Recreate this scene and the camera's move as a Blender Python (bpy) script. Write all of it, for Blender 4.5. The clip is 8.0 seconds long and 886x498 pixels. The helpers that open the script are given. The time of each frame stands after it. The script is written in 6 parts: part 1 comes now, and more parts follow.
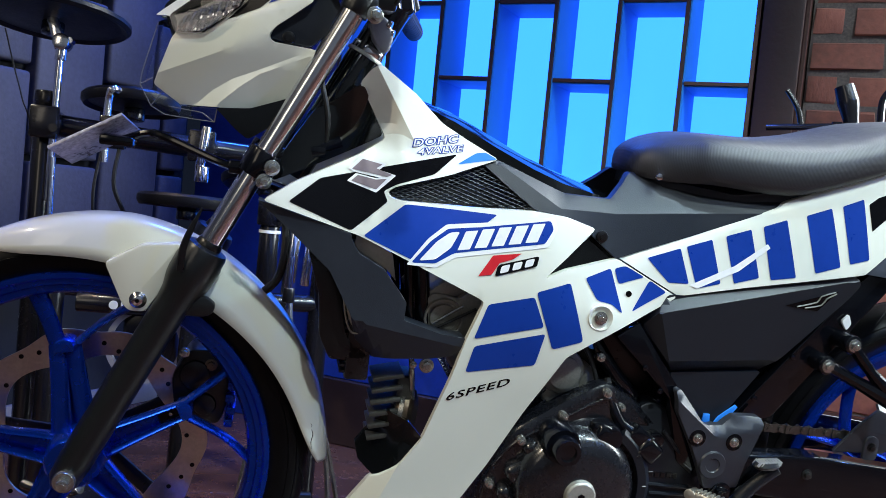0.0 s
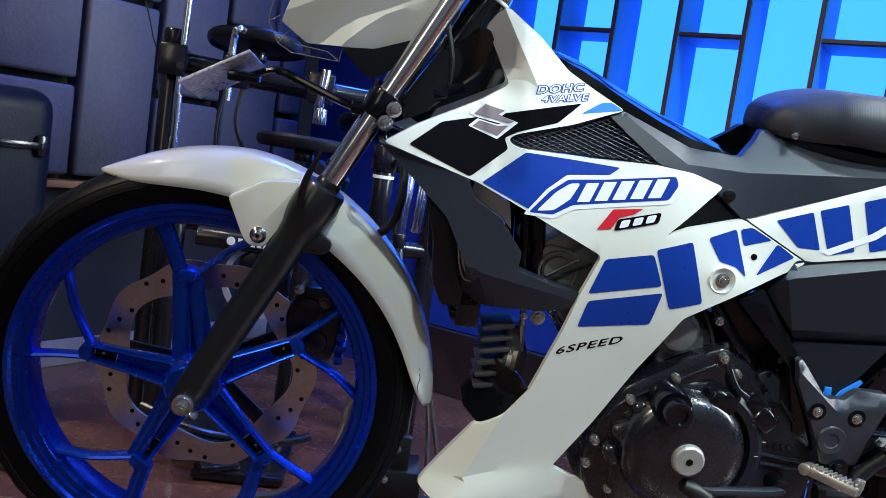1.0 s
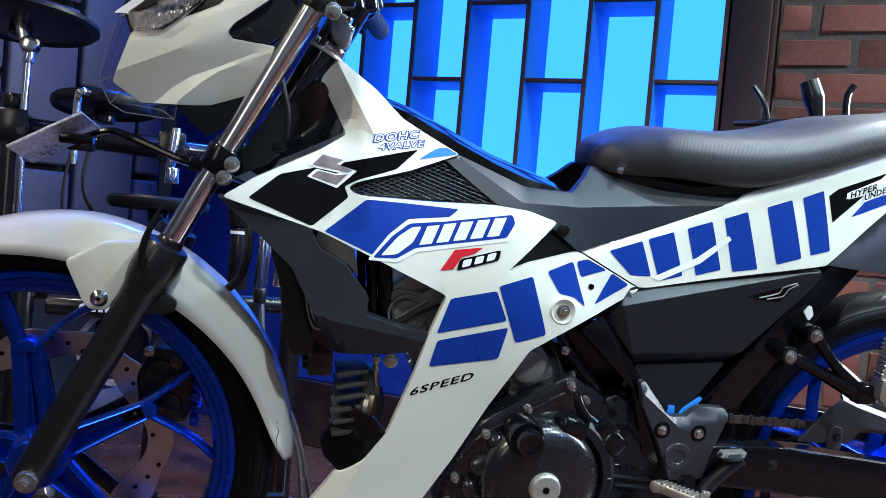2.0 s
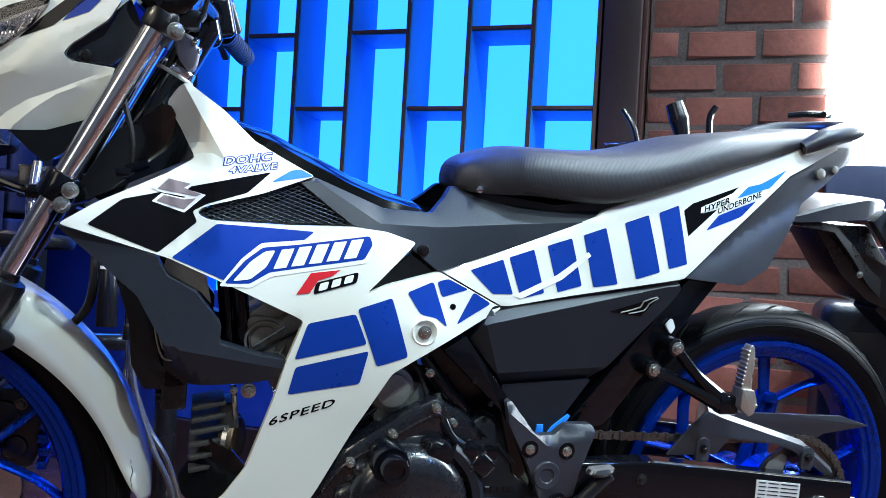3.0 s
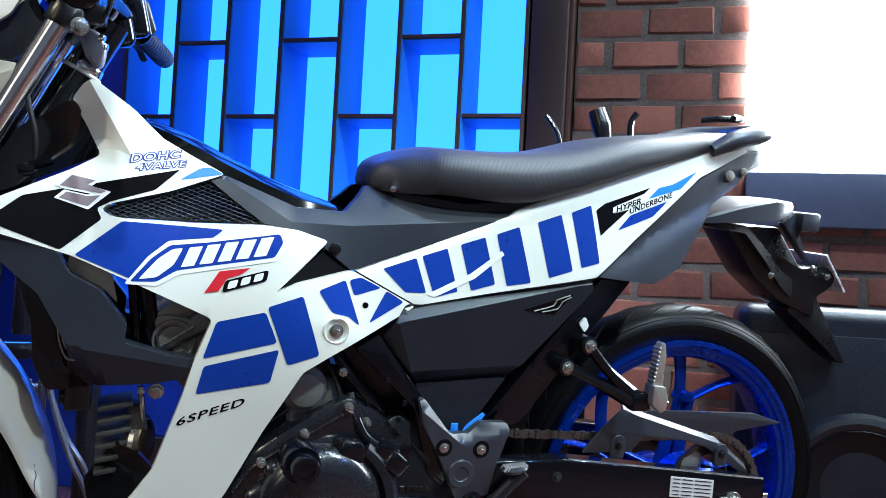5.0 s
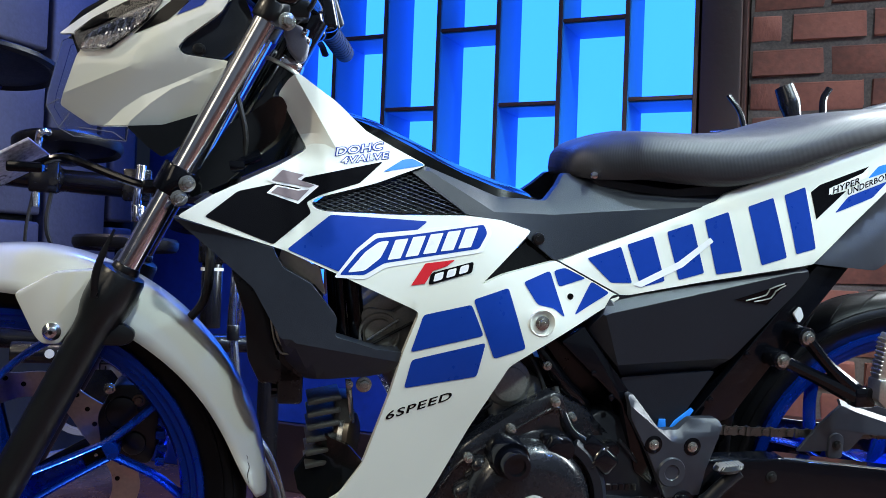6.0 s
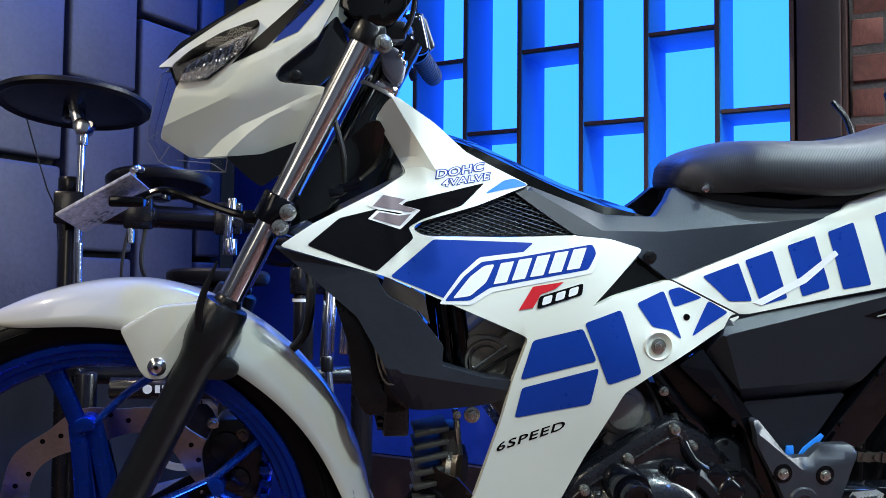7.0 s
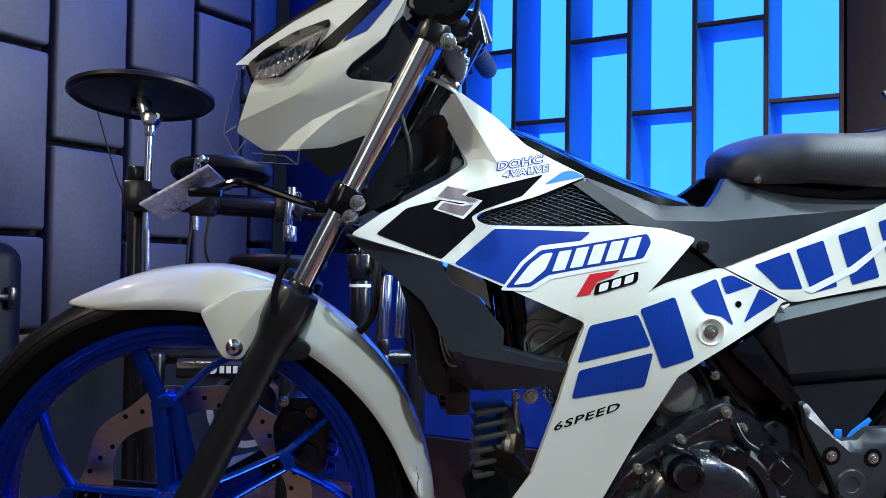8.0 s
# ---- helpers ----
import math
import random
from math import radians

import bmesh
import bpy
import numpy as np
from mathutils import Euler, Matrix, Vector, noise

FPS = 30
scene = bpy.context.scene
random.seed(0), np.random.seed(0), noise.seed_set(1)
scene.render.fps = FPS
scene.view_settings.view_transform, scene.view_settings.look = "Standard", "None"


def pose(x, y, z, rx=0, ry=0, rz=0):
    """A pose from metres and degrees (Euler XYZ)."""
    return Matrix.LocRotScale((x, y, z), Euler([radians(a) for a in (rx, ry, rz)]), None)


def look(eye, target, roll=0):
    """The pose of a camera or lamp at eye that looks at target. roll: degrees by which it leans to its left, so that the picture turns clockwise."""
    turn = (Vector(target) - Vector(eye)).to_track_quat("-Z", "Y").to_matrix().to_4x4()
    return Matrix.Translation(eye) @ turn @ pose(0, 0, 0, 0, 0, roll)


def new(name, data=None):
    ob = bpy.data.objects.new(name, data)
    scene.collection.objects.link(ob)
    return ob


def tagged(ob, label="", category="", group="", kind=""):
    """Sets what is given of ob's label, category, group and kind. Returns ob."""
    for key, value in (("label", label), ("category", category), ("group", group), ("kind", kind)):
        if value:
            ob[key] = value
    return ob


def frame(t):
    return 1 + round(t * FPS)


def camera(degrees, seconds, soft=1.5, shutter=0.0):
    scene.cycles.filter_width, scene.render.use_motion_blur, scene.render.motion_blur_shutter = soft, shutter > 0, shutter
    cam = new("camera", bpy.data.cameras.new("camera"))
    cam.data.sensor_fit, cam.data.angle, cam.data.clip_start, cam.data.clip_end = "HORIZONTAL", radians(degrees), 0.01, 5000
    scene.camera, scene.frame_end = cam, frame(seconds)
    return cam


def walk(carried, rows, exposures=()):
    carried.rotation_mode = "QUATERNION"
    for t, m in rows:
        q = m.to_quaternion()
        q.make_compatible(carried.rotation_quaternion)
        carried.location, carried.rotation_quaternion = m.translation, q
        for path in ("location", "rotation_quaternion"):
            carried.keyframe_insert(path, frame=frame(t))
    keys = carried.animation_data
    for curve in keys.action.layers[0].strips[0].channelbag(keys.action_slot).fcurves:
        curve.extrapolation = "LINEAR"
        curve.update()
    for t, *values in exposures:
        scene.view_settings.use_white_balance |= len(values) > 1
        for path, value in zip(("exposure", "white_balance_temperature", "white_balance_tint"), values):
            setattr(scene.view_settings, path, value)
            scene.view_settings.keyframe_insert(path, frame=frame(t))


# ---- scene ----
cam = camera(53.6, 8.0, 0.8)
PATH = [
    (0, (0.216, -1.214, 0.633), (0.604, 0.746, 0.544), 5.6),
    (0.5, (0.22, -1.204, 0.64), (0.469, 0.774, 0.484), 6.4),
    (1, (0.202, -1.199, 0.621), (0.373, 0.782, 0.405), 8.2),
    (1.5, (0.213, -1.226, 0.626), (0.574, 0.74, 0.541), 7.5),
    (1.7, (0.227, -1.224, 0.626), (0.593, 0.741, 0.543), 6.3),
    (2.8, (0.307, -1.224, 0.607), (0.863, 0.697, 0.605), 2.3),
    (3, (0.324, -1.226, 0.609), (0.912, 0.686, 0.633), 3.3),
    (3.5, (0.364, -1.243, 0.616), (1.035, 0.639, 0.688), 3.8),
    (4, (0.397, -1.265, 0.612), (1.142, 0.589, 0.687), 3.3),
    (4.2, (0.403, -1.269, 0.614), (1.175, 0.574, 0.689), 3.3),
    (5.3, (0.342, -1.228, 0.582), (0.965, 0.671, 0.639), 2.9),
    (5.5, (0.318, -1.215, 0.585), (0.892, 0.701, 0.628), 2.8),
    (6, (0.284, -1.184, 0.582), (0.711, 0.77, 0.62), 2.2),
    (6.5, (0.26, -1.154, 0.578), (0.586, 0.818, 0.638), 0.8),
    (7, (0.252, -1.14, 0.578), (0.519, 0.84, 0.674), 0.5),
    (7.5, (0.248, -1.152, 0.575), (0.504, 0.829, 0.672), 0.8),
    (8, (0.218, -1.186, 0.579), (0.401, 0.805, 0.641), 0.8),
]
walk(cam, [(t, look(eye, target, roll)) for t, eye, target, roll in PATH],
     [(0.0, 0.03, 6800, 10), (1.7, 0.08, 6700, 10), (3.0, 0.28, 6400, 10), (4.0, 0.36, 6350, 10), (5.5, 0.14, 6600, 10), (6.5, 0.06, 6700, 10), (8.0, 0.06, 6650, 10)])

# ---- light and exposure ----
world = bpy.data.worlds.new("studio_world")
scene.world = world
world.use_nodes = True
world.node_tree.nodes["Background"].inputs[0].default_value = (0.02, 0.03, 0.06, 1)
world.node_tree.nodes["Background"].inputs[1].default_value = 0.3


def area_lamp(name, eye, target, size, size_y, power, colour, spread=180):
    data = bpy.data.lights.new(name, "AREA")
    data.shape, data.size, data.size_y, data.energy, data.color = "RECTANGLE", size, size_y, power, colour
    data.spread = radians(spread)
    ob = new(name, data)
    ob.matrix_world = look(eye, target)
    return ob


# a blue wash from the corner
area_lamp("corner_wash_lamp", (0.32, 1.02, 2.1), (0.2, 0.6, 0.3), 0.25, 0.25, 28, (0.02, 0.14, 1.0))


def spot_lamp(name, eye, target, power, colour, angle=60, radius=0.03):
    data = bpy.data.lights.new(name, "SPOT")
    data.energy, data.color, data.spot_size, data.spot_blend, data.shadow_soft_size = power, colour, radians(angle), 0.6, radius
    ob = new(name, data)
    ob.matrix_world = look(eye, target)
    return ob


# ceiling downlights
for x, y, tx, power, colour, cone in ((1.85, -1.4, 1.0, 175, (0.72, 0.93, 1.0), 38), (0.75, -1.9, 0.70, 122, (0.78, 0.95, 1.0), 38), (-1.75, -0.95, 0.18, 122, (1.0, 0.90, 0.71), 40), (1.35, -0.75, 1.25, 85, (0.62, 0.88, 1.0), 70)):
    spot_lamp("unseen_downlight", (x, y, 2.42), (tx, 0, 0.52 if x > 0 else 0.36), power, colour, cone, 0.035)

# unseen warm lamp, added to brighten the dark floor beside the kit
spot_lamp("unseen_downlight", (-0.55, 0.2, 2.42), (-0.40, 0.45, 0), 42, (1.0, 0.85, 0.72), 42, 0.04)

# soft panel at the front end
area_lamp("video_panel_lamp", (-0.95, -1.6, 1.3), (0.1, 0, 0.5), 0.5, 1.0, 3.2, (1.0, 0.92, 0.78))

# added unseen blue fill for the blacks: over the floor, from the side
spot_lamp("blue_fill_lamp", (0.3, -0.2, 2.42), (0.35, 0.25, 0), 90, (0.06, 0.16, 1.0), 70, 0.05)
spot_lamp("blue_fill_lamp", (2.6, -2.2, 2.3), (0.8, 0, 0.3), 60, (0.10, 0.28, 1.0), 50, 0.05)

# ---- materials ----


def material(name, colour, rough=0.5, metal=0.0, coat=0.0, noise_scale=0.0, noise_amount=0.15, bump=0.0, bump_scale=60.0,
             wave=None, random_tint=0.0, coat_rough=0.05, spec=0.5):
    m = bpy.data.materials.new(name)
    m.use_nodes = True
    nt = m.node_tree
    b = nt.nodes["Principled BSDF"]
    b.inputs["Base Color"].default_value = (*colour, 1)
    b.inputs["Roughness"].default_value = rough
    b.inputs["Metallic"].default_value = metal
    b.inputs["Coat Weight"].default_value = coat
    b.inputs["Coat Roughness"].default_value = coat_rough
    b.inputs["Specular IOR Level"].default_value = spec
    tc = nt.nodes.new("ShaderNodeTexCoord")
    if noise_scale:
        n1 = nt.nodes.new("ShaderNodeTexNoise")
        n1.inputs["Scale"].default_value = noise_scale
        n1.inputs["Detail"].default_value = 6
        nt.links.new(tc.outputs["Object"], n1.inputs["Vector"])
        n2 = nt.nodes.new("ShaderNodeTexNoise")
        n2.inputs["Scale"].default_value = noise_scale * 9
        nt.links.new(tc.outputs["Object"], n2.inputs["Vector"])
        add = nt.nodes.new("ShaderNodeMath")
        add.operation = "ADD"
        nt.links.new(n1.outputs[0], add.inputs[0])
        nt.links.new(n2.outputs[0], add.inputs[1])
        last = add.outputs[0]
        if random_tint:
            info = nt.nodes.new("ShaderNodeObjectInfo")
            mul = nt.nodes.new("ShaderNodeMath")
            mul.operation = "MULTIPLY_ADD"
            mul.inputs[1].default_value = random_tint
            nt.links.new(info.outputs["Random"], mul.inputs[0])
            nt.links.new(last, mul.inputs[2])
            last = mul.outputs[0]
        ramp = nt.nodes.new("ShaderNodeMapRange")
        ramp.inputs[1].default_value, ramp.inputs[2].default_value = 0.6, 1.4 + random_tint
        ramp.inputs[3].default_value, ramp.inputs[4].default_value = 1 - noise_amount, 1 + noise_amount
        nt.links.new(last, ramp.inputs[0])
        mix = nt.nodes.new("ShaderNodeVectorMath")
        mix.operation = "SCALE"
        mix.inputs[0].default_value = colour
        nt.links.new(ramp.outputs[0], mix.inputs[3])
        nt.links.new(mix.outputs[0], b.inputs["Base Color"])
        rr = nt.nodes.new("ShaderNodeMapRange")
        rr.inputs[1].default_value, rr.inputs[2].default_value = 0.6, 1.4
        rr.inputs[3].default_value, rr.inputs[4].default_value = max(0.02, rough * 0.85), min(1, rough * 1.15)
        nt.links.new(add.outputs[0], rr.inputs[0])
        nt.links.new(rr.outputs[0], b.inputs["Roughness"])
    if bump:
        if wave:
            t = nt.nodes.new("ShaderNodeTexWave")
            t.bands_direction = wave
            t.inputs["Scale"].default_value = bump_scale
            t.inputs["Distortion"].default_value = 0.3
        else:
            t = nt.nodes.new("ShaderNodeTexNoise")
            t.inputs["Scale"].default_value = bump_scale
            t.inputs["Detail"].default_value = 5
        nt.links.new(tc.outputs["Object"], t.inputs["Vector"])
        bp = nt.nodes.new("ShaderNodeBump")
        bp.inputs["Strength"].default_value = bump
        bp.inputs["Distance"].default_value = 0.002
        nt.links.new(t.outputs[0], bp.inputs["Height"])
        nt.links.new(bp.outputs[0], b.inputs["Normal"])
    return m


def emitter(name, colour, strength):
    m = bpy.data.materials.new(name)
    m.use_nodes = True
    b = m.node_tree.nodes["Principled BSDF"]
    b.inputs["Base Color"].default_value = (*[min(1, c) for c in colour], 1)
    b.inputs["Emission Color"].default_value = (*colour, 1)
    b.inputs["Emission Strength"].default_value = strength
    return m


def clear_plastic(name, tint=(0.95, 0.97, 1.0), rough=0.03):
    m = material(name, tint, rough)
    b = m.node_tree.nodes["Principled BSDF"]
    b.inputs["Transmission Weight"].default_value = 1.0
    b.inputs["IOR"].default_value = 1.06
    b.inputs["Coat Weight"].default_value = 0.8
    return m


WHITE = material("pearl_white_paint", (0.74, 0.75, 0.67), 0.34, 0, 0.9, 2, 0.015, spec=0.25)
BLUE_INK = material("blue_decal_film", (0.003, 0.036, 0.28), 0.3, 0, 0.0, 12, 0.06, spec=0.3)
SKY_INK = material("light_blue_decal_film", (0.02, 0.2, 0.68), 0.3, 0, 0.0, 12, 0.06, spec=0.3)
RED_INK = material("red_decal_film", (0.6, 0.02, 0.03), 0.3, 0, 0.0, 12, 0.06, spec=0.3)
BLACK_INK = material("black_decal_film", (0.003, 0.003, 0.004), 0.16, 0, 0.0, 12, 0.2, spec=0.2)
WHITE_INK = material("white_decal_film", (0.8, 0.8, 0.8), 0.3, 0, 0.5, 12, 0.03)
SILVER_INK = material("silver_emblem_film", (0.22, 0.17, 0.18), 0.35, 0.2, 0.6, 20, 0.08)
GLOSS = material("gloss_black_plastic", (0.0025, 0.003, 0.003), 0.10, 0, 0.3, 10, 0.3)
GREY = material("satin_charcoal_plastic", (0.0095, 0.0125, 0.0190), 0.42, 0, 0, 14, 0.12, 0.12, 900, spec=0.4)
SCOOPGREY = material("satin_slate_plastic", (0.019, 0.024, 0.034), 0.40, 0, 0, 14, 0.12, 0.10, 900)
DUCT = material("pale_duct_plastic", (0.34, 0.33, 0.28), 0.45, 0, 0, 20, 0.12)
GREY_LIGHT = material("satin_graphite_plastic", (0.025, 0.028, 0.038), 0.36, 0, 0.1, 14, 0.1, 0.08, 900)
BLACK = material("moulded_black_plastic", (0.0045, 0.0045, 0.0055), 0.3, 0, 0, 18, 0.25, 0.08, 500)
MATTE = material("matte_black_metal_paint", (0.007, 0.0085, 0.0095), 0.34, 0.0, 0.1, 20, 0.2, 0.1, 400)
ENGINE = material("black_engine_paint", (0.0068, 0.0075, 0.0105), 0.27, 0.0, 0.6, 30, 0.2, 0.04, 250, coat_rough=0.14)
FRAME = material("black_frame_enamel", (0.0025, 0.003, 0.005), 0.14, 0, 0.3, 20, 0.2, spec=0.3)
SEAT = material("black_vinyl_seat_cover", (0.022, 0.022, 0.026), 0.50, 0, 0, 10, 0.1, 0.10, 180, "X")
CHROME = material("chrome", (0.78, 0.78, 0.8), 0.15, 1.0, 0, 20, 0.05)
STEEL = material("zinc_plated_steel", (0.44, 0.44, 0.41), 0.20, 0.9, 0, 60, 0.08)
CAST = material("cast_aluminium", (0.46, 0.46, 0.42), 0.4, 0.55, 0, 40, 0.15, 0.2, 350)
DARKCAST = material("dark_cast_aluminium", (0.23, 0.225, 0.20), 0.5, 0.6, 0, 40, 0.2, 0.2, 350)
WHEEL = material("metallic_blue_wheel_paint", (0.001, 0.045, 0.46), 0.26, 0.75, 0.3, 8, 0.12, coat_rough=0.02, spec=0.25)
RUBBER = material("tyre_rubber", (0.0025, 0.0025, 0.003), 0.42, 0, 0, 20, 0.3, 0.15, 300, spec=0.15)
GROOVE = material("tread_groove_rubber", (0.004, 0.004, 0.004), 0.9, 0, 0, 20, 0.2)
DISC = material("brake_disc_steel", (0.62, 0.56, 0.47), 0.32, 1.0, 0, 25, 0.15, 0.12, 200)
CHAIN = material("oiled_chain_steel", (0.13, 0.12, 0.11), 0.3, 0.8, 0, 90, 0.25)
LENS = clear_plastic("clear_lens_plastic")
REFLECTOR = material("headlight_reflector", (0.12, 0.12, 0.13), 0.2, 1.0, 0.0, 60, 0.4)
SMOKE = material("scuffed_plate_acrylic", (0.45, 0.43, 0.46), 0.3, 0.0, 0.4, 22, 0.7, 0.2, 60)
PAPER = material("printed_white_label", (0.62, 0.62, 0.6), 0.5, 0, 0, 30, 0.05)
HEAT = material("gold_wheel_metal", (0.2, 0.145, 0.1), 0.38, 0.9, 0, 30, 0.15)
# shelf glow at the frame gaps, put into a bright blue colour
GAP_GLOW = material("painted_gap_glow", (0.02, 0.25, 0.9), 0.4, 0, 0.2, 20, 0.1)

BRICK = material("red_clay_brick", (0.26, 0.085, 0.060), 0.85, 0, 0, 11, 0.55, 0.5, 90, None, 1.0)
MORTAR = material("grey_lime_mortar", (0.135, 0.10, 0.088), 0.95, 0, 0, 20, 0.45, 0.6, 120)
WOOD_DARK = material("dark_red_stained_wood", (0.05, 0.017, 0.013), 0.45, 0, 0.2, 12, 0.35, 0.15, 90)
FLOORWOOD = material("reddish_brown_floor_board", (0.084, 0.036, 0.027), 0.26, 0, 0.3, 7, 0.40, 0.10, 60, None, 0.35)
OAK = material("warm_oak_ledge", (0.35, 0.17, 0.07), 0.45, 0, 0.1, 9, 0.25, 0.12, 60)
PAD = material("slate_upholstery_vinyl", (0.076, 0.076, 0.110), 0.58, 0, 0, 9, 0.30, 0.5, 130, None, 0.25)
GAP = material("black_panel_gap_felt", (0.006, 0.006, 0.008), 0.9, 0, 0, 20, 0.2)
PLAINPAINT = material("plain_grey_wall_paint", (0.09, 0.095, 0.11), 0.8, 0, 0, 3, 0.15, 0.2, 90)
WALLPAINT = material("dark_navy_wall_paint", (0.012, 0.015, 0.026), 0.7, 0, 0, 3, 0.15, 0.2, 90)
# dark board, lifted and blued in colour for the window's haze
SILLHAZE = material("hazed_blue_board_paint", (0.10, 0.11, 0.17), 0.6, 0, 0, 5, 0.12, 0.1, 90)
CEILPAINT = material("charcoal_ceiling_paint", (0.03, 0.03, 0.035), 0.85, 0, 0, 4, 0.15, 0.2, 80)
SKIRT = material("pale_skirting_paint", (0.22, 0.21, 0.26), 0.5, 0, 0, 8, 0.1)
# blue glow on the shelf's wood, put into this colour
SHELFLIT = material("painted_shelf_glow", (0.015, 0.22, 0.58), 0.6, 0, 0, 6, 0.06)
BLUEPAINT = material("blue_cabinet_paint", (0.004, 0.03, 0.27), 0.5, 0, 0, 5, 0.25)
GLOW = emitter("blue_lit_acrylic", (0.018, 0.178, 1.0), 3.3)
SCREEN = emitter("bright_window_blind", (0.80, 0.92, 1.0), 32.0)
KIT = material("black_rack_tube_plastic", (0.006, 0.006, 0.008), 0.25, 0, 0.2, 15, 0.2)
PADRUB = material("black_drum_pad_rubber", (0.004, 0.004, 0.006), 0.42, 0, 0, 20, 0.2, 0.2, 400, spec=0.3)
CABINET = material("black_cabinet_vinyl", (0.010, 0.012, 0.020), 0.36, 0, 0.0, 12, 0.25, 0.25, 260)
CASE = material("dark_blue_suitcase_shell", (0.002, 0.004, 0.014), 0.5, 0, 0.0, 10, 0.12, 0.25, 200, spec=0.15)
PLINTHWOOD = material("near_black_plinth_wood", (0.020, 0.008, 0.008), 0.5, 0, 0.1, 12, 0.35, 0.15, 90)
POSTWOOD = material("dark_mahogany_post", (0.028, 0.009, 0.008), 0.65, 0, 0, 10, 0.35, 0.3, 70)
FINCAST = material("weathered_black_fin_casting", (0.05, 0.05, 0.045), 0.45, 0.4, 0, 40, 0.25, 0.2, 300)
SCUFF = material("brown_scuff_mark", (0.05, 0.035, 0.03), 0.7, 0, 0, 30, 0.3)
LOCKCAST = material("grey_painted_lock_casting", (0.16, 0.16, 0.19), 0.45, 0.3, 0, 60, 0.15, 0.06, 500)
PEGMETAL = material("cast_peg_metal", (0.55, 0.52, 0.46), 0.35, 0.85, 0, 40, 0.15, 0.15, 300)
FLUTE = material("bright_reflector_flute", (0.62, 0.62, 0.64), 0.10, 1.0, 0.0, 60, 0.1)
RIM = clear_plastic("clear_plastic_edge", (0.36, 0.38, 0.44), 0.12)
RIM.node_tree.nodes["Principled BSDF"].inputs["Transmission Weight"].default_value = 0.55
CABLE = material("black_cable_rubber", (0.005, 0.005, 0.005), 0.5, 0, 0, 20, 0.2)

# ---- mesh helpers ----
from mathutils.geometry import delaunay_2d_cdt


def finish(bm, name, mat, smooth=True, angle=35):
    bmesh.ops.recalc_face_normals(bm, faces=bm.faces[:])
    me = bpy.data.meshes.new(name)
    for f in bm.faces:
        f.smooth = smooth
    if smooth:
        lim = radians(angle)
        for e in bm.edges:
            if len(e.link_faces) == 2 and e.calc_face_angle(0) > lim:
                e.smooth = False
    bm.to_mesh(me)
    bm.free()
    me.materials.append(mat)
    return me


def thing(name, label, category, m=None, group="", kind=""):
    ob = new(name)
    ob.empty_display_size = 0.05
    if m is not None:
        ob.matrix_world = m
    return tagged(ob, label, category, group, kind)


def part(name, bm, mat, parent, label="", smooth=True, angle=35, mirror=False):
    ob = new(name, finish(bm, name, mat, smooth, angle))
    ob.parent = parent
    if label:
        tagged(ob, label)
    if mirror:
        twin = new(name, ob.data)
        twin.parent = parent
        twin.scale = (1, -1, 1)
        if label:
            tagged(twin, label)
    return ob


def solo(name, bm, mat, label, category, m=None, group="", kind="", smooth=True, angle=35):
    ob = new(name, finish(bm, name, mat, smooth, angle))
    if m is not None:
        ob.matrix_world = m
    return tagged(ob, label, category, group, kind)


def join(*bms):
    out = bmesh.new()
    for b in bms:
        me = bpy.data.meshes.new("tmp")
        b.to_mesh(me)
        b.free()
        out.from_mesh(me)
        bpy.data.meshes.remove(me)
    return out


def moved(bm, m):
    bmesh.ops.transform(bm, matrix=m, verts=bm.verts[:])
    return bm


def bevel_all(bm, r, seg=2, angle=30):
    es = [e for e in bm.edges if len(e.link_faces) == 2 and e.calc_face_angle(0) > radians(angle)]
    bmesh.ops.bevel(bm, geom=es, offset=r, segments=seg, affect="EDGES", profile=0.5, clamp_overlap=True)
    return bm


def box(c, s, r=0.0, seg=2, m=None):
    bm = bmesh.new()
    bmesh.ops.create_cube(bm, size=1, matrix=Matrix.Translation(c) @ Matrix.Diagonal((*s, 1)))
    if r:
        bevel_all(bm, r, seg)
    if m is not None:
        moved(bm, m)
    return bm


def cyl(p0, p1, r0, r1=None, seg=24, bevel=0.0):
    p0, p1 = Vector(p0), Vector(p1)
    r1 = r0 if r1 is None else r1
    d = p1 - p0
    bm = bmesh.new()
    m = Matrix.Translation((p0 + p1) / 2) @ d.to_track_quat("Z", "Y").to_matrix().to_4x4()
    bmesh.ops.create_cone(bm, cap_ends=True, segments=seg, radius1=r0, radius2=r1, depth=d.length, matrix=m)
    if bevel:
        bevel_all(bm, bevel, 2, 60)
    return bm


def hexbolt(p, axis, r, h, flange=True):
    """A bolt head at p that stands out along axis."""
    p, a = Vector(p), Vector(axis).normalized()
    parts = [cyl(p, p + a * h, r * 0.82, seg=6, bevel=h * 0.12)]
    if flange:
        parts.append(cyl(p, p + a * h * 0.35, r * 1.15, seg=20, bevel=h * 0.08))
    parts.append(cyl(p + a * h * 0.95, p + a * h * 1.06, r * 0.42, r * 0.36, seg=12))
    return join(*parts)


def catmull(pts, n=6):
    pts = [Vector(p) for p in pts]
    ext = [2 * pts[0] - pts[1], *pts, 2 * pts[-1] - pts[-2]]
    out = []
    for i in range(1, len(ext) - 2):
        a, b, c, d = ext[i - 1 : i + 3]
        for k in range(n):
            t = k / n
            out.append(0.5 * (2 * b + (c - a) * t + (2 * a - 5 * b + 4 * c - d) * t * t + (3 * b - a - 3 * c + d) * t ** 3))
    out.append(pts[-1])
    return out


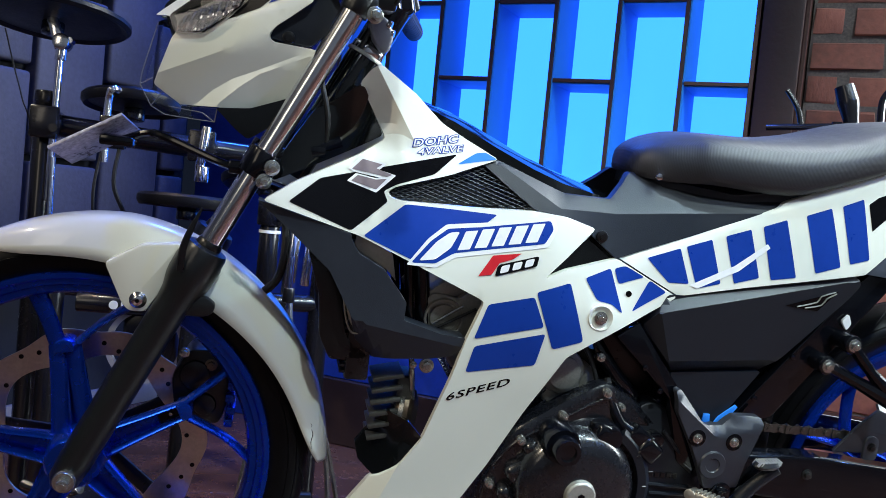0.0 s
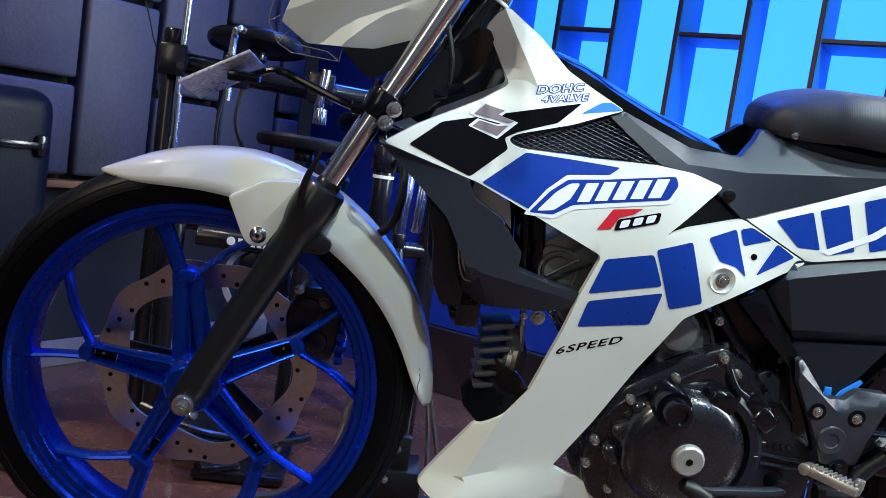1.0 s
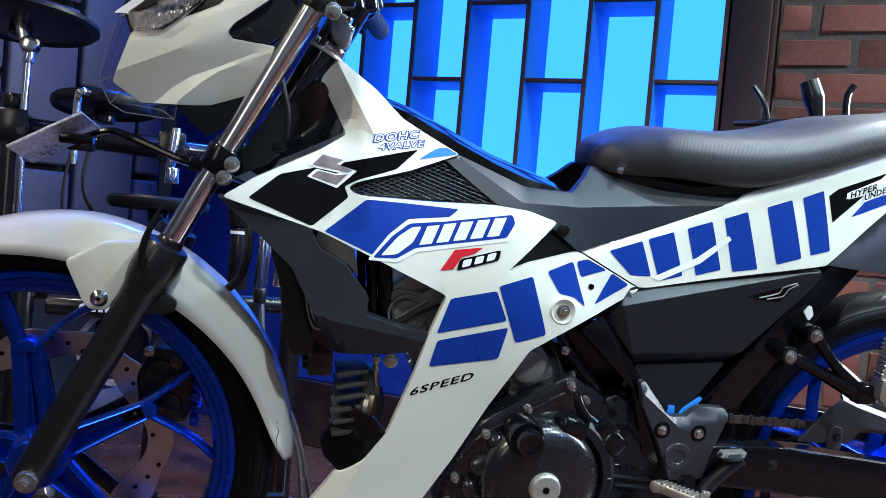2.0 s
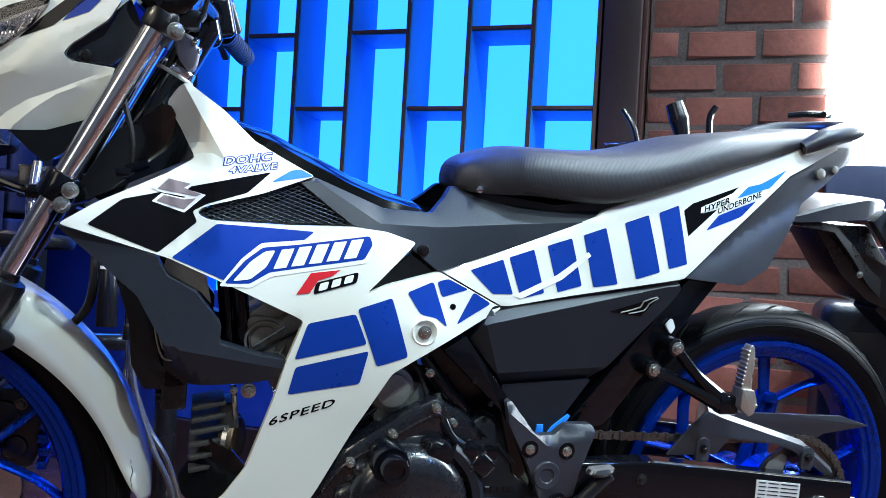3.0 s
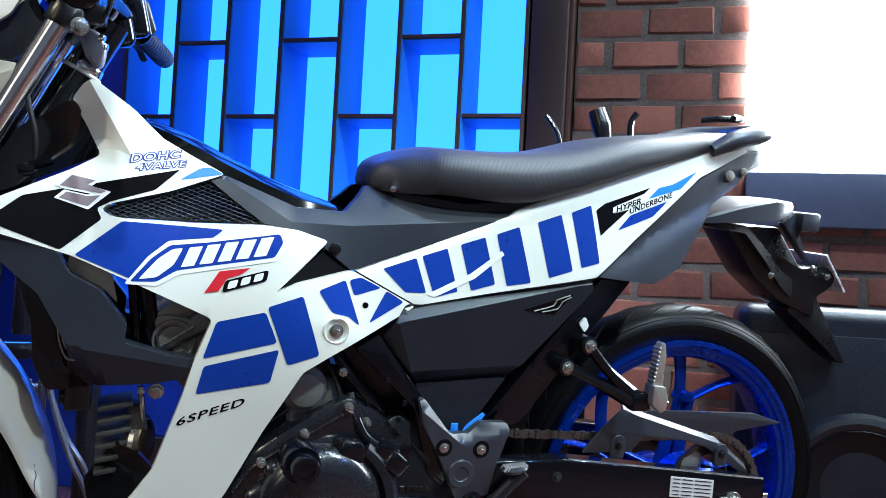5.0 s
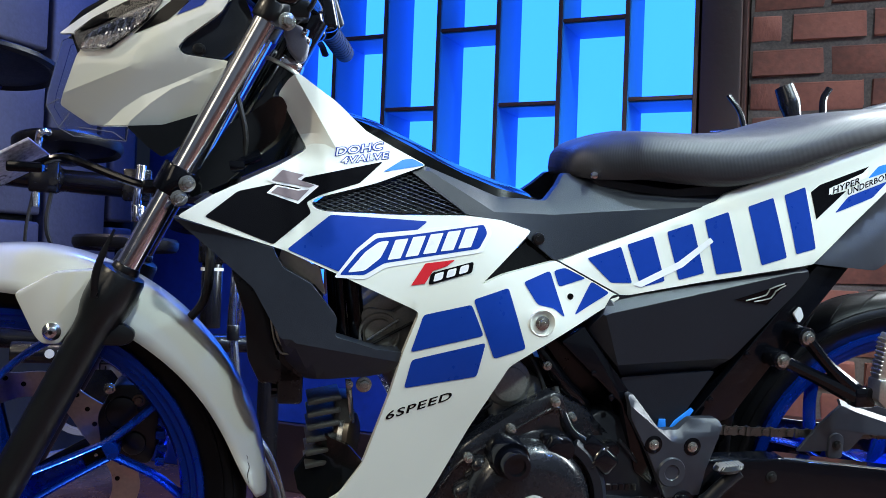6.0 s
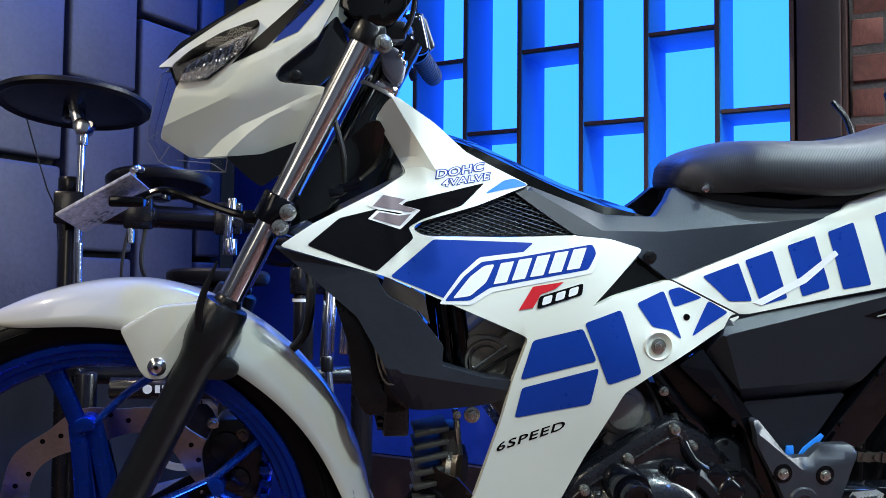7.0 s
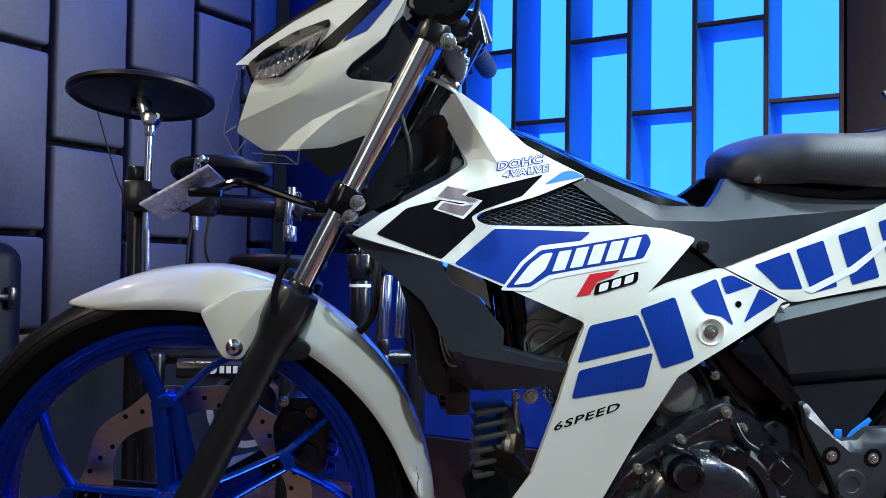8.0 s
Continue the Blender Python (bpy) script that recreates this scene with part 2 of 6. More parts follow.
def loft(rings, cap=True, closed=True):
    """Skin between rings of points, all of one length."""
    bm = bmesh.new()
    vs = [[bm.verts.new(p) for p in ring] for ring in rings]
    n = len(vs[0])
    for a, b in zip(vs, vs[1:]):
        for i in range(n if closed else n - 1):
            j = (i + 1) % n
            bm.faces.new((a[i], a[j], b[j], b[i]))
    if cap and closed:
        bm.faces.new(vs[0][::-1])
        bm.faces.new(vs[-1])
    return bm


def pipe(pts, r, seg=12, n=6, squash=1.0):
    """A tube along a smooth curve; r may be a number or one for each point given."""
    path = catmull(pts, n) if len(pts) > 2 else [Vector(p) for p in pts]
    count = len(path)
    rings, prev = [], None
    for i, p in enumerate(path):
        d = (path[min(i + 1, count - 1)] - path[max(i - 1, 0)]).normalized()
        side = prev - d * prev.dot(d) if prev else d.cross(Vector((0, 0, 1)) if abs(d.z) < 0.9 else Vector((0, 1, 0)))
        side.normalize()
        prev = side
        up = d.cross(side)
        rad = r if not isinstance(r, (list, tuple)) else float(np.interp(i / (count - 1) * (len(r) - 1), range(len(r)), r))
        rings.append([p + side * math.cos(q) * rad + up * math.sin(q) * rad * squash for q in (2 * math.pi * k / seg for k in range(seg))])
    return loft(rings)


def lathe(profile, centre=(0, 0, 0), seg=64, closed=True):
    """Turns (radius, y) points round the y axis through centre."""
    c = Vector(centre)
    rings = []
    for k in range(seg):
        q = 2 * math.pi * k / seg
        rings.append([c + Vector((r * math.cos(q), y, r * math.sin(q))) for r, y in profile])
    rings.append(rings[0])
    bm = loft(rings, cap=False, closed=closed)
    bmesh.ops.remove_doubles(bm, verts=bm.verts[:], dist=1e-6)
    return bm


def rounded(pts, r, n=3):
    """Rounds the corners of a polygon of 2D points."""
    out = []
    k = len(pts)
    for i in range(k):
        p, a, b = Vector(pts[i]), Vector(pts[i - 1]), Vector(pts[(i + 1) % k])
        da, db = a - p, b - p
        ra, rb = min(r, da.length * 0.45), min(r, db.length * 0.45)
        s, e = p + da.normalized() * ra, p + db.normalized() * rb
        for j in range(n + 1):
            t = j / n
            out.append(tuple(s * (1 - t) ** 2 + p * 2 * t * (1 - t) + e * t * t))
    return out


def plate(outline, y0, y1, r=0.0, seg=2):
    """A flat plate with an outline in x and z, from y0 to y1."""
    bm = bmesh.new()
    f = bm.faces.new([bm.verts.new((x, y0, z)) for x, z in outline])
    ret = bmesh.ops.extrude_face_region(bm, geom=[f])
    for v in ret["geom"]:
        if isinstance(v, bmesh.types.BMVert):
            v.co.y = y1
    if r:
        bevel_all(bm, r, seg, 40)
    return bm


def sheet(outline, fn, thick=0.0, cell=0.02, edge=0.0, creases=()):
    """A curved panel: an outline in x and z laid on the surface y = fn(x, z); with a turned-in rim where thick is given."""
    bm = bmesh.new()
    loop = []
    for p, q in zip(outline, [*outline[1:], outline[0]]):
        n = max(1, round(math.dist(p, q) / cell))
        loop += [(p[0] + (q[0] - p[0]) * k / n, p[1] + (q[1] - p[1]) * k / n) for k in range(n)]
    pts = list(loop)
    lines = []
    for line in creases:
        for p, q in zip(line, line[1:]):
            n = max(1, round(math.dist(p, q) / cell))
            first = len(pts)
            pts += [(p[0] + (q[0] - p[0]) * k / n, p[1] + (q[1] - p[1]) * k / n) for k in range(n + 1)]
            lines += [(first + k, first + k + 1) for k in range(n)]
    fixed = list(pts)
    xs, zs = [p[0] for p in loop], [p[1] for p in loop]
    for i in range(math.ceil(min(xs) / cell), math.floor(max(xs) / cell) + 1):
        for j in range(math.ceil(min(zs) / cell), math.floor(max(zs) / cell) + 1):
            g = (i * cell + (0.25 * cell if j % 2 else -0.25 * cell), j * cell)
            if min(abs(g[0] - p[0]) + abs(g[1] - p[1]) for p in fixed) > cell * 0.45:
                pts.append(g)
    vs, _, fs, *_ = delaunay_2d_cdt([Vector(p) for p in pts], lines, [list(range(len(loop)))], 1, 1e-6)
    made = [bm.verts.new((v.x, 0, v.y)) for v in vs]
    for f in fs:
        bm.faces.new([made[i] for i in f])
    bmesh.ops.delete(bm, geom=[v for v in bm.verts if not v.link_faces], context="VERTS")
    for v in bm.verts:
        v.co.y = fn(v.co.x, v.co.z)
    if thick:
        rim = [e for e in bm.edges if e.is_boundary]
        ret = bmesh.ops.extrude_edge_only(bm, edges=rim)
        side = [g for g in ret["geom"] if isinstance(g, bmesh.types.BMEdge)]
        for v in {v for e in side for v in e.verts}:
            v.co.y += thick
        if edge:
            bmesh.ops.bevel(bm, geom=rim, offset=edge, segments=2, affect="EDGES", profile=0.5, clamp_overlap=True)
    return bm


def lettering(text, size, fn, at, angle=0.0, shear=0.25, lift=0.0014, spread=1.0, stretch=1.0, weight=0.045):
    """Flat letters laid on the surface y = fn(x, z)."""
    data = bpy.data.curves.new("text", "FONT")
    data.body, data.size, data.space_character, data.offset = text, size, spread, size * weight
    data.resolution_u = 3
    ob = bpy.data.objects.new("text", data)
    scene.collection.objects.link(ob)
    bpy.context.view_layer.update()
    me = bpy.data.meshes.new_from_object(ob.evaluated_get(bpy.context.evaluated_depsgraph_get()))
    bm = bmesh.new()
    bm.from_mesh(me)
    bpy.data.objects.remove(ob)
    bpy.data.meshes.remove(me)
    ca, sa = math.cos(radians(angle)), math.sin(radians(angle))
    for v in bm.verts:
        x, z = v.co.x * stretch + shear * v.co.y, v.co.y
        px, pz = at[0] + x * ca - z * sa, at[1] + x * sa + z * ca
        v.co = (px, fn(px, pz) - lift, pz)
    return bm


class Surface:
    """A smooth side surface y(x, z) through a few points of the bodywork."""

    def __init__(self, pts):
        self.p = np.array(pts, float)
        n = len(pts)
        k = self.kernel(((self.p[:, None, :2] - self.p[None, :, :2]) ** 2).sum(-1)) + 1e-4 * np.eye(n)
        q = np.c_[np.ones(n), self.p[:, :2]]
        self.w = np.linalg.solve(np.block([[k, q], [q.T, np.zeros((3, 3))]]), np.r_[self.p[:, 2], 0, 0, 0])

    def kernel(self, r2):
        return np.where(r2 > 0, r2 * np.log(r2 + 1e-12), 0)

    def __call__(self, x, z):
        n = len(self.p)
        return float(self.kernel((x - self.p[:, 0]) ** 2 + (z - self.p[:, 1]) ** 2) @ self.w[:n] + self.w[n] + self.w[n + 1] * x + self.w[n + 2] * z)

# ---- the room: two walls meet in a corner behind the motorcycle ----
U = Vector((0.8039, -0.5948, 0))      # along the shelf and brick wall
N = Vector((0.5948, 0.8039, 0))       # away from the room, through that wall
A0 = Vector((1.187, 0.505, 0))        # right end of the shelf, on the wall's face
CORNER = A0 - U * 1.537
WALL = Matrix(((U.x, N.x, 0, A0.x), (U.y, N.y, 0, A0.y), (0, 0, 1, 0), (0, 0, 0, 1)))
PW = Matrix(((-N.x, -U.x, 0, CORNER.x), (-N.y, -U.y, 0, CORNER.y), (0, 0, 1, 0), (0, 0, 0, 1)))  # x: along the padded wall from the corner, y: out of the room
HIGH = 2.5

floor = solo("floor", box((0.6, -0.4, -0.06), (7.0, 7.0, 0.1)), WOOD_DARK, "dark reddish wooden floor", "floor", kind="structure", smooth=False)
solo("ceiling", box((0.6, -0.4, HIGH + 0.06), (7.0, 7.0, 0.1)), CEILPAINT, "dark charcoal painted ceiling", "ceiling", kind="structure", smooth=False)
wall_north = solo("wall_north", join(box((1.78, 0.185, HIGH / 2), (3.36, 0.258, HIGH)), box((-0.75, 0.265, HIGH / 2), (1.70, 0.1, HIGH))), MORTAR, "red brick wall with grey mortar and a lit shelf recess", "wall", WALL, kind="structure", smooth=False)
wall_west = solo("wall_west", box((1.75, 0.09, HIGH / 2), (3.6, 0.1, HIGH)), WALLPAINT, "dark navy wall with upholstered panels", "wall", PW, kind="structure", smooth=False)
solo("wall_south", box((0.6, -3.95, HIGH / 2), (7.0, 0.1, HIGH)), PLAINPAINT, "plain dark wall behind the camera", "wall", kind="structure", smooth=False)
solo("wall_east", box((4.15, -0.4, HIGH / 2), (0.1, 7.0, HIGH)), PLAINPAINT, "plain dark side wall", "wall", kind="structure", smooth=False)
solo("wall_far_west", box((-2.95, -0.4, HIGH / 2), (0.1, 7.0, HIGH)), PLAINPAINT, "plain dark side wall", "wall", kind="structure", smooth=False)

# lit shelf: seven staggered columns of compartments in front of glowing acrylic
shelf = thing("light_shelf", "tall dark wood shelf with staggered compartments lit bright blue from behind", "shelf", WALL)
POSTS = [0.0, -0.148, -0.300, -0.450, -0.603, -0.747, -0.890, -1.035]
DEEP = 0.15
for k, s in enumerate(POSTS):
    part("post", box((s - 0.004, DEEP / 2, HIGH / 2), (0.009, DEEP, HIGH), 0.001, 1), WOOD_DARK, shelf, "dark wooden upright")
for k in range(7):
    right, left = POSTS[k] - 0.0085, POSTS[k + 1] + 0.0005
    mid, wide = (left + right) / 2, right - left
    levels = [z for z in ([0.175, 0.568, 0.960, 1.350, 1.740, 2.130] if k % 2 == 0 else [0.360, 0.753, 1.144, 1.535, 1.925, 2.315])]
    for z in levels:
        part("shelf_board", box((mid, DEEP / 2 + 0.001, z), (wide, DEEP - 0.004, 0.009), 0.001, 1), WOOD_DARK, shelf)
        # thin face under each board, tinted as if lit by the panels
        part("board_glow_face", box((mid, DEEP / 2 + 0.002, z - 0.0056), (wide - 0.003, DEEP - 0.012, 0.002)), SHELFLIT, shelf, smooth=False)
    for z0, z1 in zip([0.0, *levels], [*levels, HIGH]):
        part("light_panel", box((mid, DEEP - 0.004, (z0 + z1) / 2), (wide - 0.002, 0.006, z1 - z0 - 0.012)), GLOW, shelf, "glowing blue acrylic panel", smooth=False)
    # left side only: the blue glow there is in the tint
    part("side_glow_face", box((left + 0.002, DEEP / 2 - 0.003, HIGH / 2), (0.003, DEEP - 0.012, HIGH)), SHELFLIT, shelf, smooth=False)
part("back_board", box((-0.52, DEEP + 0.012, HIGH / 2), (1.05, 0.012, HIGH)), WOOD_DARK, shelf)
part("base_panel", box((-0.525, -0.008, 0.335), (1.03, 0.016, 0.33), 0.003, 1), BLUEPAINT, shelf, "plain blue base panel")
part("plinth", box((-0.525, -0.012, 0.085), (1.03, 0.024, 0.17), 0.003, 1), PLINTHWOOD, shelf, "near-black wooden plinth")
solo("trim_post", box((0.046, 0.052, HIGH / 2), (0.082, 0.105, HIGH), 0.004), POSTWOOD, "dark red stained wooden post", "trim", WALL, kind="structure")
solo("trim_edge", box((0.092, 0.045, HIGH / 2), (0.010, 0.06, HIGH), 0.002), WOOD_DARK, "dark wooden edge strip", "trim", WALL, kind="structure")
solo("trim_corner", box((-1.285, 0.06, HIGH / 2), (0.48, 0.03, HIGH), 0.003), BLUEPAINT, "blue painted corner panel beside the shelf", "trim", WALL, kind="structure")

# bright window blind in the brick wall
win = thing("window_1", "large bright white window with a drawn blind", "window", WALL, kind="structure")
part("blind", box((1.27, 0.047, 1.60), (1.60, 0.01, 1.50)), SCREEN, win, "glowing white blind", smooth=False)
part("window_sill", box((1.285, 0.045, 0.79), (1.63, 0.04, 0.112), 0.004), SILLHAZE, win, "board below the window with bluish haze painted in")

# skirting, ledge and upholstered panels of the west wall
solo("baseboard", box((1.75, 0.030, 0.03), (3.5, 0.016, 0.06), 0.002), SKIRT, "pale painted skirting board", "baseboard", PW, kind="structure")
solo("ledge", box((1.75, 0.012, 0.432), (3.5, 0.055, 0.016), 0.003), OAK, "warm oak ledge under the wall panels", "ledge", PW, kind="structure")


# ---- the electronic drum kit and other things behind ----
kit = thing("drum_rack", "black tubular electronic drum rack with clamps and chrome rods", "drum rack")
KY = 0.55
part("rack_post", cyl((-0.213, KY, 0), (-0.214, KY, 0.755), 0.020, seg=20, bevel=0.003), KIT, kit, "black rack upright")
part("post_cap", cyl((-0.214, KY, 0.752), (-0.214, KY, 0.782), 0.0225, bevel=0.004), KIT, kit)
part("chrome_rod", cyl((-0.196, KY - 0.020, 0.58), (-0.189, KY - 0.03, 0.87), 0.0068, seg=14), CHROME, kit, "chrome cymbal rod")
part("chrome_rod", cyl((-0.185, KY - 0.03, 0.30), (-0.189, KY - 0.03, 0.66), 0.006, seg=14), CHROME, kit)
part("tilter", moved(join(moved(box((0, 0, 0), (0.020, 0.014, 0.062), 0.004), pose(-0.19, KY - 0.03, 0.885, 0, -18, 0)), cyl((-0.178, KY - 0.05, 0.868), (-0.178, KY - 0.01, 0.868), 0.015, bevel=0.003), cyl((-0.164, KY - 0.045, 0.872), (-0.164, KY - 0.02, 0.872), 0.006, seg=10), cyl((-0.18, KY - 0.03, 0.835), (-0.179, KY - 0.03, 0.86), 0.010, bevel=0.002)), Matrix.Translation((-0.009, 0, 0.002))), CHROME, kit, "chrome cymbal tilter")
part("rack_tube", pipe([(-0.214, KY, 0.722), (-0.10, KY + 0.005, 0.715), (0.12, KY + 0.02, 0.705), (0.34, KY + 0.08, 0.70)], 0.021, 16), KIT, kit, "black curved rack tube")
part("rack_tube", pipe([(-0.19, KY, 0.42), (0.05, KY + 0.02, 0.415), (0.33, KY + 0.08, 0.41)], 0.018, 16), KIT, kit)
for x, z in ((-0.206, 0.722), (-0.085, 0.716), (0.075, 0.708), (-0.206, 0.45), (0.24, 0.60)):
    part("clamp", join(cyl((x, KY - 0.035, z), (x, KY + 0.035, z), 0.028, bevel=0.004), box((x, KY - 0.04, z), (0.05, 0.02, 0.06), 0.005), cyl((x + 0.02, KY - 0.06, z - 0.01), (x + 0.02, KY - 0.04, z - 0.01), 0.008, seg=8)), KIT, kit, "black rack clamp")
part("l_rod", pipe([(-0.098, KY - 0.04, 0.66), (-0.098, KY - 0.04, 0.77), (-0.090, KY - 0.045, 0.795), (-0.07, KY - 0.02, 0.790)], 0.007, 10), CHROME, kit, "bent chrome pad rod")
part("l_rod", join(cyl((0.075, KY - 0.05, 0.665), (0.082, KY - 0.05, 0.745), 0.009, bevel=0.002), cyl((0.08, KY - 0.05, 0.64), (0.08, KY - 0.05, 0.67), 0.013, bevel=0.002)), CHROME, kit)
part("rack_leg", cyl((0.33, KY + 0.08, 0), (0.33, KY + 0.08, 0.72), 0.022, seg=18, bevel=0.003), KIT, kit)
for x, z0, z1 in ((0.258, 0.44, 0.58), (0.29, 0.46, 0.57)):
    part("chrome_sleeve", cyl((x, KY - 0.05, z0), (x + 0.006, KY - 0.05, z1), 0.013 if x < 0.28 else 0.010, seg=18, bevel=0.002), CHROME, kit, "chrome tube sleeve")
part("clamp", join(cyl((0.215, KY - 0.05, 0.57), (0.215, KY - 0.05, 0.62), 0.026, bevel=0.004), cyl((0.215, KY - 0.05, 0.45), (0.215, KY - 0.05, 0.57), 0.019, bevel=0.002), box((0.25, KY - 0.06, 0.60), (0.05, 0.02, 0.03), 0.004), cyl((0.24, KY - 0.09, 0.59), (0.24, KY - 0.06, 0.59), 0.007, seg=8)), KIT, kit)
part("cable_tie", cyl((0.215, KY - 0.05, 0.556), (0.215, KY - 0.05, 0.562), 0.021), WHITE_INK, kit)
part("cable", pipe([(-0.289, KY - 0.02, 0.885), (-0.270, KY - 0.02, 0.82), (-0.252, KY - 0.02, 0.763), (-0.235, KY, 0.68), (-0.23, KY, 0.40)], 0.0014, 6, 8), CABLE, kit, "thin black cable")
part("cable", pipe([(-0.07, KY - 0.04, 0.70), (-0.075, KY - 0.05, 0.62), (-0.05, KY - 0.03, 0.55), (-0.04, KY, 0.45)], 0.004, 6, 8), CABLE, kit)
part("cable", pipe([(-0.10, KY - 0.04, 0.70), (-0.11, KY - 0.05, 0.60), (-0.10, KY - 0.03, 0.50), (-0.08, KY, 0.43)], 0.003, 6, 8), CABLE, kit)


def drum_pad(name, c, r, thick, tilt, turn, label):
    ob = thing(name, label, "drum pad", pose(*c, 90 + tilt, 0, turn), group="electronic drum pads")
    part("rim", lathe([(r * 0.86, -thick * 0.2), (r * 0.95, -thick * 0.55), (r, -thick * 0.2), (r, thick * 0.25), (r * 0.95, thick * 0.5), (r * 0.86, thick * 0.25)], (0, 0, 0), 56), PADRUB, ob)
    part("playing_surface", lathe([(0.0, thick * 0.50), (r * 0.3, thick * 0.42), (r * 0.9, thick * 0.18), (r * 0.9, -thick * 0.2), (r * 0.5, -thick * 0.5), (0.0, -thick * 0.6)], (0, 0, 0), 56, closed=False), PADRUB, ob)
    part("mount", cyl((0, -thick * 0.5, 0), (0, -thick * 0.5 - 0.025, 0), 0.02, bevel=0.003), KIT, ob)
    return ob


drum_pad("cymbal_pad", (-0.212, KY, 0.918), 0.137, 0.016, -7.5, -6, "round black rubber cymbal pad on a chrome rod")
drum_pad("tom_pad", (-0.066, KY + 0.06, 0.783), 0.10, 0.022, -7, 10, "round black rubber tom pad on the rack")
drum_pad("snare_pad", (0.055, KY + 0.0, 0.60), 0.095, 0.022, -3, -8, "low round black rubber snare pad")
drum_pad("floor_tom_pad", (0.20, KY + 0.22, 0.66), 0.10, 0.022, -12, 12, "round black rubber floor tom pad")

tower = thing("kick_tower", "black kick drum tower with a pale ring and a crossbar", "drum pedal tower")
part("crossbar", cyl((-0.12, 0.48, 0.402), (0.09, 0.50, 0.398), 0.019, seg=18, bevel=0.003), KIT, tower, "black crossbar with pale maker marks")
for k in range(6):
    part("mark", box((-0.035 + 0.012 * k, 0.4595, 0.402), (0.008, 0.002, 0.013)), PAPER, tower)
part("mark", cyl((-0.052, 0.4605, 0.402), (-0.052, 0.4585, 0.402), 0.008, seg=20), PAPER, tower)
part("head_box", box((0.01, 0.53, 0.34), (0.10, 0.05, 0.10), 0.01), KIT, tower)
for k in range(5):
    part("mark", box((0.0 + 0.010 * k, 0.5035, 0.375), (0.007, 0.002, 0.010)), SKIRT, tower)
part("ring", lathe([(0.062, -0.008), (0.072, -0.008), (0.072, 0.008), (0.062, 0.008)], (0.005, 0.50, 0.325), 48), SKIRT, tower, "pale grey ring")
for x in (-0.17, 0.075):
    part("leg", cyl((x, 0.50, 0.0), (x + 0.01, 0.48, 0.43), 0.019 if x < 0 else 0.017, seg=16, bevel=0.003), KIT, tower)
    part("foot", cyl((x, 0.50, 0.0), (x, 0.50, 0.05), 0.024, bevel=0.004), KIT, tower)
part("base_plate", box((0.03, 0.42, 0.012), (0.16, 0.26, 0.018), 0.005), KIT, tower)

pedal = thing("drum_pedal", "black drum pedal with a curved frame on the floor", "drum pedal")
part("footboard", moved(box((0, 0, 0), (0.07, 0.22, 0.012), 0.003), pose(-0.05, 0.38, 0.05, 12, 0, 30)), KIT, pedal)
part("hoop", pipe([(-0.16, 0.36, 0.10), (-0.05, 0.33, 0.075), (0.08, 0.36, 0.06), (0.14, 0.42, 0.055)], 0.008, 10, 8), KIT, pedal, "curved black hoop")
part("spring_post", join(cyl((-0.10, 0.37, 0.0), (-0.10, 0.37, 0.10), 0.008), cyl((-0.085, 0.36, 0.09), (-0.065, 0.35, 0.10), 0.012, bevel=0.002)), STEEL, pedal)

hat = thing("tripod_stand", "slim chrome tripod stand lit blue", "stand")
part("shaft", cyl((0.262, 0.42, 0.25), (0.258, 0.42, 0.52), 0.006, seg=12), CHROME, hat)
part("collar", cyl((0.259, 0.42, 0.435), (0.259, 0.42, 0.462), 0.011, bevel=0.002), BLACK, hat)
part("leg", pipe([(0.262, 0.42, 0.44), (0.275, 0.41, 0.35), (0.31, 0.40, 0.25), (0.35, 0.39, 0.16), (0.37, 0.38, 0.0)], 0.005, 8), STEEL, hat)
part("leg", pipe([(0.266, 0.42, 0.37), (0.30, 0.43, 0.28), (0.345, 0.42, 0.20), (0.40, 0.44, 0.0)], 0.005, 8), STEEL, hat)
part("leg", pipe([(0.262, 0.42, 0.40), (0.22, 0.46, 0.20), (0.19, 0.50, 0.0)], 0.005, 8), STEEL, hat)
part("wing_nut", join(cyl((0.23, 0.41, 0.368), (0.252, 0.41, 0.368), 0.006, seg=10), box((0.235, 0.41, 0.37), (0.016, 0.006, 0.022), 0.002)), STEEL, hat)

boxy = thing("floor_bracket", "small black metal floor bracket with bolts", "bracket")
part("body", join(box((0.29, 0.33, 0.035), (0.12, 0.10, 0.05), 0.004), box((0.30, 0.30, 0.085), (0.05, 0.02, 0.07), 0.004)), MATTE, boxy)
part("bolt", hexbolt((0.30, 0.289, 0.098), (0, -1, 0), 0.007, 0.007), STEEL, boxy)
part("bolt", hexbolt((0.285, 0.279, 0.045), (0, -1, 0), 0.006, 0.012), STEEL, boxy)
part("stub", cyl((0.25, 0.29, 0.03), (0.25, 0.29, 0.085), 0.007), STEEL, boxy)

solo("floor_cable", pipe([(-0.35, 0.25, 0.006), (-0.1, 0.15, 0.006), (0.15, 0.28, 0.006), (0.35, 0.30, 0.006), (0.62, 0.45, 0.006)], 0.005, 8, 10), CABLE, "thin black cable lying on the wooden floor", "cable")

case = thing("suitcase", "dark blue hard-shell case with rounded corners beside the drum kit", "suitcase", pose(-0.552, 0.46, 0, 0, 0, 48))
part("shell", box((0, 0, 0.325), (0.24, 0.24, 0.61), 0.04, 4), CASE, case, "dark blue ribbed shell")
part("latch", join(box((0.04, -0.124, 0.53), (0.09, 0.012, 0.014), 0.004), box((0.085, -0.124, 0.53), (0.02, 0.016, 0.04), 0.006)), KIT, case, "black metal latch")
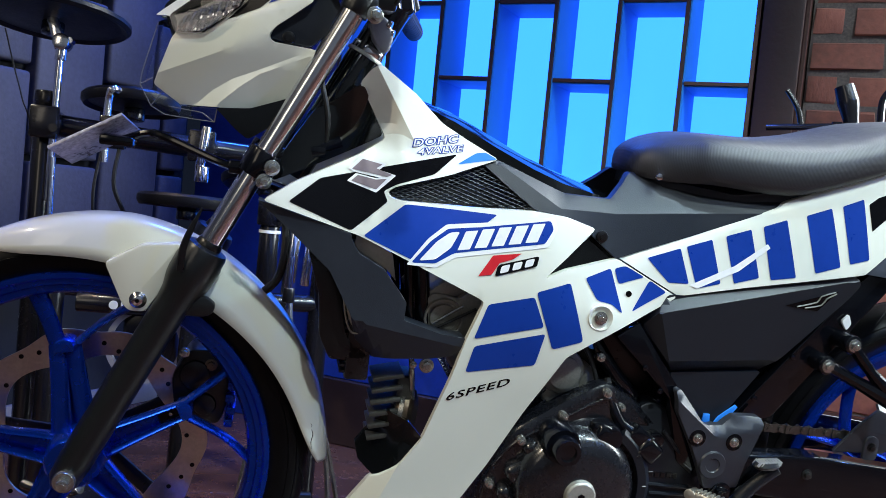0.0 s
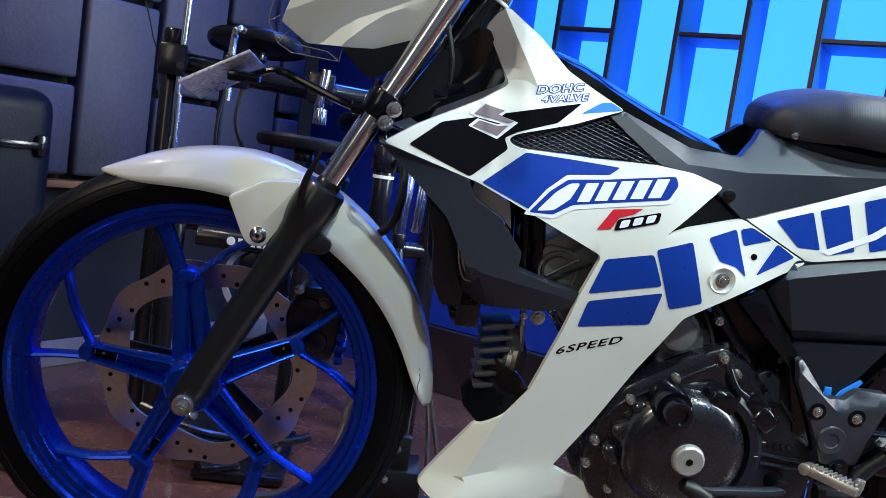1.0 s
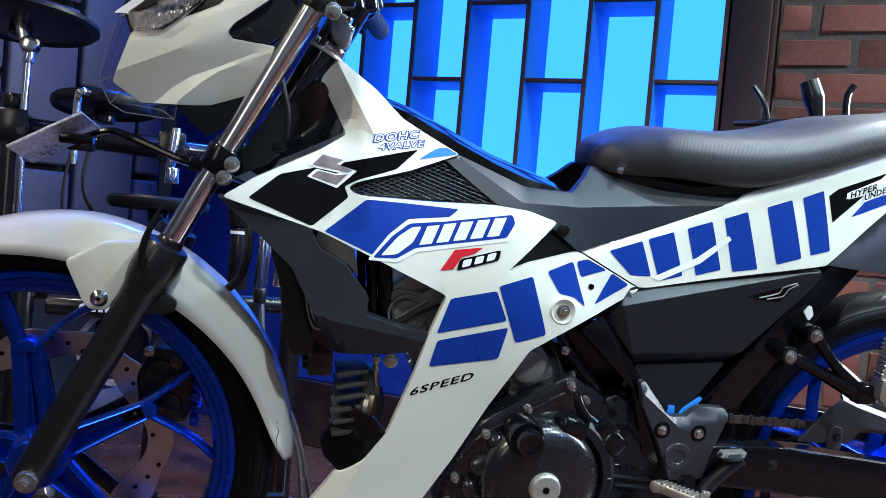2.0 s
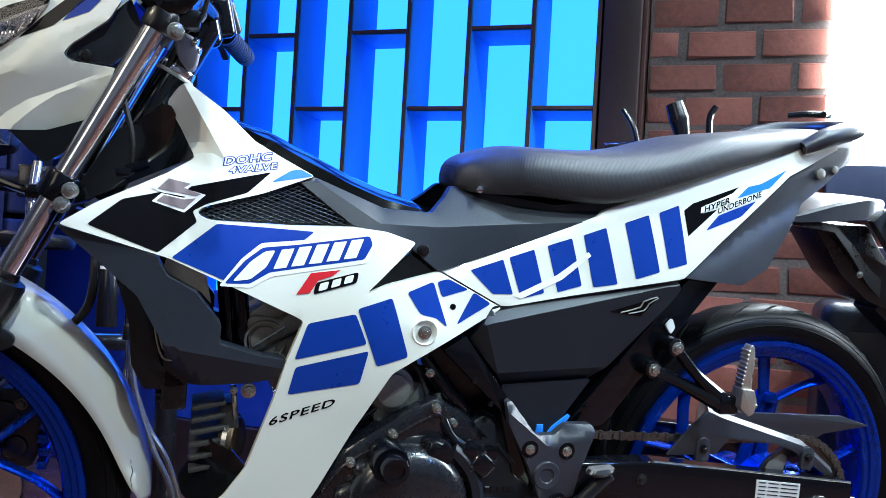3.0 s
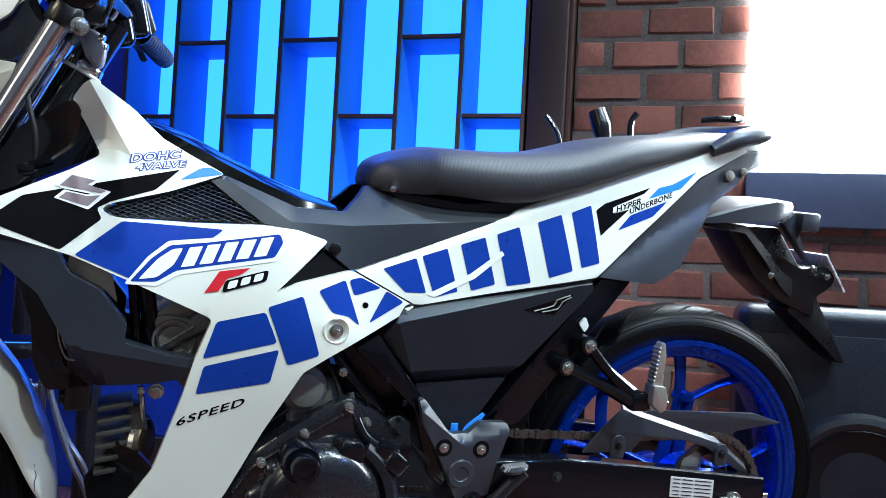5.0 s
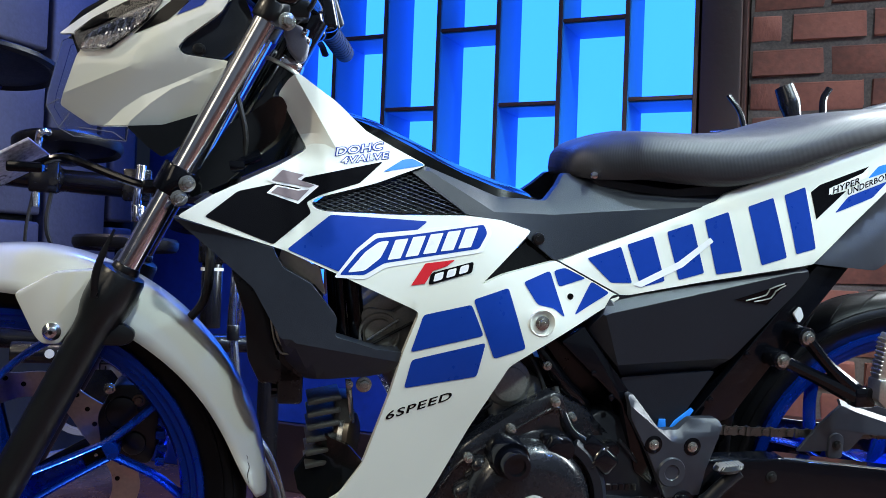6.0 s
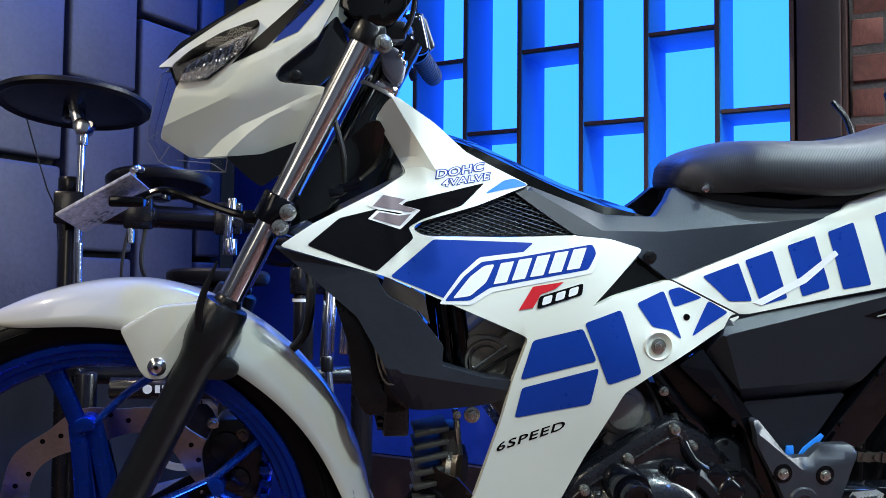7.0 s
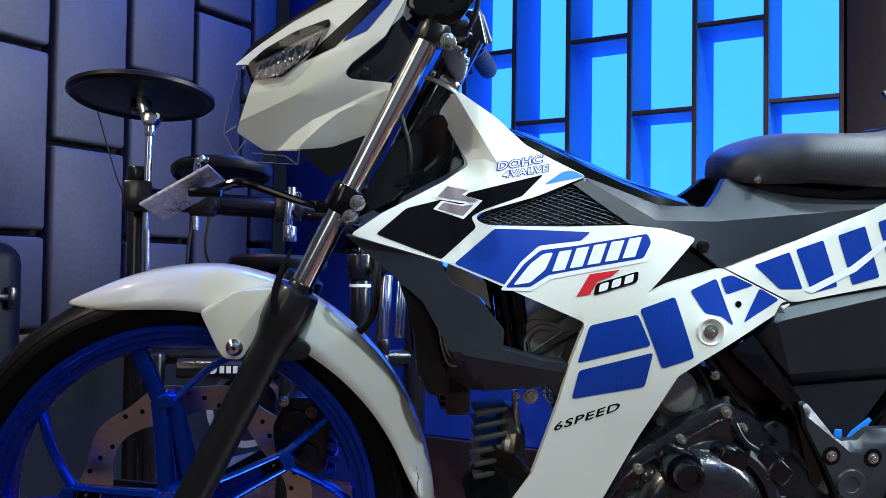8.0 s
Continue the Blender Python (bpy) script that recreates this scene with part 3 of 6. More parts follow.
for x in (-0.08, 0.08):
    for y in (-0.08, 0.08):
        part("castor", cyl((x, y - 0.01, 0.012), (x, y + 0.01, 0.012), 0.012), CABLE, case)

speaker = thing("bass_speaker", "black bass speaker cabinet with a round driver before the brick wall", "speaker", WALL)
part("cabinet", box((0.627, -0.110, 0.305), (0.345, 0.26, 0.54), 0.026, 5), CABINET, speaker, "black textured cabinet with rounded edges")
part("front_baffle", box((0.627, -0.2405, 0.292), (0.300, 0.006, 0.47), 0.002, 2), CABINET, speaker)
driver = part("driver_ring", lathe([(0.098, -0.245), (0.104, -0.256), (0.114, -0.260), (0.124, -0.256), (0.130, -0.243)], (0.662, 0, 0.268), 64), CABINET, speaker, "raised black driver surround")
part("driver_cone", lathe([(0.0, -0.236), (0.030, -0.236), (0.034, -0.2375), (0.090, -0.249), (0.099, -0.252), (0.100, -0.246), (0.0, -0.230)], (0.662, 0, 0.268), 64), PADRUB, driver, "black driver cone")
part("cone_lip", lathe([(0.098, -0.2535), (0.101, -0.2565), (0.104, -0.2535), (0.101, -0.2505)], (0.662, 0, 0.268), 64), KIT, driver)
for x in (0.50, 0.755):
    for y in (-0.20, -0.03):
        part("rubber_foot", cyl((x, y, 0.0), (x, y, 0.036), 0.02, bevel=0.003), CABLE, speaker)

mic = thing("microphone_stand", "slim black microphone boom stand before the brick wall", "microphone stand", WALL @ Matrix.Translation((0.12, -0.22, 0)))
part("base", cyl((0.06, 0, 0), (0.06, 0, 0.02), 0.12, bevel=0.006, seg=36), KIT, mic)
part("pole", cyl((0.06, 0, 0.02), (0.06, 0, 0.86), 0.009), KIT, mic)
part("boom", cyl((-0.06, 0, 0.845), (0.22, 0, 0.862), 0.006), KIT, mic)
part("clip", pipe([(-0.03, 0, 0.915), (-0.01, 0, 0.885), (0.0, 0, 0.852)], 0.005, 8), KIT, mic)
part("microphone", pipe([(0.065, 0, 0.925), (0.075, 0, 0.895), (0.085, 0, 0.855)], [0.017, 0.019, 0.012], 16), KIT, mic, "black foam microphone head")
part("clip", pipe([(0.14, 0, 0.92), (0.13, 0, 0.90), (0.13, 0, 0.86)], 0.006, 8), KIT, mic)

from mathutils.bvhtree import BVHTree

# ---- the motorcycle, leaning on its stand towards the camera ----
bike = thing("motorcycle", "white underbone motorcycle with blue decals and blue wheels, leaning", "motorcycle", pose(0, 0, 0, 7, 0, 0))

SKIN = Surface([(0.208, 0.644, -0.125), (0.549, 0.646, -0.106), (0.613, 0.645, -0.101), (0.662, 0.569, -0.114), (0.625, 0.538, -0.126),
                (0.448, 0.422, -0.118), (1.142, 0.779, -0.095), (0.483, 0.716, -0.068), (0.33, 0.80, -0.055), (0.36, 0.25, -0.105),
                (0.95, 0.66, -0.116), (0.72, 0.56, -0.118), (1.25, 0.86, -0.075), (0.55, 0.40, -0.12)])


def side_skin(x, z):
    """The white side surface, with the folds of the neck and the lower leg."""
    y = SKIN(x, z)
    if z < 0.42 and x < 0.48:
        front = 0.359 + 0.40 * (z - 0.233) - x
        y += 1.0 * max(0.0, front) * min(1.0, (0.42 - z) / 0.05)
        toe = 0.233 + 0.36 * (x - 0.358) - z
        y -= 0.30 * min(0.03, max(0.0, toe)) * min(1.0, (0.48 - x) / 0.08)
    if z > 0.70:
        neck = 0.324 + 0.62 * (0.812 - z) - x
        f = min(1.0, (z - 0.70) / 0.05)
        y += 0.7 * max(0.0, neck) * f * f * (3 - 2 * f)
    return y


def lifted(fn, d):
    return lambda x, z: fn(x, z) - d


def decal(name, pts, mat, fn, lift=0.0005, label="", r=0.003, parent=None):
    return part(name, sheet(rounded(pts, r, 2), lifted(fn, lift), 0, 0.010), mat, parent or bike, label)


# wheels
def wheel(name, cx, cz, rim_r, tyre_r, half, start, label):
    c = (cx, 0, cz)
    hub = join(lathe([(0.012, -0.05), (0.03, -0.05), (0.034, -0.045), (0.04, 0.0), (0.034, 0.045), (0.03, 0.05), (0.012, 0.05)], c, 40),
               lathe([(rim_r - 0.029, -half + 0.010), (rim_r - 0.025, -half + 0.004), (rim_r - 0.018, -half + 0.003), (rim_r - 0.016, -half - 0.001), (rim_r - 0.010, -half - 0.002), (rim_r - 0.007, -half - 0.006), (rim_r - 0.001, -half - 0.006), (rim_r, -half), (rim_r - 0.003, -half + 0.006),
                      (rim_r - 0.016, -half + 0.012), (rim_r - 0.026, -0.006), (rim_r - 0.026, 0.006), (rim_r - 0.016, half - 0.012), (rim_r - 0.003, half - 0.006),
                      (rim_r, half), (rim_r - 0.012, half), (rim_r - 0.026, half - 0.006), (rim_r - 0.030, 0.01), (rim_r - 0.030, -0.01)], c, 96))
    ob = part(name, hub, WHEEL, bike, label)

    def tyre_at(f):
        """Radius and offset of the tyre's skin, f from -1 (near bead) to 1."""
        c = math.sqrt(max(0.0, 1 - f * f))
        return rim_r - 0.004 + (tyre_r - rim_r + 0.004) * c ** 0.66, (half + 0.010) * f * (1 - 0.27 * (1 - c) ** 5)

    prof = [tyre_at(math.sin(math.pi * (k / 30) - math.pi / 2)) for k in range(31)]
    part("tyre", lathe(prof, c, 96, closed=False), RUBBER, ob, "black road tyre")
    for f in (0.93, 0.80):
        for sgn in (-1, 1):
            rr, yy = tyre_at(sgn * f)
            part("sidewall_ring", lathe([(rr - 0.0009, yy - sgn * 0.0006), (rr, yy + sgn * 0.0009), (rr + 0.0009, yy - sgn * 0.0006)], c, 96), RUBBER, ob)
    cuts = []
    for k in range(34):
        q = 2 * math.pi * k / 34
        for s in (-1, 1):
            pts = []
            for j in range(5):
                f = j / 4
                rr, yy = tyre_at(s * 0.86 * (0.12 + 0.72 * f))
                rr -= 0.0012
                a = q + 0.20 * f + (0.09 if s > 0 else 0)
                pts.append(Vector((cx + rr * math.cos(a), yy, cz + rr * math.sin(a))))
            cuts.append(pipe(pts, [0.0012, 0.0024, 0.0026, 0.0022, 0.0010], 6, 2))
    tagged(part("tread_groove", join(*cuts), GROOVE, ob), kind="stuff")
    for k in range(5):
        a = radians(start + 72 * k)

        def at(r, q, y=0.0):
            return Vector((cx + r * math.cos(q), y, cz + r * math.sin(q)))

        node = 0.143
        side = Vector((-math.sin(a), 0, math.cos(a)))
        bits = []

        def flat(r, d):
            p = at(r, a) + side * d
            return (p.x, p.z)

        for s in (-1, 1):
            rail = [at(0.028, a, -0.012) + side * s * 0.0165, at(0.09, a, -0.012) + side * s * 0.0118, at(node, a, -0.012) + side * s * 0.0095]
            bits.append(pipe(rail, [0.013, 0.011, 0.010], 10, 3, 0.36))
        bits.append(plate([flat(0.028, 0.015), flat(0.106, 0.009), flat(0.106, -0.009), flat(0.028, -0.015)], -0.006, 0.008, 0.002))
        for p, turn in ((0.0075, 7), (-0.0075, -27)):
            bits.append(pipe([at(node - 0.004, a, -0.010) + side * p, at(rim_r - 0.060, a + radians(turn * 0.62), -0.009) + side * p * 0.4, at(rim_r - 0.027, a + radians(turn), -0.008)], [0.0105, 0.0105, 0.0120], 10, 4, 0.46))
        bits.append(plate(rounded([flat(node - 0.008, 0.0125), flat(node + 0.006, 0.0105), flat(node + 0.010, 0.0), flat(node + 0.006, -0.0105), flat(node - 0.008, -0.0125)], 0.003), -0.022, 0.008, 0.002))
        part("spoke", join(*bits), WHEEL, ob, "forked metallic blue spoke")
        # black infill paints the shade inside the spoke's channel
        part("recess", plate([flat(0.107, 0.0085), flat(node - 0.009, 0.0075), flat(node - 0.009, -0.0075), flat(0.107, -0.0085)], -0.0075, -0.005), BLACK_INK, ob, "black plate with the pocket's shade painted in")
        part("pocket_screw", cyl(at(node - 0.020, a, -0.0075), at(node - 0.020, a, -0.0105), 0.0024, seg=10, bevel=0.0006), STEEL, ob)
    return ob


front_wheel = wheel("front_wheel", 0.001, 0.284, 0.240, 0.290, 0.03, 99, "metallic blue five-spoke front wheel")
rear_wheel = wheel("rear_wheel", 1.205, 0.287, 0.236, 0.287, 0.036, 81, "metallic blue five-spoke rear wheel")


# front brake disc on the far side: wavy rim, holes, five arms
def disc_mesh(cx, cz, y, r0, r1, waves):
    bm = bmesh.new()
    n = 160
    rings = []
    for yy in (y, y + 0.004):
        for inner in (True, False):
            rings.append([bm.verts.new((cx + r * math.cos(q), yy, cz + r * math.sin(q))) for q, r in
                          ((2 * math.pi * k / n, (r0 + 0.007 * math.cos(5 * 2 * math.pi * k / n) if inner else r1 + 0.0035 * math.cos(waves * 2 * math.pi * k / n))) for k in range(n))])
    a, b, c, d = rings
    for k in range(n):
        j = (k + 1) % n
        for p, q in ((a, b), (c, d), (a, c), (b, d)):
            bm.faces.new((p[k], p[j], q[j], q[k]))
    return bm


disc = part("brake_disc", disc_mesh(0.004, 0.282, 0.042, 0.112, 0.149, 10), DISC, front_wheel, "wavy drilled steel brake disc")
for k in range(10):
    for j in range(3):
        q = radians(36 * k + 9 * j + 4)
        rr = 0.125 + 0.007 * j
        p = Vector((0.004 + rr * math.cos(q), 0.0416, 0.282 + rr * math.sin(q)))
        part("drilled_hole", cyl(p, p + Vector((0, 0.0048, 0)), 0.0032, seg=10), BLACK_INK, disc)
for k in range(5):
    q = radians(30 + 72 * k)
    arm = plate(rounded([(0.004 + r * math.cos(q + d), 0.282 + r * math.sin(q + d)) for r, d in ((0.04, -0.25), (0.118, -0.09), (0.118, 0.09), (0.04, 0.25))], 0.006), 0.044, 0.049, 0.001)
    part("disc_arm", arm, BLACK, disc)
part("brake_caliper", join(plate(rounded([(0.112, 0.33), (0.17, 0.315), (0.185, 0.365), (0.165, 0.42), (0.125, 0.42), (0.105, 0.38)], 0.01), 0.02, 0.075, 0.004),
                           cyl((0.135, 0.015, 0.385), (0.135, 0.03, 0.385), 0.02, bevel=0.003), cyl((0.15, 0.015, 0.345), (0.15, 0.03, 0.345), 0.015, bevel=0.003)), BLACK, bike, "black two-piston brake caliper")
part("caliper_bolt", hexbolt((0.155, 0.02, 0.40), (0, -1, 0), 0.007, 0.008), HEAT, bike, "gold banjo bolt")
part("caliper_bolt", hexbolt((0.12, 0.02, 0.415), (0, -1, 0), 0.006, 0.008), STEEL, bike)
for k in range(5):
    # blue light falling on the fins is put into their paint
    part("brake_pad_fin", box((0.183 + 0.002 * (k % 2), 0.03, 0.325 + 0.017 * k), (0.012, 0.05, 0.011), 0.002), WHEEL if k < 4 else BLACK, bike, "cooling fin with blue light painted on")

# front axle
part("axle_nut", join(lathe([(0.0, -0.104), (0.0062, -0.104), (0.007, -0.102), (0.007, -0.096), (0.0122, -0.096), (0.0135, -0.094), (0.0135, -0.088), (0.0122, -0.084), (0.0, -0.080)], (0.002, 0, 0.281), 28),
                      hexbolt((0.002, -0.095, 0.281), (0, -1, 0), 0.0092, 0.010, False)), STEEL, front_wheel, "zinc-plated axle nut")
part("axle", cyl((0.002, -0.078, 0.281), (0.002, 0.08, 0.281), 0.009), STEEL, front_wheel)

# fork
FY = 0.066


def on_fork(z, y=-FY, d=0.0):
    """A point on the fork leg's axis at height z, d metres ahead of it."""
    return Vector((0.491 * (z - 0.279) - d * 0.894, y, z + d * 0.447))


for s in (-1, 1):
    y = s * FY
    part("fork_tube", cyl(on_fork(0.55, y), on_fork(0.885, y), 0.0136, seg=32), CHROME, bike, "chrome fork tube")
    rings = [(0.262, 0.012), (0.272, 0.0185), (0.30, 0.0208), (0.40, 0.0205), (0.500, 0.0208), (0.516, 0.0225), (0.529, 0.0268), (0.538, 0.0282), (0.555, 0.0285), (0.560, 0.0272), (0.569, 0.0268), (0.573, 0.0250), (0.575, 0.0145)]
    side1, side2 = Vector((0.8944, 0, -0.4472)), Vector((0, 1, 0))
    part("fork_slider", loft([[on_fork(z, y) + side1 * r * math.cos(q) + side2 * r * math.sin(q) for q in (2 * math.pi * k / 28 for k in range(28))] for z, r in rings]), MATTE, bike, "matte black fork slider")
    part("dust_seal", cyl(on_fork(0.574, y), on_fork(0.582, y), 0.0165, 0.0145, bevel=0.001), BLACK, bike)
part("slider_lug", plate(rounded([(0.118, 0.512), (0.146, 0.516), (0.16, 0.506), (0.157, 0.494), (0.145, 0.489), (0.112, 0.49)], 0.007), -0.076, -0.064, 0.003), MATTE, bike)
part("hose_guide", join(pipe([(0.117, -0.094, 0.548), (0.119, -0.095, 0.575), (0.126, -0.094, 0.598), (0.137, -0.092, 0.624)], [0.0045, 0.0042, 0.0036, 0.0012], 8, 5, 0.5)), BLACK, bike, "black hose guide blade")

# fork clamps
low = part("lower_fork_clamp", join(cyl(on_fork(0.665), on_fork(0.695), 0.0205, bevel=0.002), cyl(on_fork(0.665, FY), on_fork(0.695, FY), 0.0205, bevel=0.002),
                                    box((0.215, 0, 0.684), (0.045, 0.10, 0.024), 0.004)), FRAME, bike, "black lower fork clamp")
for p in ((0.211, -0.09, 0.678), (0.203, -0.09, 0.6615)):
    part("clamp_bolt", hexbolt(p, (0.25, -1, 0), 0.0082, 0.009), STEEL, low, "zinc-plated flange bolt")
up = part("upper_fork_clamp", join(cyl(on_fork(0.866), on_fork(0.888), 0.0172, bevel=0.002), box((0.306, -0.070, 0.877), (0.020, 0.018, 0.020), 0.005), cyl(on_fork(0.864, FY), on_fork(0.888, FY), 0.0178, bevel=0.002),
                                   box((0.315, 0, 0.885), (0.05, 0.12, 0.022), 0.005)), MATTE, bike, "black upper fork clamp")
part("clamp_bolt", hexbolt((0.312, -0.078, 0.866), (0.3, -1, 0), 0.009, 0.01), STEEL, up)
part("steering_stem", cyl((0.235, 0, 0.665), (0.345, 0, 0.885), 0.021), FRAME, bike)
part("head_tube", cyl((0.2535, 0, 0.702), (0.3125, 0, 0.820), 0.0225, seg=40, bevel=0.001), GLOSS, bike, "black steering head tube")
part("stem_nut", join(cyl((0.3125, 0, 0.820), (0.3145, 0, 0.824), 0.0250, 0.0245, seg=40, bevel=0.001), cyl((0.3190, 0, 0.833), (0.3240, 0, 0.843), 0.019, 0.017, bevel=0.002)), CAST, bike, "cast aluminium stem nut")
part("lock_ring", cyl((0.3145, 0, 0.824), (0.3190, 0, 0.833), 0.0232, 0.0222, seg=40, bevel=0.001), CHROME, bike, "bright bearing ring")
lock = part("ignition_lock", plate(rounded([(0.3105, 0.862), (0.3180, 0.8715), (0.3330, 0.8670), (0.3420, 0.8480), (0.3385, 0.8290), (0.3310, 0.8250), (0.3170, 0.8400)], 0.005), -0.044, 0.015, 0.007, 3), LOCKCAST, bike, "grey cast ignition lock body")
part("lock_screw", join(cyl((0.333, -0.040, 0.861), (0.338, -0.042, 0.859), 0.0055, bevel=0.001), cyl((0.337, -0.038, 0.851), (0.342, -0.040, 0.850), 0.0050, bevel=0.001)), CHROME, lock)
part("handlebar_cover", sheet(rounded([(0.262, 0.908), (0.282, 0.8895), (0.305, 0.8870), (0.321, 0.8865), (0.333, 0.9005), (0.347, 0.9220), (0.362, 0.952), (0.33, 0.968), (0.285, 0.962)], 0.006), lambda x, z: -0.080 + 5.0 * (x - 0.305 - 0.35 * (z - 0.92)) ** 2 + 2.5 * (z - 0.915) ** 2, 0.14, 0.010, 0.004), GLOSS, bike, "gloss black handlebar cover")

# handlebar with grip, switch and lever at each end
for s in (-1, 1):
    if s < 0:
        pts = [(0.325, -0.02, 0.905), (0.328, -0.07, 0.925), (0.352, -0.13, 1.020), (0.375, -0.21, 1.005), (0.42, -0.335, 0.937)]
    else:
        pts = [(0.325, 0.02, 0.905), (0.333, 0.07, 0.922), (0.354, 0.13, 0.918), (0.376, 0.21, 0.905), (0.417, 0.335, 0.884)]
    part("handlebar", pipe(pts, 0.011, 12), FRAME, bike, "black handlebar")
    a, b = Vector(pts[3]), Vector(pts[4])
    grip = part("grip", pipe([a, a.lerp(b, 0.96), b], [0.0150, 0.0150, 0.0135], 20), CABLE, bike, "ribbed black rubber grip")
    for k in range(11):
        part("grip_rib", pipe([a.lerp(b, 0.06 + k * 0.08), a.lerp(b, 0.11 + k * 0.08)], 0.0155, 20), CABLE, grip)
    part("grip_flange", pipe([a.lerp(b, 0.0), a.lerp(b, 0.04)], 0.0195, 20), BLACK, grip)
    c = Vector(pts[2]).lerp(a, 0.55)
    body = part("switch_box", moved(box((0, 0, 0), (0.034, 0.042, 0.058), 0.010, 4), Matrix.Translation(c + Vector((0.004, 0, 0.008))) @ Matrix.Rotation(radians(-14), 4, "Y")), FRAME, bike, "gloss black handlebar switch box")
    part("switch_seam", moved(box((0, 0, 0), (0.0355, 0.002, 0.052), 0.0008, 1), Matrix.Translation(c + Vector((0.004, -0.008, 0.008))) @ Matrix.Rotation(radians(-14), 4, "Y")), BLACK, body)
    part("lever_perch", join(box(Vector(pts[2]) + Vector((-0.016, s * 0.02, 0.004)), (0.026, 0.028, 0.026), 0.006), cyl(Vector(pts[2]) + Vector((-0.018, s * 0.01, 0.006)), Vector(pts[2]) + Vector((-0.020, s * 0.01, 0.034)), 0.015, bevel=0.003)), FRAME, bike, "gloss black lever perch")
    part("perch_bolt", cyl(Vector(pts[2]) + Vector((-0.024, -0.020 + s * 0.02, 0.000)), Vector(pts[2]) + Vector((-0.012, -0.024 + s * 0.02, 0.004)), 0.0045, bevel=0.001), CHROME, bike)
    part("lever", pipe([Vector(pts[2]) + Vector((-0.03, s * 0.03, 0.0)), Vector(pts[3]) + Vector((-0.045, 0, -0.005)), Vector(pts[4]) + Vector((-0.045, -s * 0.04, 0.01)), Vector(pts[4]) + Vector((-0.03, 0, -0.006))], [0.006, 0.0065, 0.005, 0.006], 10, 6, 0.7), MATTE, bike, "black hand lever")
    if s > 0:
        part("throttle_housing", moved(box((0, 0, 0), (0.036, 0.042, 0.060), 0.012, 4), Matrix.Translation((0.351, 0.150, 0.902)) @ Matrix.Rotation(radians(-14), 4, "Y")), FRAME, bike, "gloss black throttle housing")
        part("switch_cap", moved(box((0, 0, 0), (0.014, 0.034, 0.046), 0.005, 3), Matrix.Translation((0.387, 0.185, 0.922)) @ Matrix.Rotation(radians(-20), 4, "Y")), GREY_LIGHT, body, "graphite grey switch cap")
    part("throttle_cable", pipe([Vector(pts[2]) + Vector((-0.010, s * 0.02, 0.012)), Vector((0.345, s * 0.08, 0.905)), Vector((0.322, s * 0.03, 0.868)), Vector((0.305, s * 0.02, 0.83))], 0.003, 8, 6), CABLE, bike)

# black inner shield between fork and side panels
part("inner_shield", sheet(rounded([(0.212, 0.66), (0.345, 0.726), (0.312, 0.785), (0.302, 0.783), (0.276, 0.762), (0.255, 0.75), (0.225, 0.70)], 0.006), lambda x, z: -0.056 - 0.12 * max(0, 0.75 - z) + 6.0 * (x - 0.265 - 0.42 * (z - 0.75)) ** 2, 0.02, 0.012), GLOSS, bike, "gloss black inner leg shield", mirror=True)
part("brake_hose", pipe([(0.262, -0.035, 0.88), (0.258, -0.05, 0.80), (0.272, -0.058, 0.74), (0.27, -0.05, 0.69)], 0.0032, 8, 8), CABLE, bike, "thin black brake hose")
part("brake_hose", pipe([(0.218, 0.0, 0.64), (0.235, -0.02, 0.60), (0.232, -0.03, 0.54), (0.205, 0.0, 0.50)], 0.0055, 10, 8), CABLE, bike)
part("wiring_boot", join(pipe([(0.245, -0.03, 0.72), (0.262, -0.052, 0.705), (0.29, -0.052, 0.715)], 0.007, 10), box((0.262, -0.055, 0.70), (0.022, 0.012, 0.014), 0.002)), FRAME, bike)

# front mudguard
fx, fz = 0.004, 0.282
ANG = [118.5, 114, 108, 100, 90, 80, 70, 64, 58, 50, 40, 30, 20, 12, 6, 2]
LOW = [0.297, 0.284, 0.273, 0.266, 0.262, 0.260, 0.259, 0.2585, 0.2585, 0.260, 0.2635, 0.268, 0.2735, 0.280, 0.289, 0.299]
WID = [0.008, 0.026, 0.038, 0.046, 0.05, 0.053, 0.055, 0.055, 0.055, 0.055, 0.054, 0.052, 0.05, 0.047, 0.042, 0.034]
rings = []
for a, lo, w in catmull([Vector(p) for p in zip(ANG, LOW, WID)], 4):
    q = radians(a)
    crown = 0.312 + 0.004 * math.exp(-((a - 72) / 26) ** 2) - 0.011 * min(1.0, max(0.0, (a - 82) / 30))
    ring = []
    for s in range(-8, 9):
        f = s / 8
        rr = crown - (crown - lo) * abs(f) ** 2.6
        yy = w * math.copysign(abs(f) ** 0.62, f) if f else 0
        ring.append(Vector((fx + rr * math.cos(q), yy, fz + rr * math.sin(q))))
    rings.append(ring)
guard_shape = BVHTree.FromBMesh(loft(rings, cap=False, closed=False))
guard = part("front_mudguard", loft(rings, cap=False, closed=False), WHITE, bike, "pearl white front mudguard")
sol = guard.modifiers.new("thickness", "SOLIDIFY")
sol.thickness, sol.offset = 0.003, -1
for line in ([(0.2885, 0.349), (0.2905, 0.3465), (0.2895, 0.344)], [(0.2905, 0.341), (0.2925, 0.334), (0.291, 0.325), (0.2925, 0.314)]):
    marks = []
    for x, z in line:
        hit = guard_shape.ray_cast(Vector((x, -0.3, z)), Vector((0, 1, 0)))[0]
        if hit:
            marks.append(hit)
    if len(marks) > 2:
        part("scuff_mark", pipe(marks, [0.0005, 0.0009, 0.0004], 5, 4, 0.4), SCUFF, guard, "brown scuff mark")
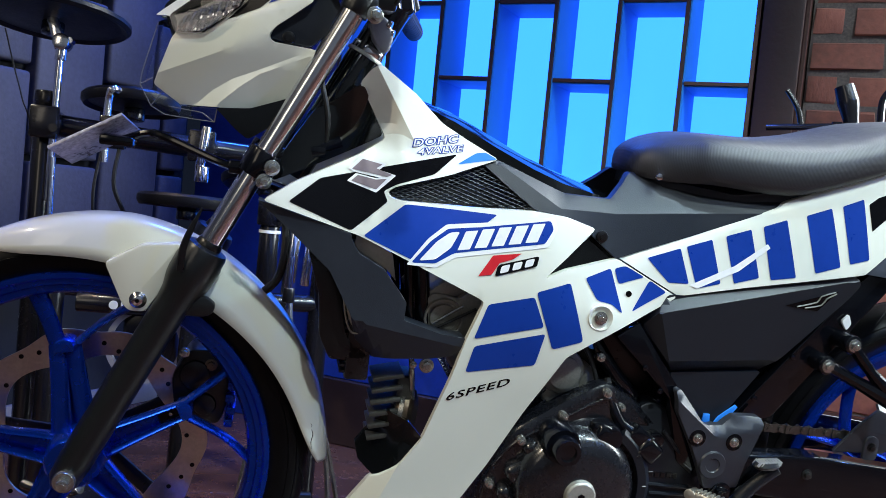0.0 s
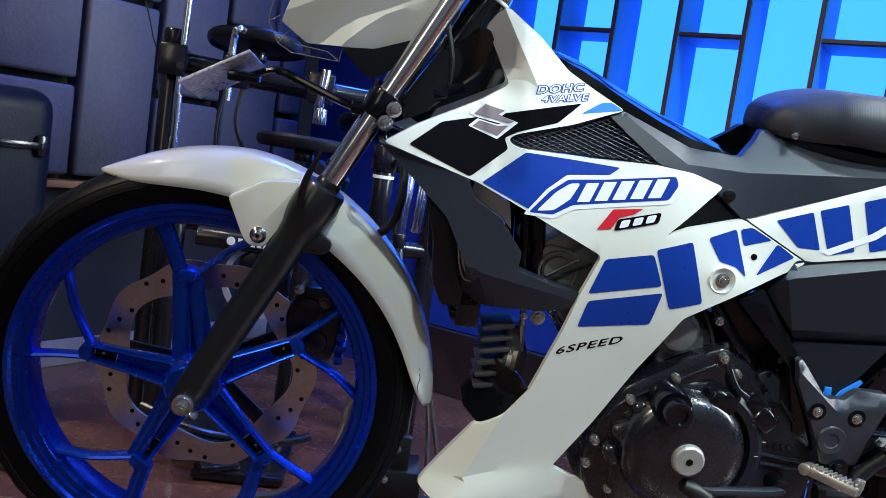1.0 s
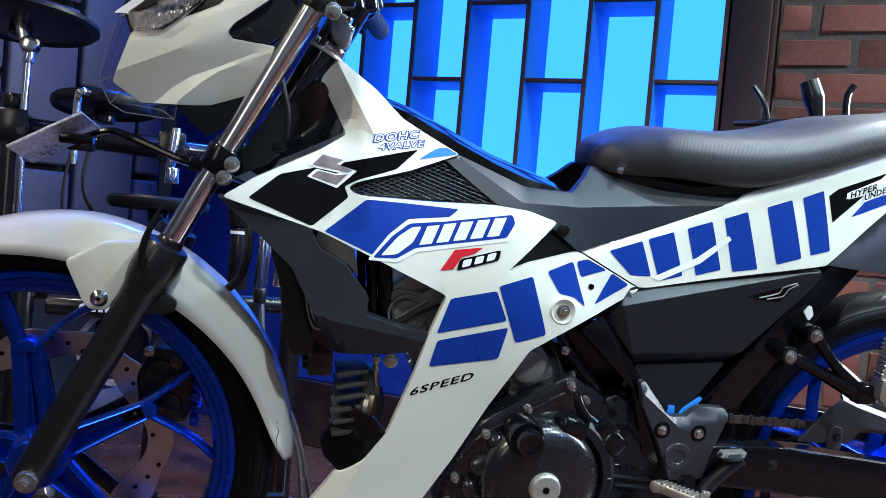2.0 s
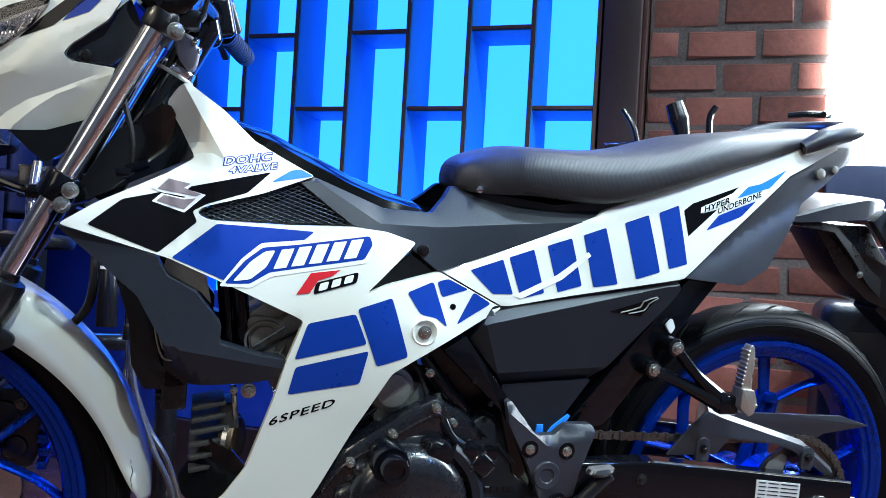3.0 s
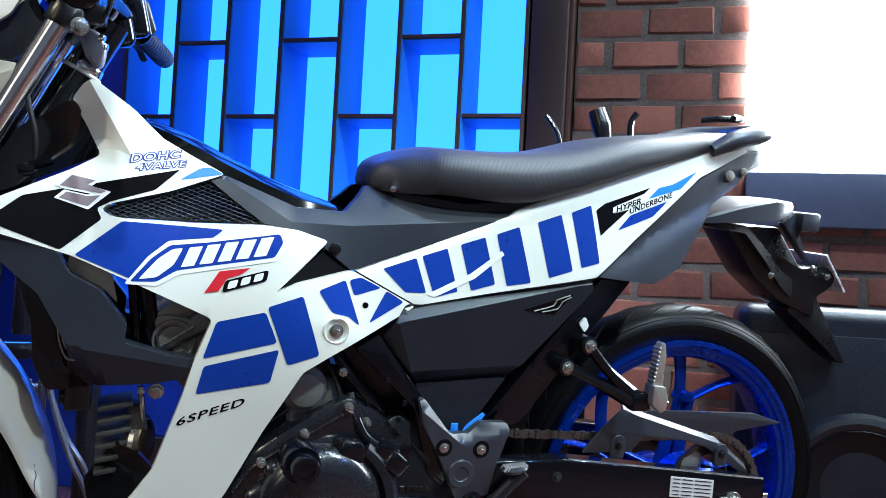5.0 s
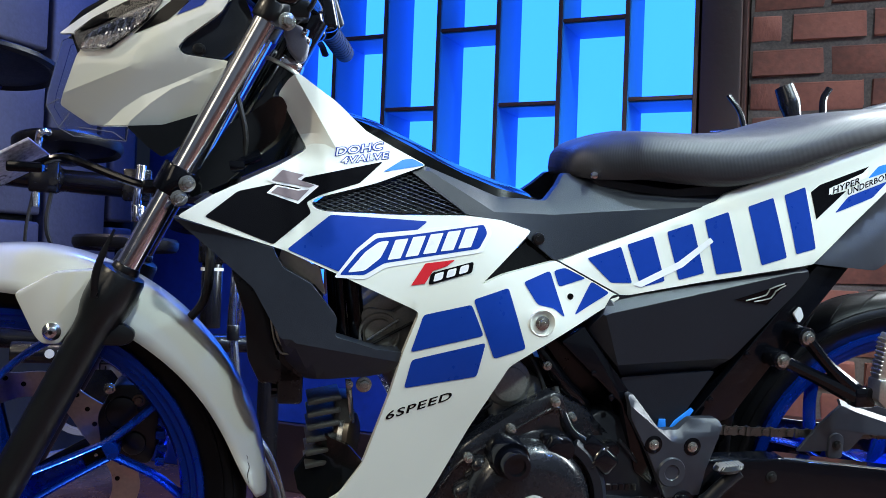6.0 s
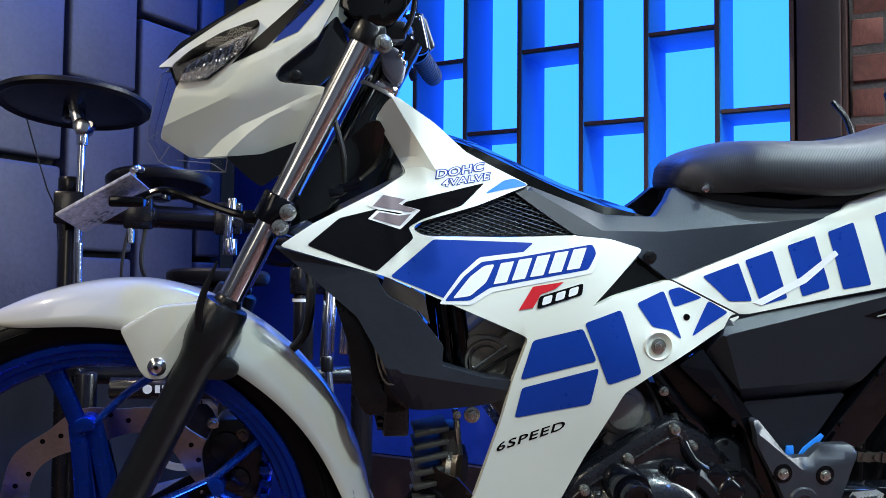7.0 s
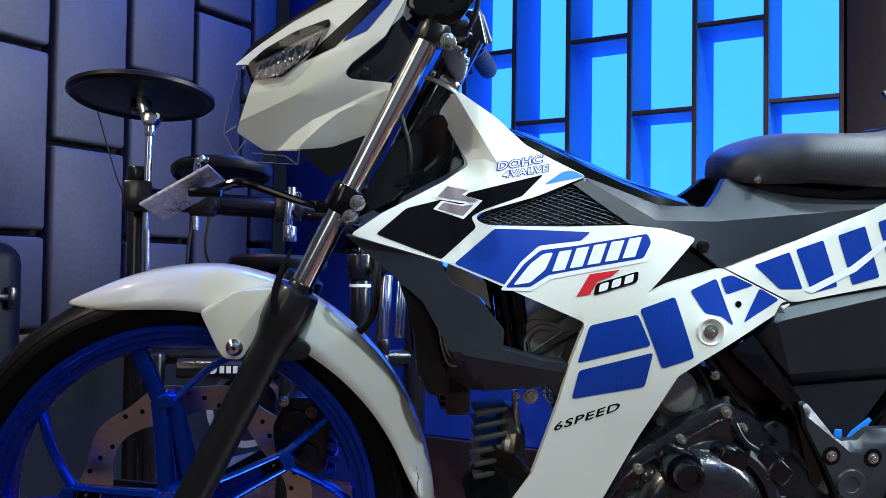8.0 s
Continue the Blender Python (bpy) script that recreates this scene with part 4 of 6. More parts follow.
part("mudguard_leg", plate(rounded([(0.028, 0.545), (0.05, 0.497), (0.058, 0.488), (0.078, 0.488), (0.112, 0.545), (0.116, 0.575), (0.07, 0.57)], 0.006), -0.066, -0.045, 0.006), WHITE, guard)
bolt = part("mudguard_bolt", lathe([(0.0, -0.0722), (0.004, -0.0718), (0.0075, -0.0700), (0.0092, -0.0675), (0.0102, -0.0668), (0.0102, -0.0640), (0.0, -0.0640)], (0.069, 0, 0.503), 28, closed=False), CHROME, guard, "domed stainless mudguard bolt")
part("bolt_socket", cyl((0.069, -0.0726, 0.503), (0.069, -0.0715, 0.503), 0.0026, seg=6), BLACK_INK, bolt)

# number plate carrier ahead of the fork
part("plate_arm", join(pipe([(0.185, -0.05, 0.668), (0.15, -0.045, 0.674), (0.085, -0.02, 0.694), (0.06, -0.005, 0.697), (0.03, 0.0, 0.685)], 0.005, 10, 6), box((0.175, -0.05, 0.671), (0.03, 0.018, 0.016), 0.003),
                       box((0.025, 0.0, 0.684), (0.04, 0.03, 0.012), 0.003)), FRAME, bike, "black plate carrier arm")
part("front_plate", moved(box((0, 0, 0), (0.096, 0.072, 0.004), 0.001), pose(-0.004, 0.018, 0.681, -22, -31, 0)), SMOKE, bike, "scuffed blank acrylic plate")

# headlight cowl
def below(x, z, p, q):
    """How far (x, z) lies below the line from p to q."""
    return (p[1] + (q[1] - p[1]) * (x - p[0]) / (q[0] - p[0])) - z


FOLD_X = [0.115, 0.134, 0.156, 0.184, 0.224, 0.25]
FOLD_Z = [0.739, 0.758, 0.774, 0.787, 0.807, 0.820]


def cowl_skin(x, z):
    y = -(0.030 + 0.20 * (x - 0.055)) - 0.10 * min(0.05, max(0.0, 0.86 - z))
    y += 0.38 * max(0.0, below(x, z, (0.062, 0.766), (0.156, 0.811)))
    if x > 0.112:
        d = float(np.interp(x, FOLD_X, FOLD_Z)) - z
        wide = float(np.interp(x, (0.115, 0.143, 0.187, 0.25), (0.03, 0.021, 0.006, 0.004)))
        y -= 0.55 * min(wide, max(0.0, d))
    y += 0.22 * max(0.0, -below(x, z, (0.08, 0.815), (0.24, 0.872)))
    return y


COWL_FOLDS = [[(0.067, 0.7684), (0.156, 0.811)], [(0.117, 0.7405), (0.134, 0.758), (0.156, 0.774), (0.184, 0.787), (0.224, 0.807), (0.244, 0.816)], [(0.143, 0.744), (0.165, 0.7655), (0.187, 0.783), (0.243, 0.8105)], [(0.175, 0.849), (0.22, 0.865)]]
cowl_line = [(0.062, 0.836), (0.09, 0.86), (0.13, 0.888), (0.17, 0.917), (0.215, 0.947), (0.285, 0.955), (0.262, 0.913), (0.241, 0.872), (0.202, 0.840),
             (0.194, 0.829), (0.200, 0.822), (0.249, 0.819), (0.253, 0.815), (0.225, 0.760), (0.182, 0.741), (0.098, 0.736), (0.066, 0.757), (0.0845, 0.8145), (0.0885, 0.8185), (0.0795, 0.8375)]
cowl = part("headlight_cowl", sheet(rounded(cowl_line, 0.004), cowl_skin, 0.012, 0.010, 0.0022, COWL_FOLDS), WHITE, bike, "pearl white headlight cowl with decal stripes", angle=22, mirror=True)
part("cowl_nose", sheet(rounded([(0.07, 0.848), (0.085, 0.866), (0.17, 0.925), (0.22, 0.955), (0.21, 0.90), (0.13, 0.83), (0.125, 0.76), (0.10, 0.765)], 0.005), lambda x, z: -0.018, 0.036, 0.03), BLACK, bike, "black cowl centre strip")
part("visor_stripe", sheet(rounded([(0.088, 0.864), (0.135, 0.894), (0.175, 0.922), (0.215, 0.951), (0.24, 0.953), (0.185, 0.918), (0.155, 0.903)], 0.002), lifted(cowl_skin, 0.0007), 0, 0.008), BLACK_INK, cowl, "black decal stripe")
part("cowl_stripe", sheet([(0.146, 0.841), (0.182, 0.859), (0.234, 0.910), (0.252, 0.930), (0.234, 0.930), (0.215, 0.910), (0.167, 0.865)], lifted(cowl_skin, 0.0007), 0, 0.008), BLACK_INK, cowl, "black decal stripe")
part("cowl_stripe", sheet([(0.191, 0.865), (0.219, 0.878), (0.245, 0.910), (0.260, 0.930), (0.239, 0.930), (0.224, 0.910)], lifted(cowl_skin, 0.0007), 0, 0.008), BLUE_INK, cowl, "blue decal stripe")
lens_line = rounded([(0.079, 0.838), (0.101, 0.857), (0.135, 0.877), (0.175, 0.892), (0.177, 0.884), (0.161, 0.858), (0.136, 0.835), (0.121, 0.822), (0.099, 0.819), (0.087, 0.819)], 0.004)
lamp = part("headlight_reflector", sheet(lens_line, lifted(cowl_skin, 0.0007), 0, 0.006), REFLECTOR, cowl, "faceted chrome headlight reflector")


def pleats(x, z):
    """A reflector bowl of narrow slanted pleats."""
    u = (x - 0.38 * (z - 0.85)) / 0.0075
    row = (z - 0.5 * x) / 0.017
    return cowl_skin(x, z) - 0.0012 - 0.0028 * abs(2 * (u - math.floor(u)) - 1) - 0.0016 * abs(2 * (row - math.floor(row)) - 1)


part("reflector_facet", sheet(rounded([(0.088, 0.8215), (0.094, 0.836), (0.110, 0.847), (0.140, 0.862), (0.166, 0.876), (0.158, 0.858), (0.135, 0.837), (0.120, 0.8245), (0.100, 0.8215)], 0.002), pleats, 0, 0.0018), FLUTE, lamp, "small chrome reflector flutes", angle=8)
# dark shading in the upper lens, drawn as a black strip
part("painted_lens_shade", sheet(rounded([(0.080, 0.838), (0.101, 0.857), (0.135, 0.877), (0.175, 0.892), (0.173, 0.884), (0.135, 0.866), (0.101, 0.847)], 0.002), lifted(cowl_skin, 0.0035), 0, 0.01), BLACK_INK, lamp, "black strip painted as shade along the reflector top")
part("headlight_lens", sheet(lens_line, lambda x, z: cowl_skin(x, z) - 0.006 - 0.02 * max(0, 0.11 - x), 0.004, 0.01, 0.001), LENS, cowl, "clear headlight lens")
SHIELD = [(0.080, 0.836), (0.0665, 0.829), (0.0515, 0.769), (0.0500, 0.755), (0.0640, 0.7310), (0.0810, 0.7225), (0.1390, 0.7205), (0.1410, 0.7365)]


def shield_skin(x, z):
    return -0.024 - 0.15 * (x - 0.05)


part("clear_shield", sheet([*SHIELD, (0.1, 0.735), (0.066, 0.757), (0.0845, 0.8145)], shield_skin, 0.003, 0.012), LENS, bike, "clear plastic headlight shield", mirror=True)
edges = list(zip(SHIELD[1:], SHIELD[2:])) + [(SHIELD[4], (0.0755, 0.7480)), (SHIELD[3], (0.0640, 0.7640)), (SHIELD[6], (0.1240, 0.7300)), ((0.1240, 0.7300), (0.0840, 0.7330))]
part("shield_rim", join(*[pipe([(x, shield_skin(x, z) - 0.0004, z) for x, z in edge], 0.00065, 6) for edge in edges]), RIM, bike, "clear plastic shield edge")
part("cowl_underside", sheet(rounded([(0.14, 0.738), (0.18, 0.742), (0.226, 0.76), (0.222, 0.735), (0.18, 0.705), (0.165, 0.715)], 0.004), lambda x, z: -0.05, 0.1, 0.03), GLOSS, bike, "black lower cowl bracket")
inner = part("cowl_inset", sheet(rounded([(0.262, 0.90), (0.235, 0.872), (0.20, 0.840), (0.195, 0.826), (0.243, 0.821), (0.258, 0.835), (0.275, 0.87)], 0.005), lambda x, z: -0.05 - 0.05 * (x - 0.2), 0.02, 0.02, 0.002), GREY, bike, "dark grey cowl inset", mirror=True)
part("inset_screw", join(cyl((0.217, -0.051, 0.829), (0.217, -0.056, 0.829), 0.0075, bevel=0.001), cyl((0.217, -0.055, 0.829), (0.217, -0.0575, 0.829), 0.004, seg=6)), BLACK, inner)

# white side cowl
side_line = [(0.204, 0.644), (0.239, 0.668), (0.313, 0.706), (0.343, 0.725), (0.325, 0.758), (0.307, 0.787), (0.319, 0.806), (0.329, 0.813), (0.375, 0.783), (0.411, 0.751),
             (0.445, 0.734), (0.485, 0.715), (0.465, 0.707), (0.423, 0.690), (0.364, 0.673), (0.351, 0.668), (0.349, 0.662), (0.357, 0.657), (0.37, 0.655), (0.455, 0.655), (0.532, 0.659), (0.573, 0.656), (0.612, 0.645),
             (0.548, 0.580), (0.576, 0.593), (0.643, 0.611), (0.727, 0.570), (0.674, 0.537), (0.617, 0.504), (0.588, 0.485), (0.575, 0.462), (0.547, 0.412), (0.509, 0.334), (0.469, 0.264),
             (0.56, 0.232), (0.422, 0.212), (0.325, 0.194), (0.306, 0.202), (0.343, 0.264), (0.366, 0.302), (0.376, 0.306), (0.397, 0.326),
             (0.422, 0.364), (0.449, 0.452), (0.460, 0.497), (0.477, 0.545), (0.470, 0.549), (0.32, 0.611)]
cowling = part("side_cowl", sheet(rounded(side_line, 0.005, 2), side_skin, 0.010, 0.012, 0.0022, [[(0.409, 0.358), (0.35914, 0.23341), (0.462, 0.27044)], [(0.325, 0.81039), (0.384, 0.71523)], [(0.3245, 0.22094), (0.35914, 0.23341)]]), WHITE, bike, "pearl white side cowl with blue and black decals", angle=16)
far_line = [p for p in side_line if p[1] > 0.41]
part("side_cowl", moved(sheet(rounded(far_line, 0.005, 2), side_skin, 0.010, 0.02, 0.0022), Matrix.Diagonal((1, -1, 1, 1))), WHITE, bike, "pearl white side cowl on the far side")

decal("side_decal", [(0.233, 0.645), (0.267, 0.674), (0.432, 0.716), (0.405, 0.690), (0.359, 0.674), (0.343, 0.665), (0.349, 0.653), (0.308, 0.617)], BLACK_INK, side_skin, parent=cowling, label="gloss black decal panel")
decal("side_decal", [(0.323, 0.612), (0.371, 0.652), (0.485, 0.650), (0.460, 0.629), (0.389, 0.586)], BLUE_INK, side_skin, parent=cowling, label="blue decal panel")
decal("side_decal", [(0.432, 0.704), (0.456, 0.720), (0.468, 0.722), (0.483, 0.715)], SKY_INK, side_skin, parent=cowling, label="light blue decal wedge")
# emblem: two slanted silver bars on a white backing
for pts in ([(0.298, 0.6875), (0.3135, 0.7035), (0.345, 0.6965), (0.336, 0.689), (0.357, 0.684), (0.352, 0.680), (0.345, 0.679), (0.308, 0.684)], [(0.298, 0.6735), (0.308, 0.683), (0.332, 0.679), (0.347, 0.683), (0.357, 0.684), (0.334, 0.6625)]):
    decal("emblem_backing", pts, WHITE_INK, side_skin, 0.0009, r=0.001, parent=cowling)
for pts in ([(0.303, 0.6875), (0.315, 0.7), (0.3395, 0.6955), (0.332, 0.6905), (0.352, 0.6845), (0.346, 0.6815)], [(0.303, 0.674), (0.3105, 0.681), (0.333, 0.6775), (0.346, 0.6795), (0.3335, 0.666)]):
    decal("emblem_bar", pts, SILVER_INK, side_skin, 0.0013, r=0.001, parent=cowling, label="silver emblem bar")
# model name as plain slanted strokes: white on a blue outline, red wedge and white bars below
decal("name_border", [(0.377, 0.582), (0.401, 0.614), (0.423, 0.633), (0.468, 0.639), (0.556, 0.655), (0.561, 0.640), (0.549, 0.618), (0.436, 0.595), (0.413, 0.581)], WHITE_INK, side_skin, 0.0007, parent=cowling, label="white border of the name decal")
decal("name_outline", [(0.383, 0.585), (0.405, 0.612), (0.425, 0.628), (0.468, 0.634), (0.551, 0.650), (0.555, 0.640), (0.545, 0.622), (0.434, 0.600), (0.412, 0.586)], BLUE_INK, side_skin, 0.0009, parent=cowling, label="blue outlined name decal")
decal("name_fill", [(0.392, 0.588), (0.412, 0.612), (0.428, 0.624), (0.44, 0.626), (0.43, 0.606), (0.412, 0.591)], WHITE_INK, side_skin, 0.0013, parent=cowling)
for k in range(5):
    x0 = 0.446 + 0.0205 * k
    z0 = 0.6035 + 0.0042 * k
    decal("name_stroke", [(x0 - 0.008, z0 + 0.0005), (x0 + 0.007, z0 + 0.003), (x0 + 0.016, z0 + 0.026), (x0 + 0.001, z0 + 0.0235)], WHITE_INK, side_skin, 0.0013, r=0.001, parent=cowling, label="white slanted name stroke")
decal("red_wedge", [(0.466, 0.576), (0.482, 0.602), (0.517, 0.608), (0.507, 0.600), (0.491, 0.594), (0.482, 0.579)], RED_INK, side_skin, 0.0009, r=0.001, parent=cowling, label="red wedge decal")
decal("number_outline", [(0.489, 0.5915), (0.539, 0.607), (0.537, 0.594), (0.486, 0.5775)], BLACK_INK, side_skin, 0.0011, parent=cowling, label="black outlined number decal")
for k in range(3):
    x0, z0 = 0.4915 + 0.0148 * k, 0.5815 + 0.0049 * k
    decal("number_stroke", [(x0, z0), (x0 + 0.0105, z0 + 0.0034), (x0 + 0.0125, z0 + 0.0125), (x0 + 0.002, z0 + 0.0092)], WHITE_INK, side_skin, 0.0015, r=0.002, parent=cowling)
part("lettering", lettering("DOHC", 0.0125, side_skin, (0.3745, 0.7195), 11, 0.35, 0.0006, 1.05, 1.50, 0.075), BLUE_INK, cowling, "blue outline of the lettering DOHC")
part("lettering", lettering("DOHC", 0.0125, side_skin, (0.3745, 0.7195), 11, 0.35, 0.0009, 1.05, 1.50, 0.005), WHITE_INK, cowling, "white lettering DOHC")
part("lettering", lettering("4VALVE", 0.0105, side_skin, (0.382, 0.7105), 10, 0.35, 0.0006, 1.05, 1.55, 0.075), BLUE_INK, cowling, "blue outline of the lettering 4VALVE")
part("lettering", lettering("4VALVE", 0.0105, side_skin, (0.382, 0.7105), 10, 0.35, 0.0009, 1.05, 1.55, 0.005), WHITE_INK, cowling, "white lettering 4VALVE")
part("lettering", lettering("6SPEED", 0.0125, side_skin, (0.4440, 0.4165), 19.5, 0.6, 0.0006, 1.12, 1.86, 0.02), BLACK_INK, cowling, "black lettering 6SPEED")
# the flank mark as plain slanted blue blocks
for pts in ([(0.469, 0.499), (0.482, 0.543), (0.538, 0.557), (0.554, 0.521)], [(0.464, 0.456), (0.471, 0.490), (0.557, 0.513), (0.549, 0.472)],
            [(0.540, 0.563), (0.582, 0.578), (0.606, 0.507), (0.568, 0.494)], [(0.601, 0.585), (0.635, 0.599), (0.655, 0.544), (0.640, 0.555), (0.619, 0.559)],
            [(0.640, 0.599), (0.655, 0.603), (0.682, 0.591), (0.647, 0.580)], [(0.689, 0.588), (0.712, 0.575), (0.667, 0.547)]):
    decal("flank_shape", pts, BLUE_INK, side_skin, 0.0006, r=0.0035, parent=cowling, label="large blue flank decal shape")
part("cowl_screw", join(lathe([(0.0, 0.001), (0.010, 0.001), (0.0155, -0.003), (0.0165, -0.0025), (0.0165, 0.004), (0.0, 0.004)], (0.625, side_skin(0.625, 0.538), 0.538), 28)), WHITE, cowling, "white recessed screw cup")
part("screw_head", hexbolt((0.625, side_skin(0.625, 0.538) - 0.001, 0.538), (0, -1, 0), 0.0075, 0.005), STEEL, cowling)
part("cowl_hole", cyl((0.662, side_skin(0.662, 0.569) - 0.0016, 0.569), (0.662, side_skin(0.662, 0.569) + 0.002, 0.569), 0.0038, seg=16), BLACK_INK, cowling)
part("tip_screw", join(cyl((0.621, -0.098, 0.636), (0.621, -0.104, 0.636), 0.0075, bevel=0.0015), cyl((0.621, -0.103, 0.636), (0.621, -0.106, 0.636), 0.004, seg=6)), BLACK, bike)

# grille: frame sheet and crossing bars
GR = [(0.352, 0.6615), (0.364, 0.671), (0.468, 0.709), (0.537, 0.660), (0.365, 0.656)]
grille_back = part("grille_backing", sheet(GR, lambda x, z: SKIN(x, z) + 0.024, 0, 0.02), GAP, bike)
bars = []


def clip(a, b, poly):
    """The part of the segment a-b that lies in a convex polygon, or None."""
    t0, t1 = 0.0, 1.0
    n = len(poly)
    area = sum(poly[i][0] * poly[(i + 1) % n][1] - poly[(i + 1) % n][0] * poly[i][1] for i in range(n))
    for i in range(n):
        (x0, z0), (x1, z1) = poly[i], poly[(i + 1) % n]
        nx, nz = (-(z1 - z0), x1 - x0) if area > 0 else (z1 - z0, -(x1 - x0))
        fa = (a[0] - x0) * nx + (a[1] - z0) * nz
        fb = (b[0] - x0) * nx + (b[1] - z0) * nz
        if fa < 0 and fb < 0:
            return None
        if fa < 0:
            t0 = max(t0, fa / (fa - fb))
        elif fb < 0:
            t1 = min(t1, fa / (fa - fb))
    if t0 >= t1:
        return None
    return tuple(tuple(a[k] + (b[k] - a[k]) * t for k in (0, 1)) for t in (t0, t1))


for slope in (0.44, -0.30):
    for k in range(-40, 60):
        c = 0.6565 + k * 0.0047
        seg = clip((0.34, c + slope * (0.34 - 0.44)), (0.55, c + slope * (0.55 - 0.44)), GR)
        if seg:
            (xa, za), (xb, zb) = seg
            bars.append(pipe([(xa, SKIN(xa, za) + 0.008, za), (xb, SKIN(xb, zb) + 0.008, zb)], 0.0008, 4, 1))
tagged(part("grille_mesh", join(*bars), GREY, grille_back, "black diamond mesh grille"), kind="stuff")

# charcoal middle cover under the seat nose and gloss black spine
def mid_skin(x, z):
    y = SKIN(x, z) + 0.004
    if x < 0.565:
        y += 0.75 * max(0.0, -below(x, z, (0.484, 0.712), (0.565, 0.665)))
    else:
        y += 0.75 * max(0.0, z - (0.665 + 0.105 * max(0.0, x - 0.642)))
    return min(y, -0.03)


part("middle_cover", sheet(rounded([(0.463, 0.709), (0.486, 0.714), (0.575, 0.682), (0.635, 0.681), (0.655, 0.70), (0.668, 0.716), (0.76, 0.722), (0.862, 0.708), (0.862, 0.696), (0.737, 0.645), (0.643, 0.610), (0.605, 0.638), (0.573, 0.655), (0.532, 0.660)], 0.004), mid_skin, 0.014, 0.012, 0.002, [[(0.49, 0.7085), (0.565, 0.665), (0.642, 0.665), (0.75, 0.6763), (0.85, 0.6868)]]), GREY, bike, "charcoal plastic middle cover", angle=12, mirror=True)
rings = []
for x, zt, zl, w in ((0.392, 0.772, 0.762, 0.03), (0.43, 0.762, 0.742, 0.045), (0.486, 0.738, 0.713, 0.055), (0.536, 0.716, 0.693, 0.058), (0.577, 0.702, 0.679, 0.06), (0.625, 0.688, 0.676, 0.056), (0.66, 0.678, 0.672, 0.03)):
    rings.append([Vector((x, y, z)) for y, z in ((-w, zl), (-w * 0.9, zl + (zt - zl) * 0.6), (-w * 0.5, zt), (0, zt + 0.003), (w * 0.5, zt), (w * 0.9, zl + (zt - zl) * 0.6), (w, zl), (0, zl - 0.01))])
part("spine_cover", loft(rings), GLOSS, bike, "gloss black spine cover")
part("cowl_infill", sheet(rounded([(0.618, 0.640), (0.545, 0.577), (0.65, 0.612)], 0.003), lambda x, z: SKIN(x, z) + 0.012, 0.004, 0.02), GLOSS, bike, "gloss black infill panel", mirror=True)

# seat
rings = []
SEATX = [(0.671, 0.733, 0.722, 0.030), (0.678, 0.748, 0.714, 0.048), (0.70, 0.761, 0.711, 0.066), (0.735, 0.772, 0.712, 0.084), (0.766, 0.776, 0.714, 0.098), (0.862, 0.779, 0.712, 0.112), (0.944, 0.791, 0.735, 0.115), (1.03, 0.8165, 0.766, 0.110), (1.11, 0.8295, 0.792, 0.10), (1.19, 0.8415, 0.817, 0.085), (1.215, 0.8445, 0.827, 0.07)]
for x, zt, zb, w in SEATX:
    h = zt - zb
    prof = [(-w * 0.93, zb), (-w, zb + h * 0.18), (-w * 0.985, zb + h * 0.55), (-w * 0.9, zb + h * 0.82), (-w * 0.7, zt - h * 0.04), (-w * 0.35, zt), (0, zt + 0.001), (w * 0.35, zt), (w * 0.7, zt - h * 0.04), (w * 0.9, zb + h * 0.82), (w * 0.985, zb + h * 0.55), (w, zb + h * 0.18), (w * 0.93, zb)]
    rings.append([Vector((x, y, z)) for y, z in prof])
fine = []
for i in range(len(rings[0])):
    fine.append(catmull([r[i] for r in rings], 4))
seat = part("seat", loft([[fine[i][j] for i in range(len(fine))] for j in range(len(fine[0]))]), SEAT, bike, "ribbed black vinyl seat", angle=60)
part("seat_base", loft([[Vector((x, y, z)) for y, z in ((-w, zb - 0.012), (-w, zb + 0.004), (w, zb + 0.004), (w, zb - 0.012))] for x, zb, w in ((0.68, 0.712, 0.035), (0.71, 0.708, 0.06), (0.80, 0.70, 0.082), (0.9, 0.716, 0.09))]), GREY, bike, "charcoal plastic seat base")
part("seat_bolt", join(cyl((0.697, -0.066, 0.716), (0.697, -0.0745, 0.716), 0.0045, bevel=0.001)), CHROME, seat)

# white tail panel
tail_line = [(0.6462, 0.6118), (0.855, 0.694), (0.868, 0.704), (1.026, 0.768), (1.171, 0.818), (1.21, 0.826), (1.235, 0.818), (1.147, 0.771), (1.036, 0.673), (0.981, 0.621), (0.823, 0.591), (0.729, 0.5713)]


def tail_skin(x, z):
    top = 0.694 + 0.43 * (x - 0.855)
    return SKIN(x, z) + 0.5 * max(0.0, z - (top - 0.006)) + 0.001


tail = part("tail_panel", sheet(rounded(tail_line, 0.003, 2), tail_skin, 0.010, 0.012, 0.0012, [[(0.70, 0.62135), (1.0, 0.75035)]]), WHITE, bike, "pearl white tail panel with blue decals", mirror=True)
for pts in ([(0.684, 0.615), (0.727, 0.631), (0.741, 0.588), (0.714, 0.587)], [(0.735, 0.634), (0.768, 0.646), (0.783, 0.592), (0.752, 0.583)], [(0.786, 0.652), (0.819, 0.664), (0.834, 0.604), (0.801, 0.594)],
            [(0.835, 0.669), (0.866, 0.681), (0.884, 0.609), (0.850, 0.603)], [(0.892, 0.689), (0.926, 0.702), (0.944, 0.628), (0.910, 0.617)], [(0.941, 0.706), (0.970, 0.718), (0.984, 0.641), (0.957, 0.633)]):
    decal("flank_shape", pts, BLUE_INK, tail_skin, 0.0006, r=0.002, parent=tail, label="large blue flank decal shape")
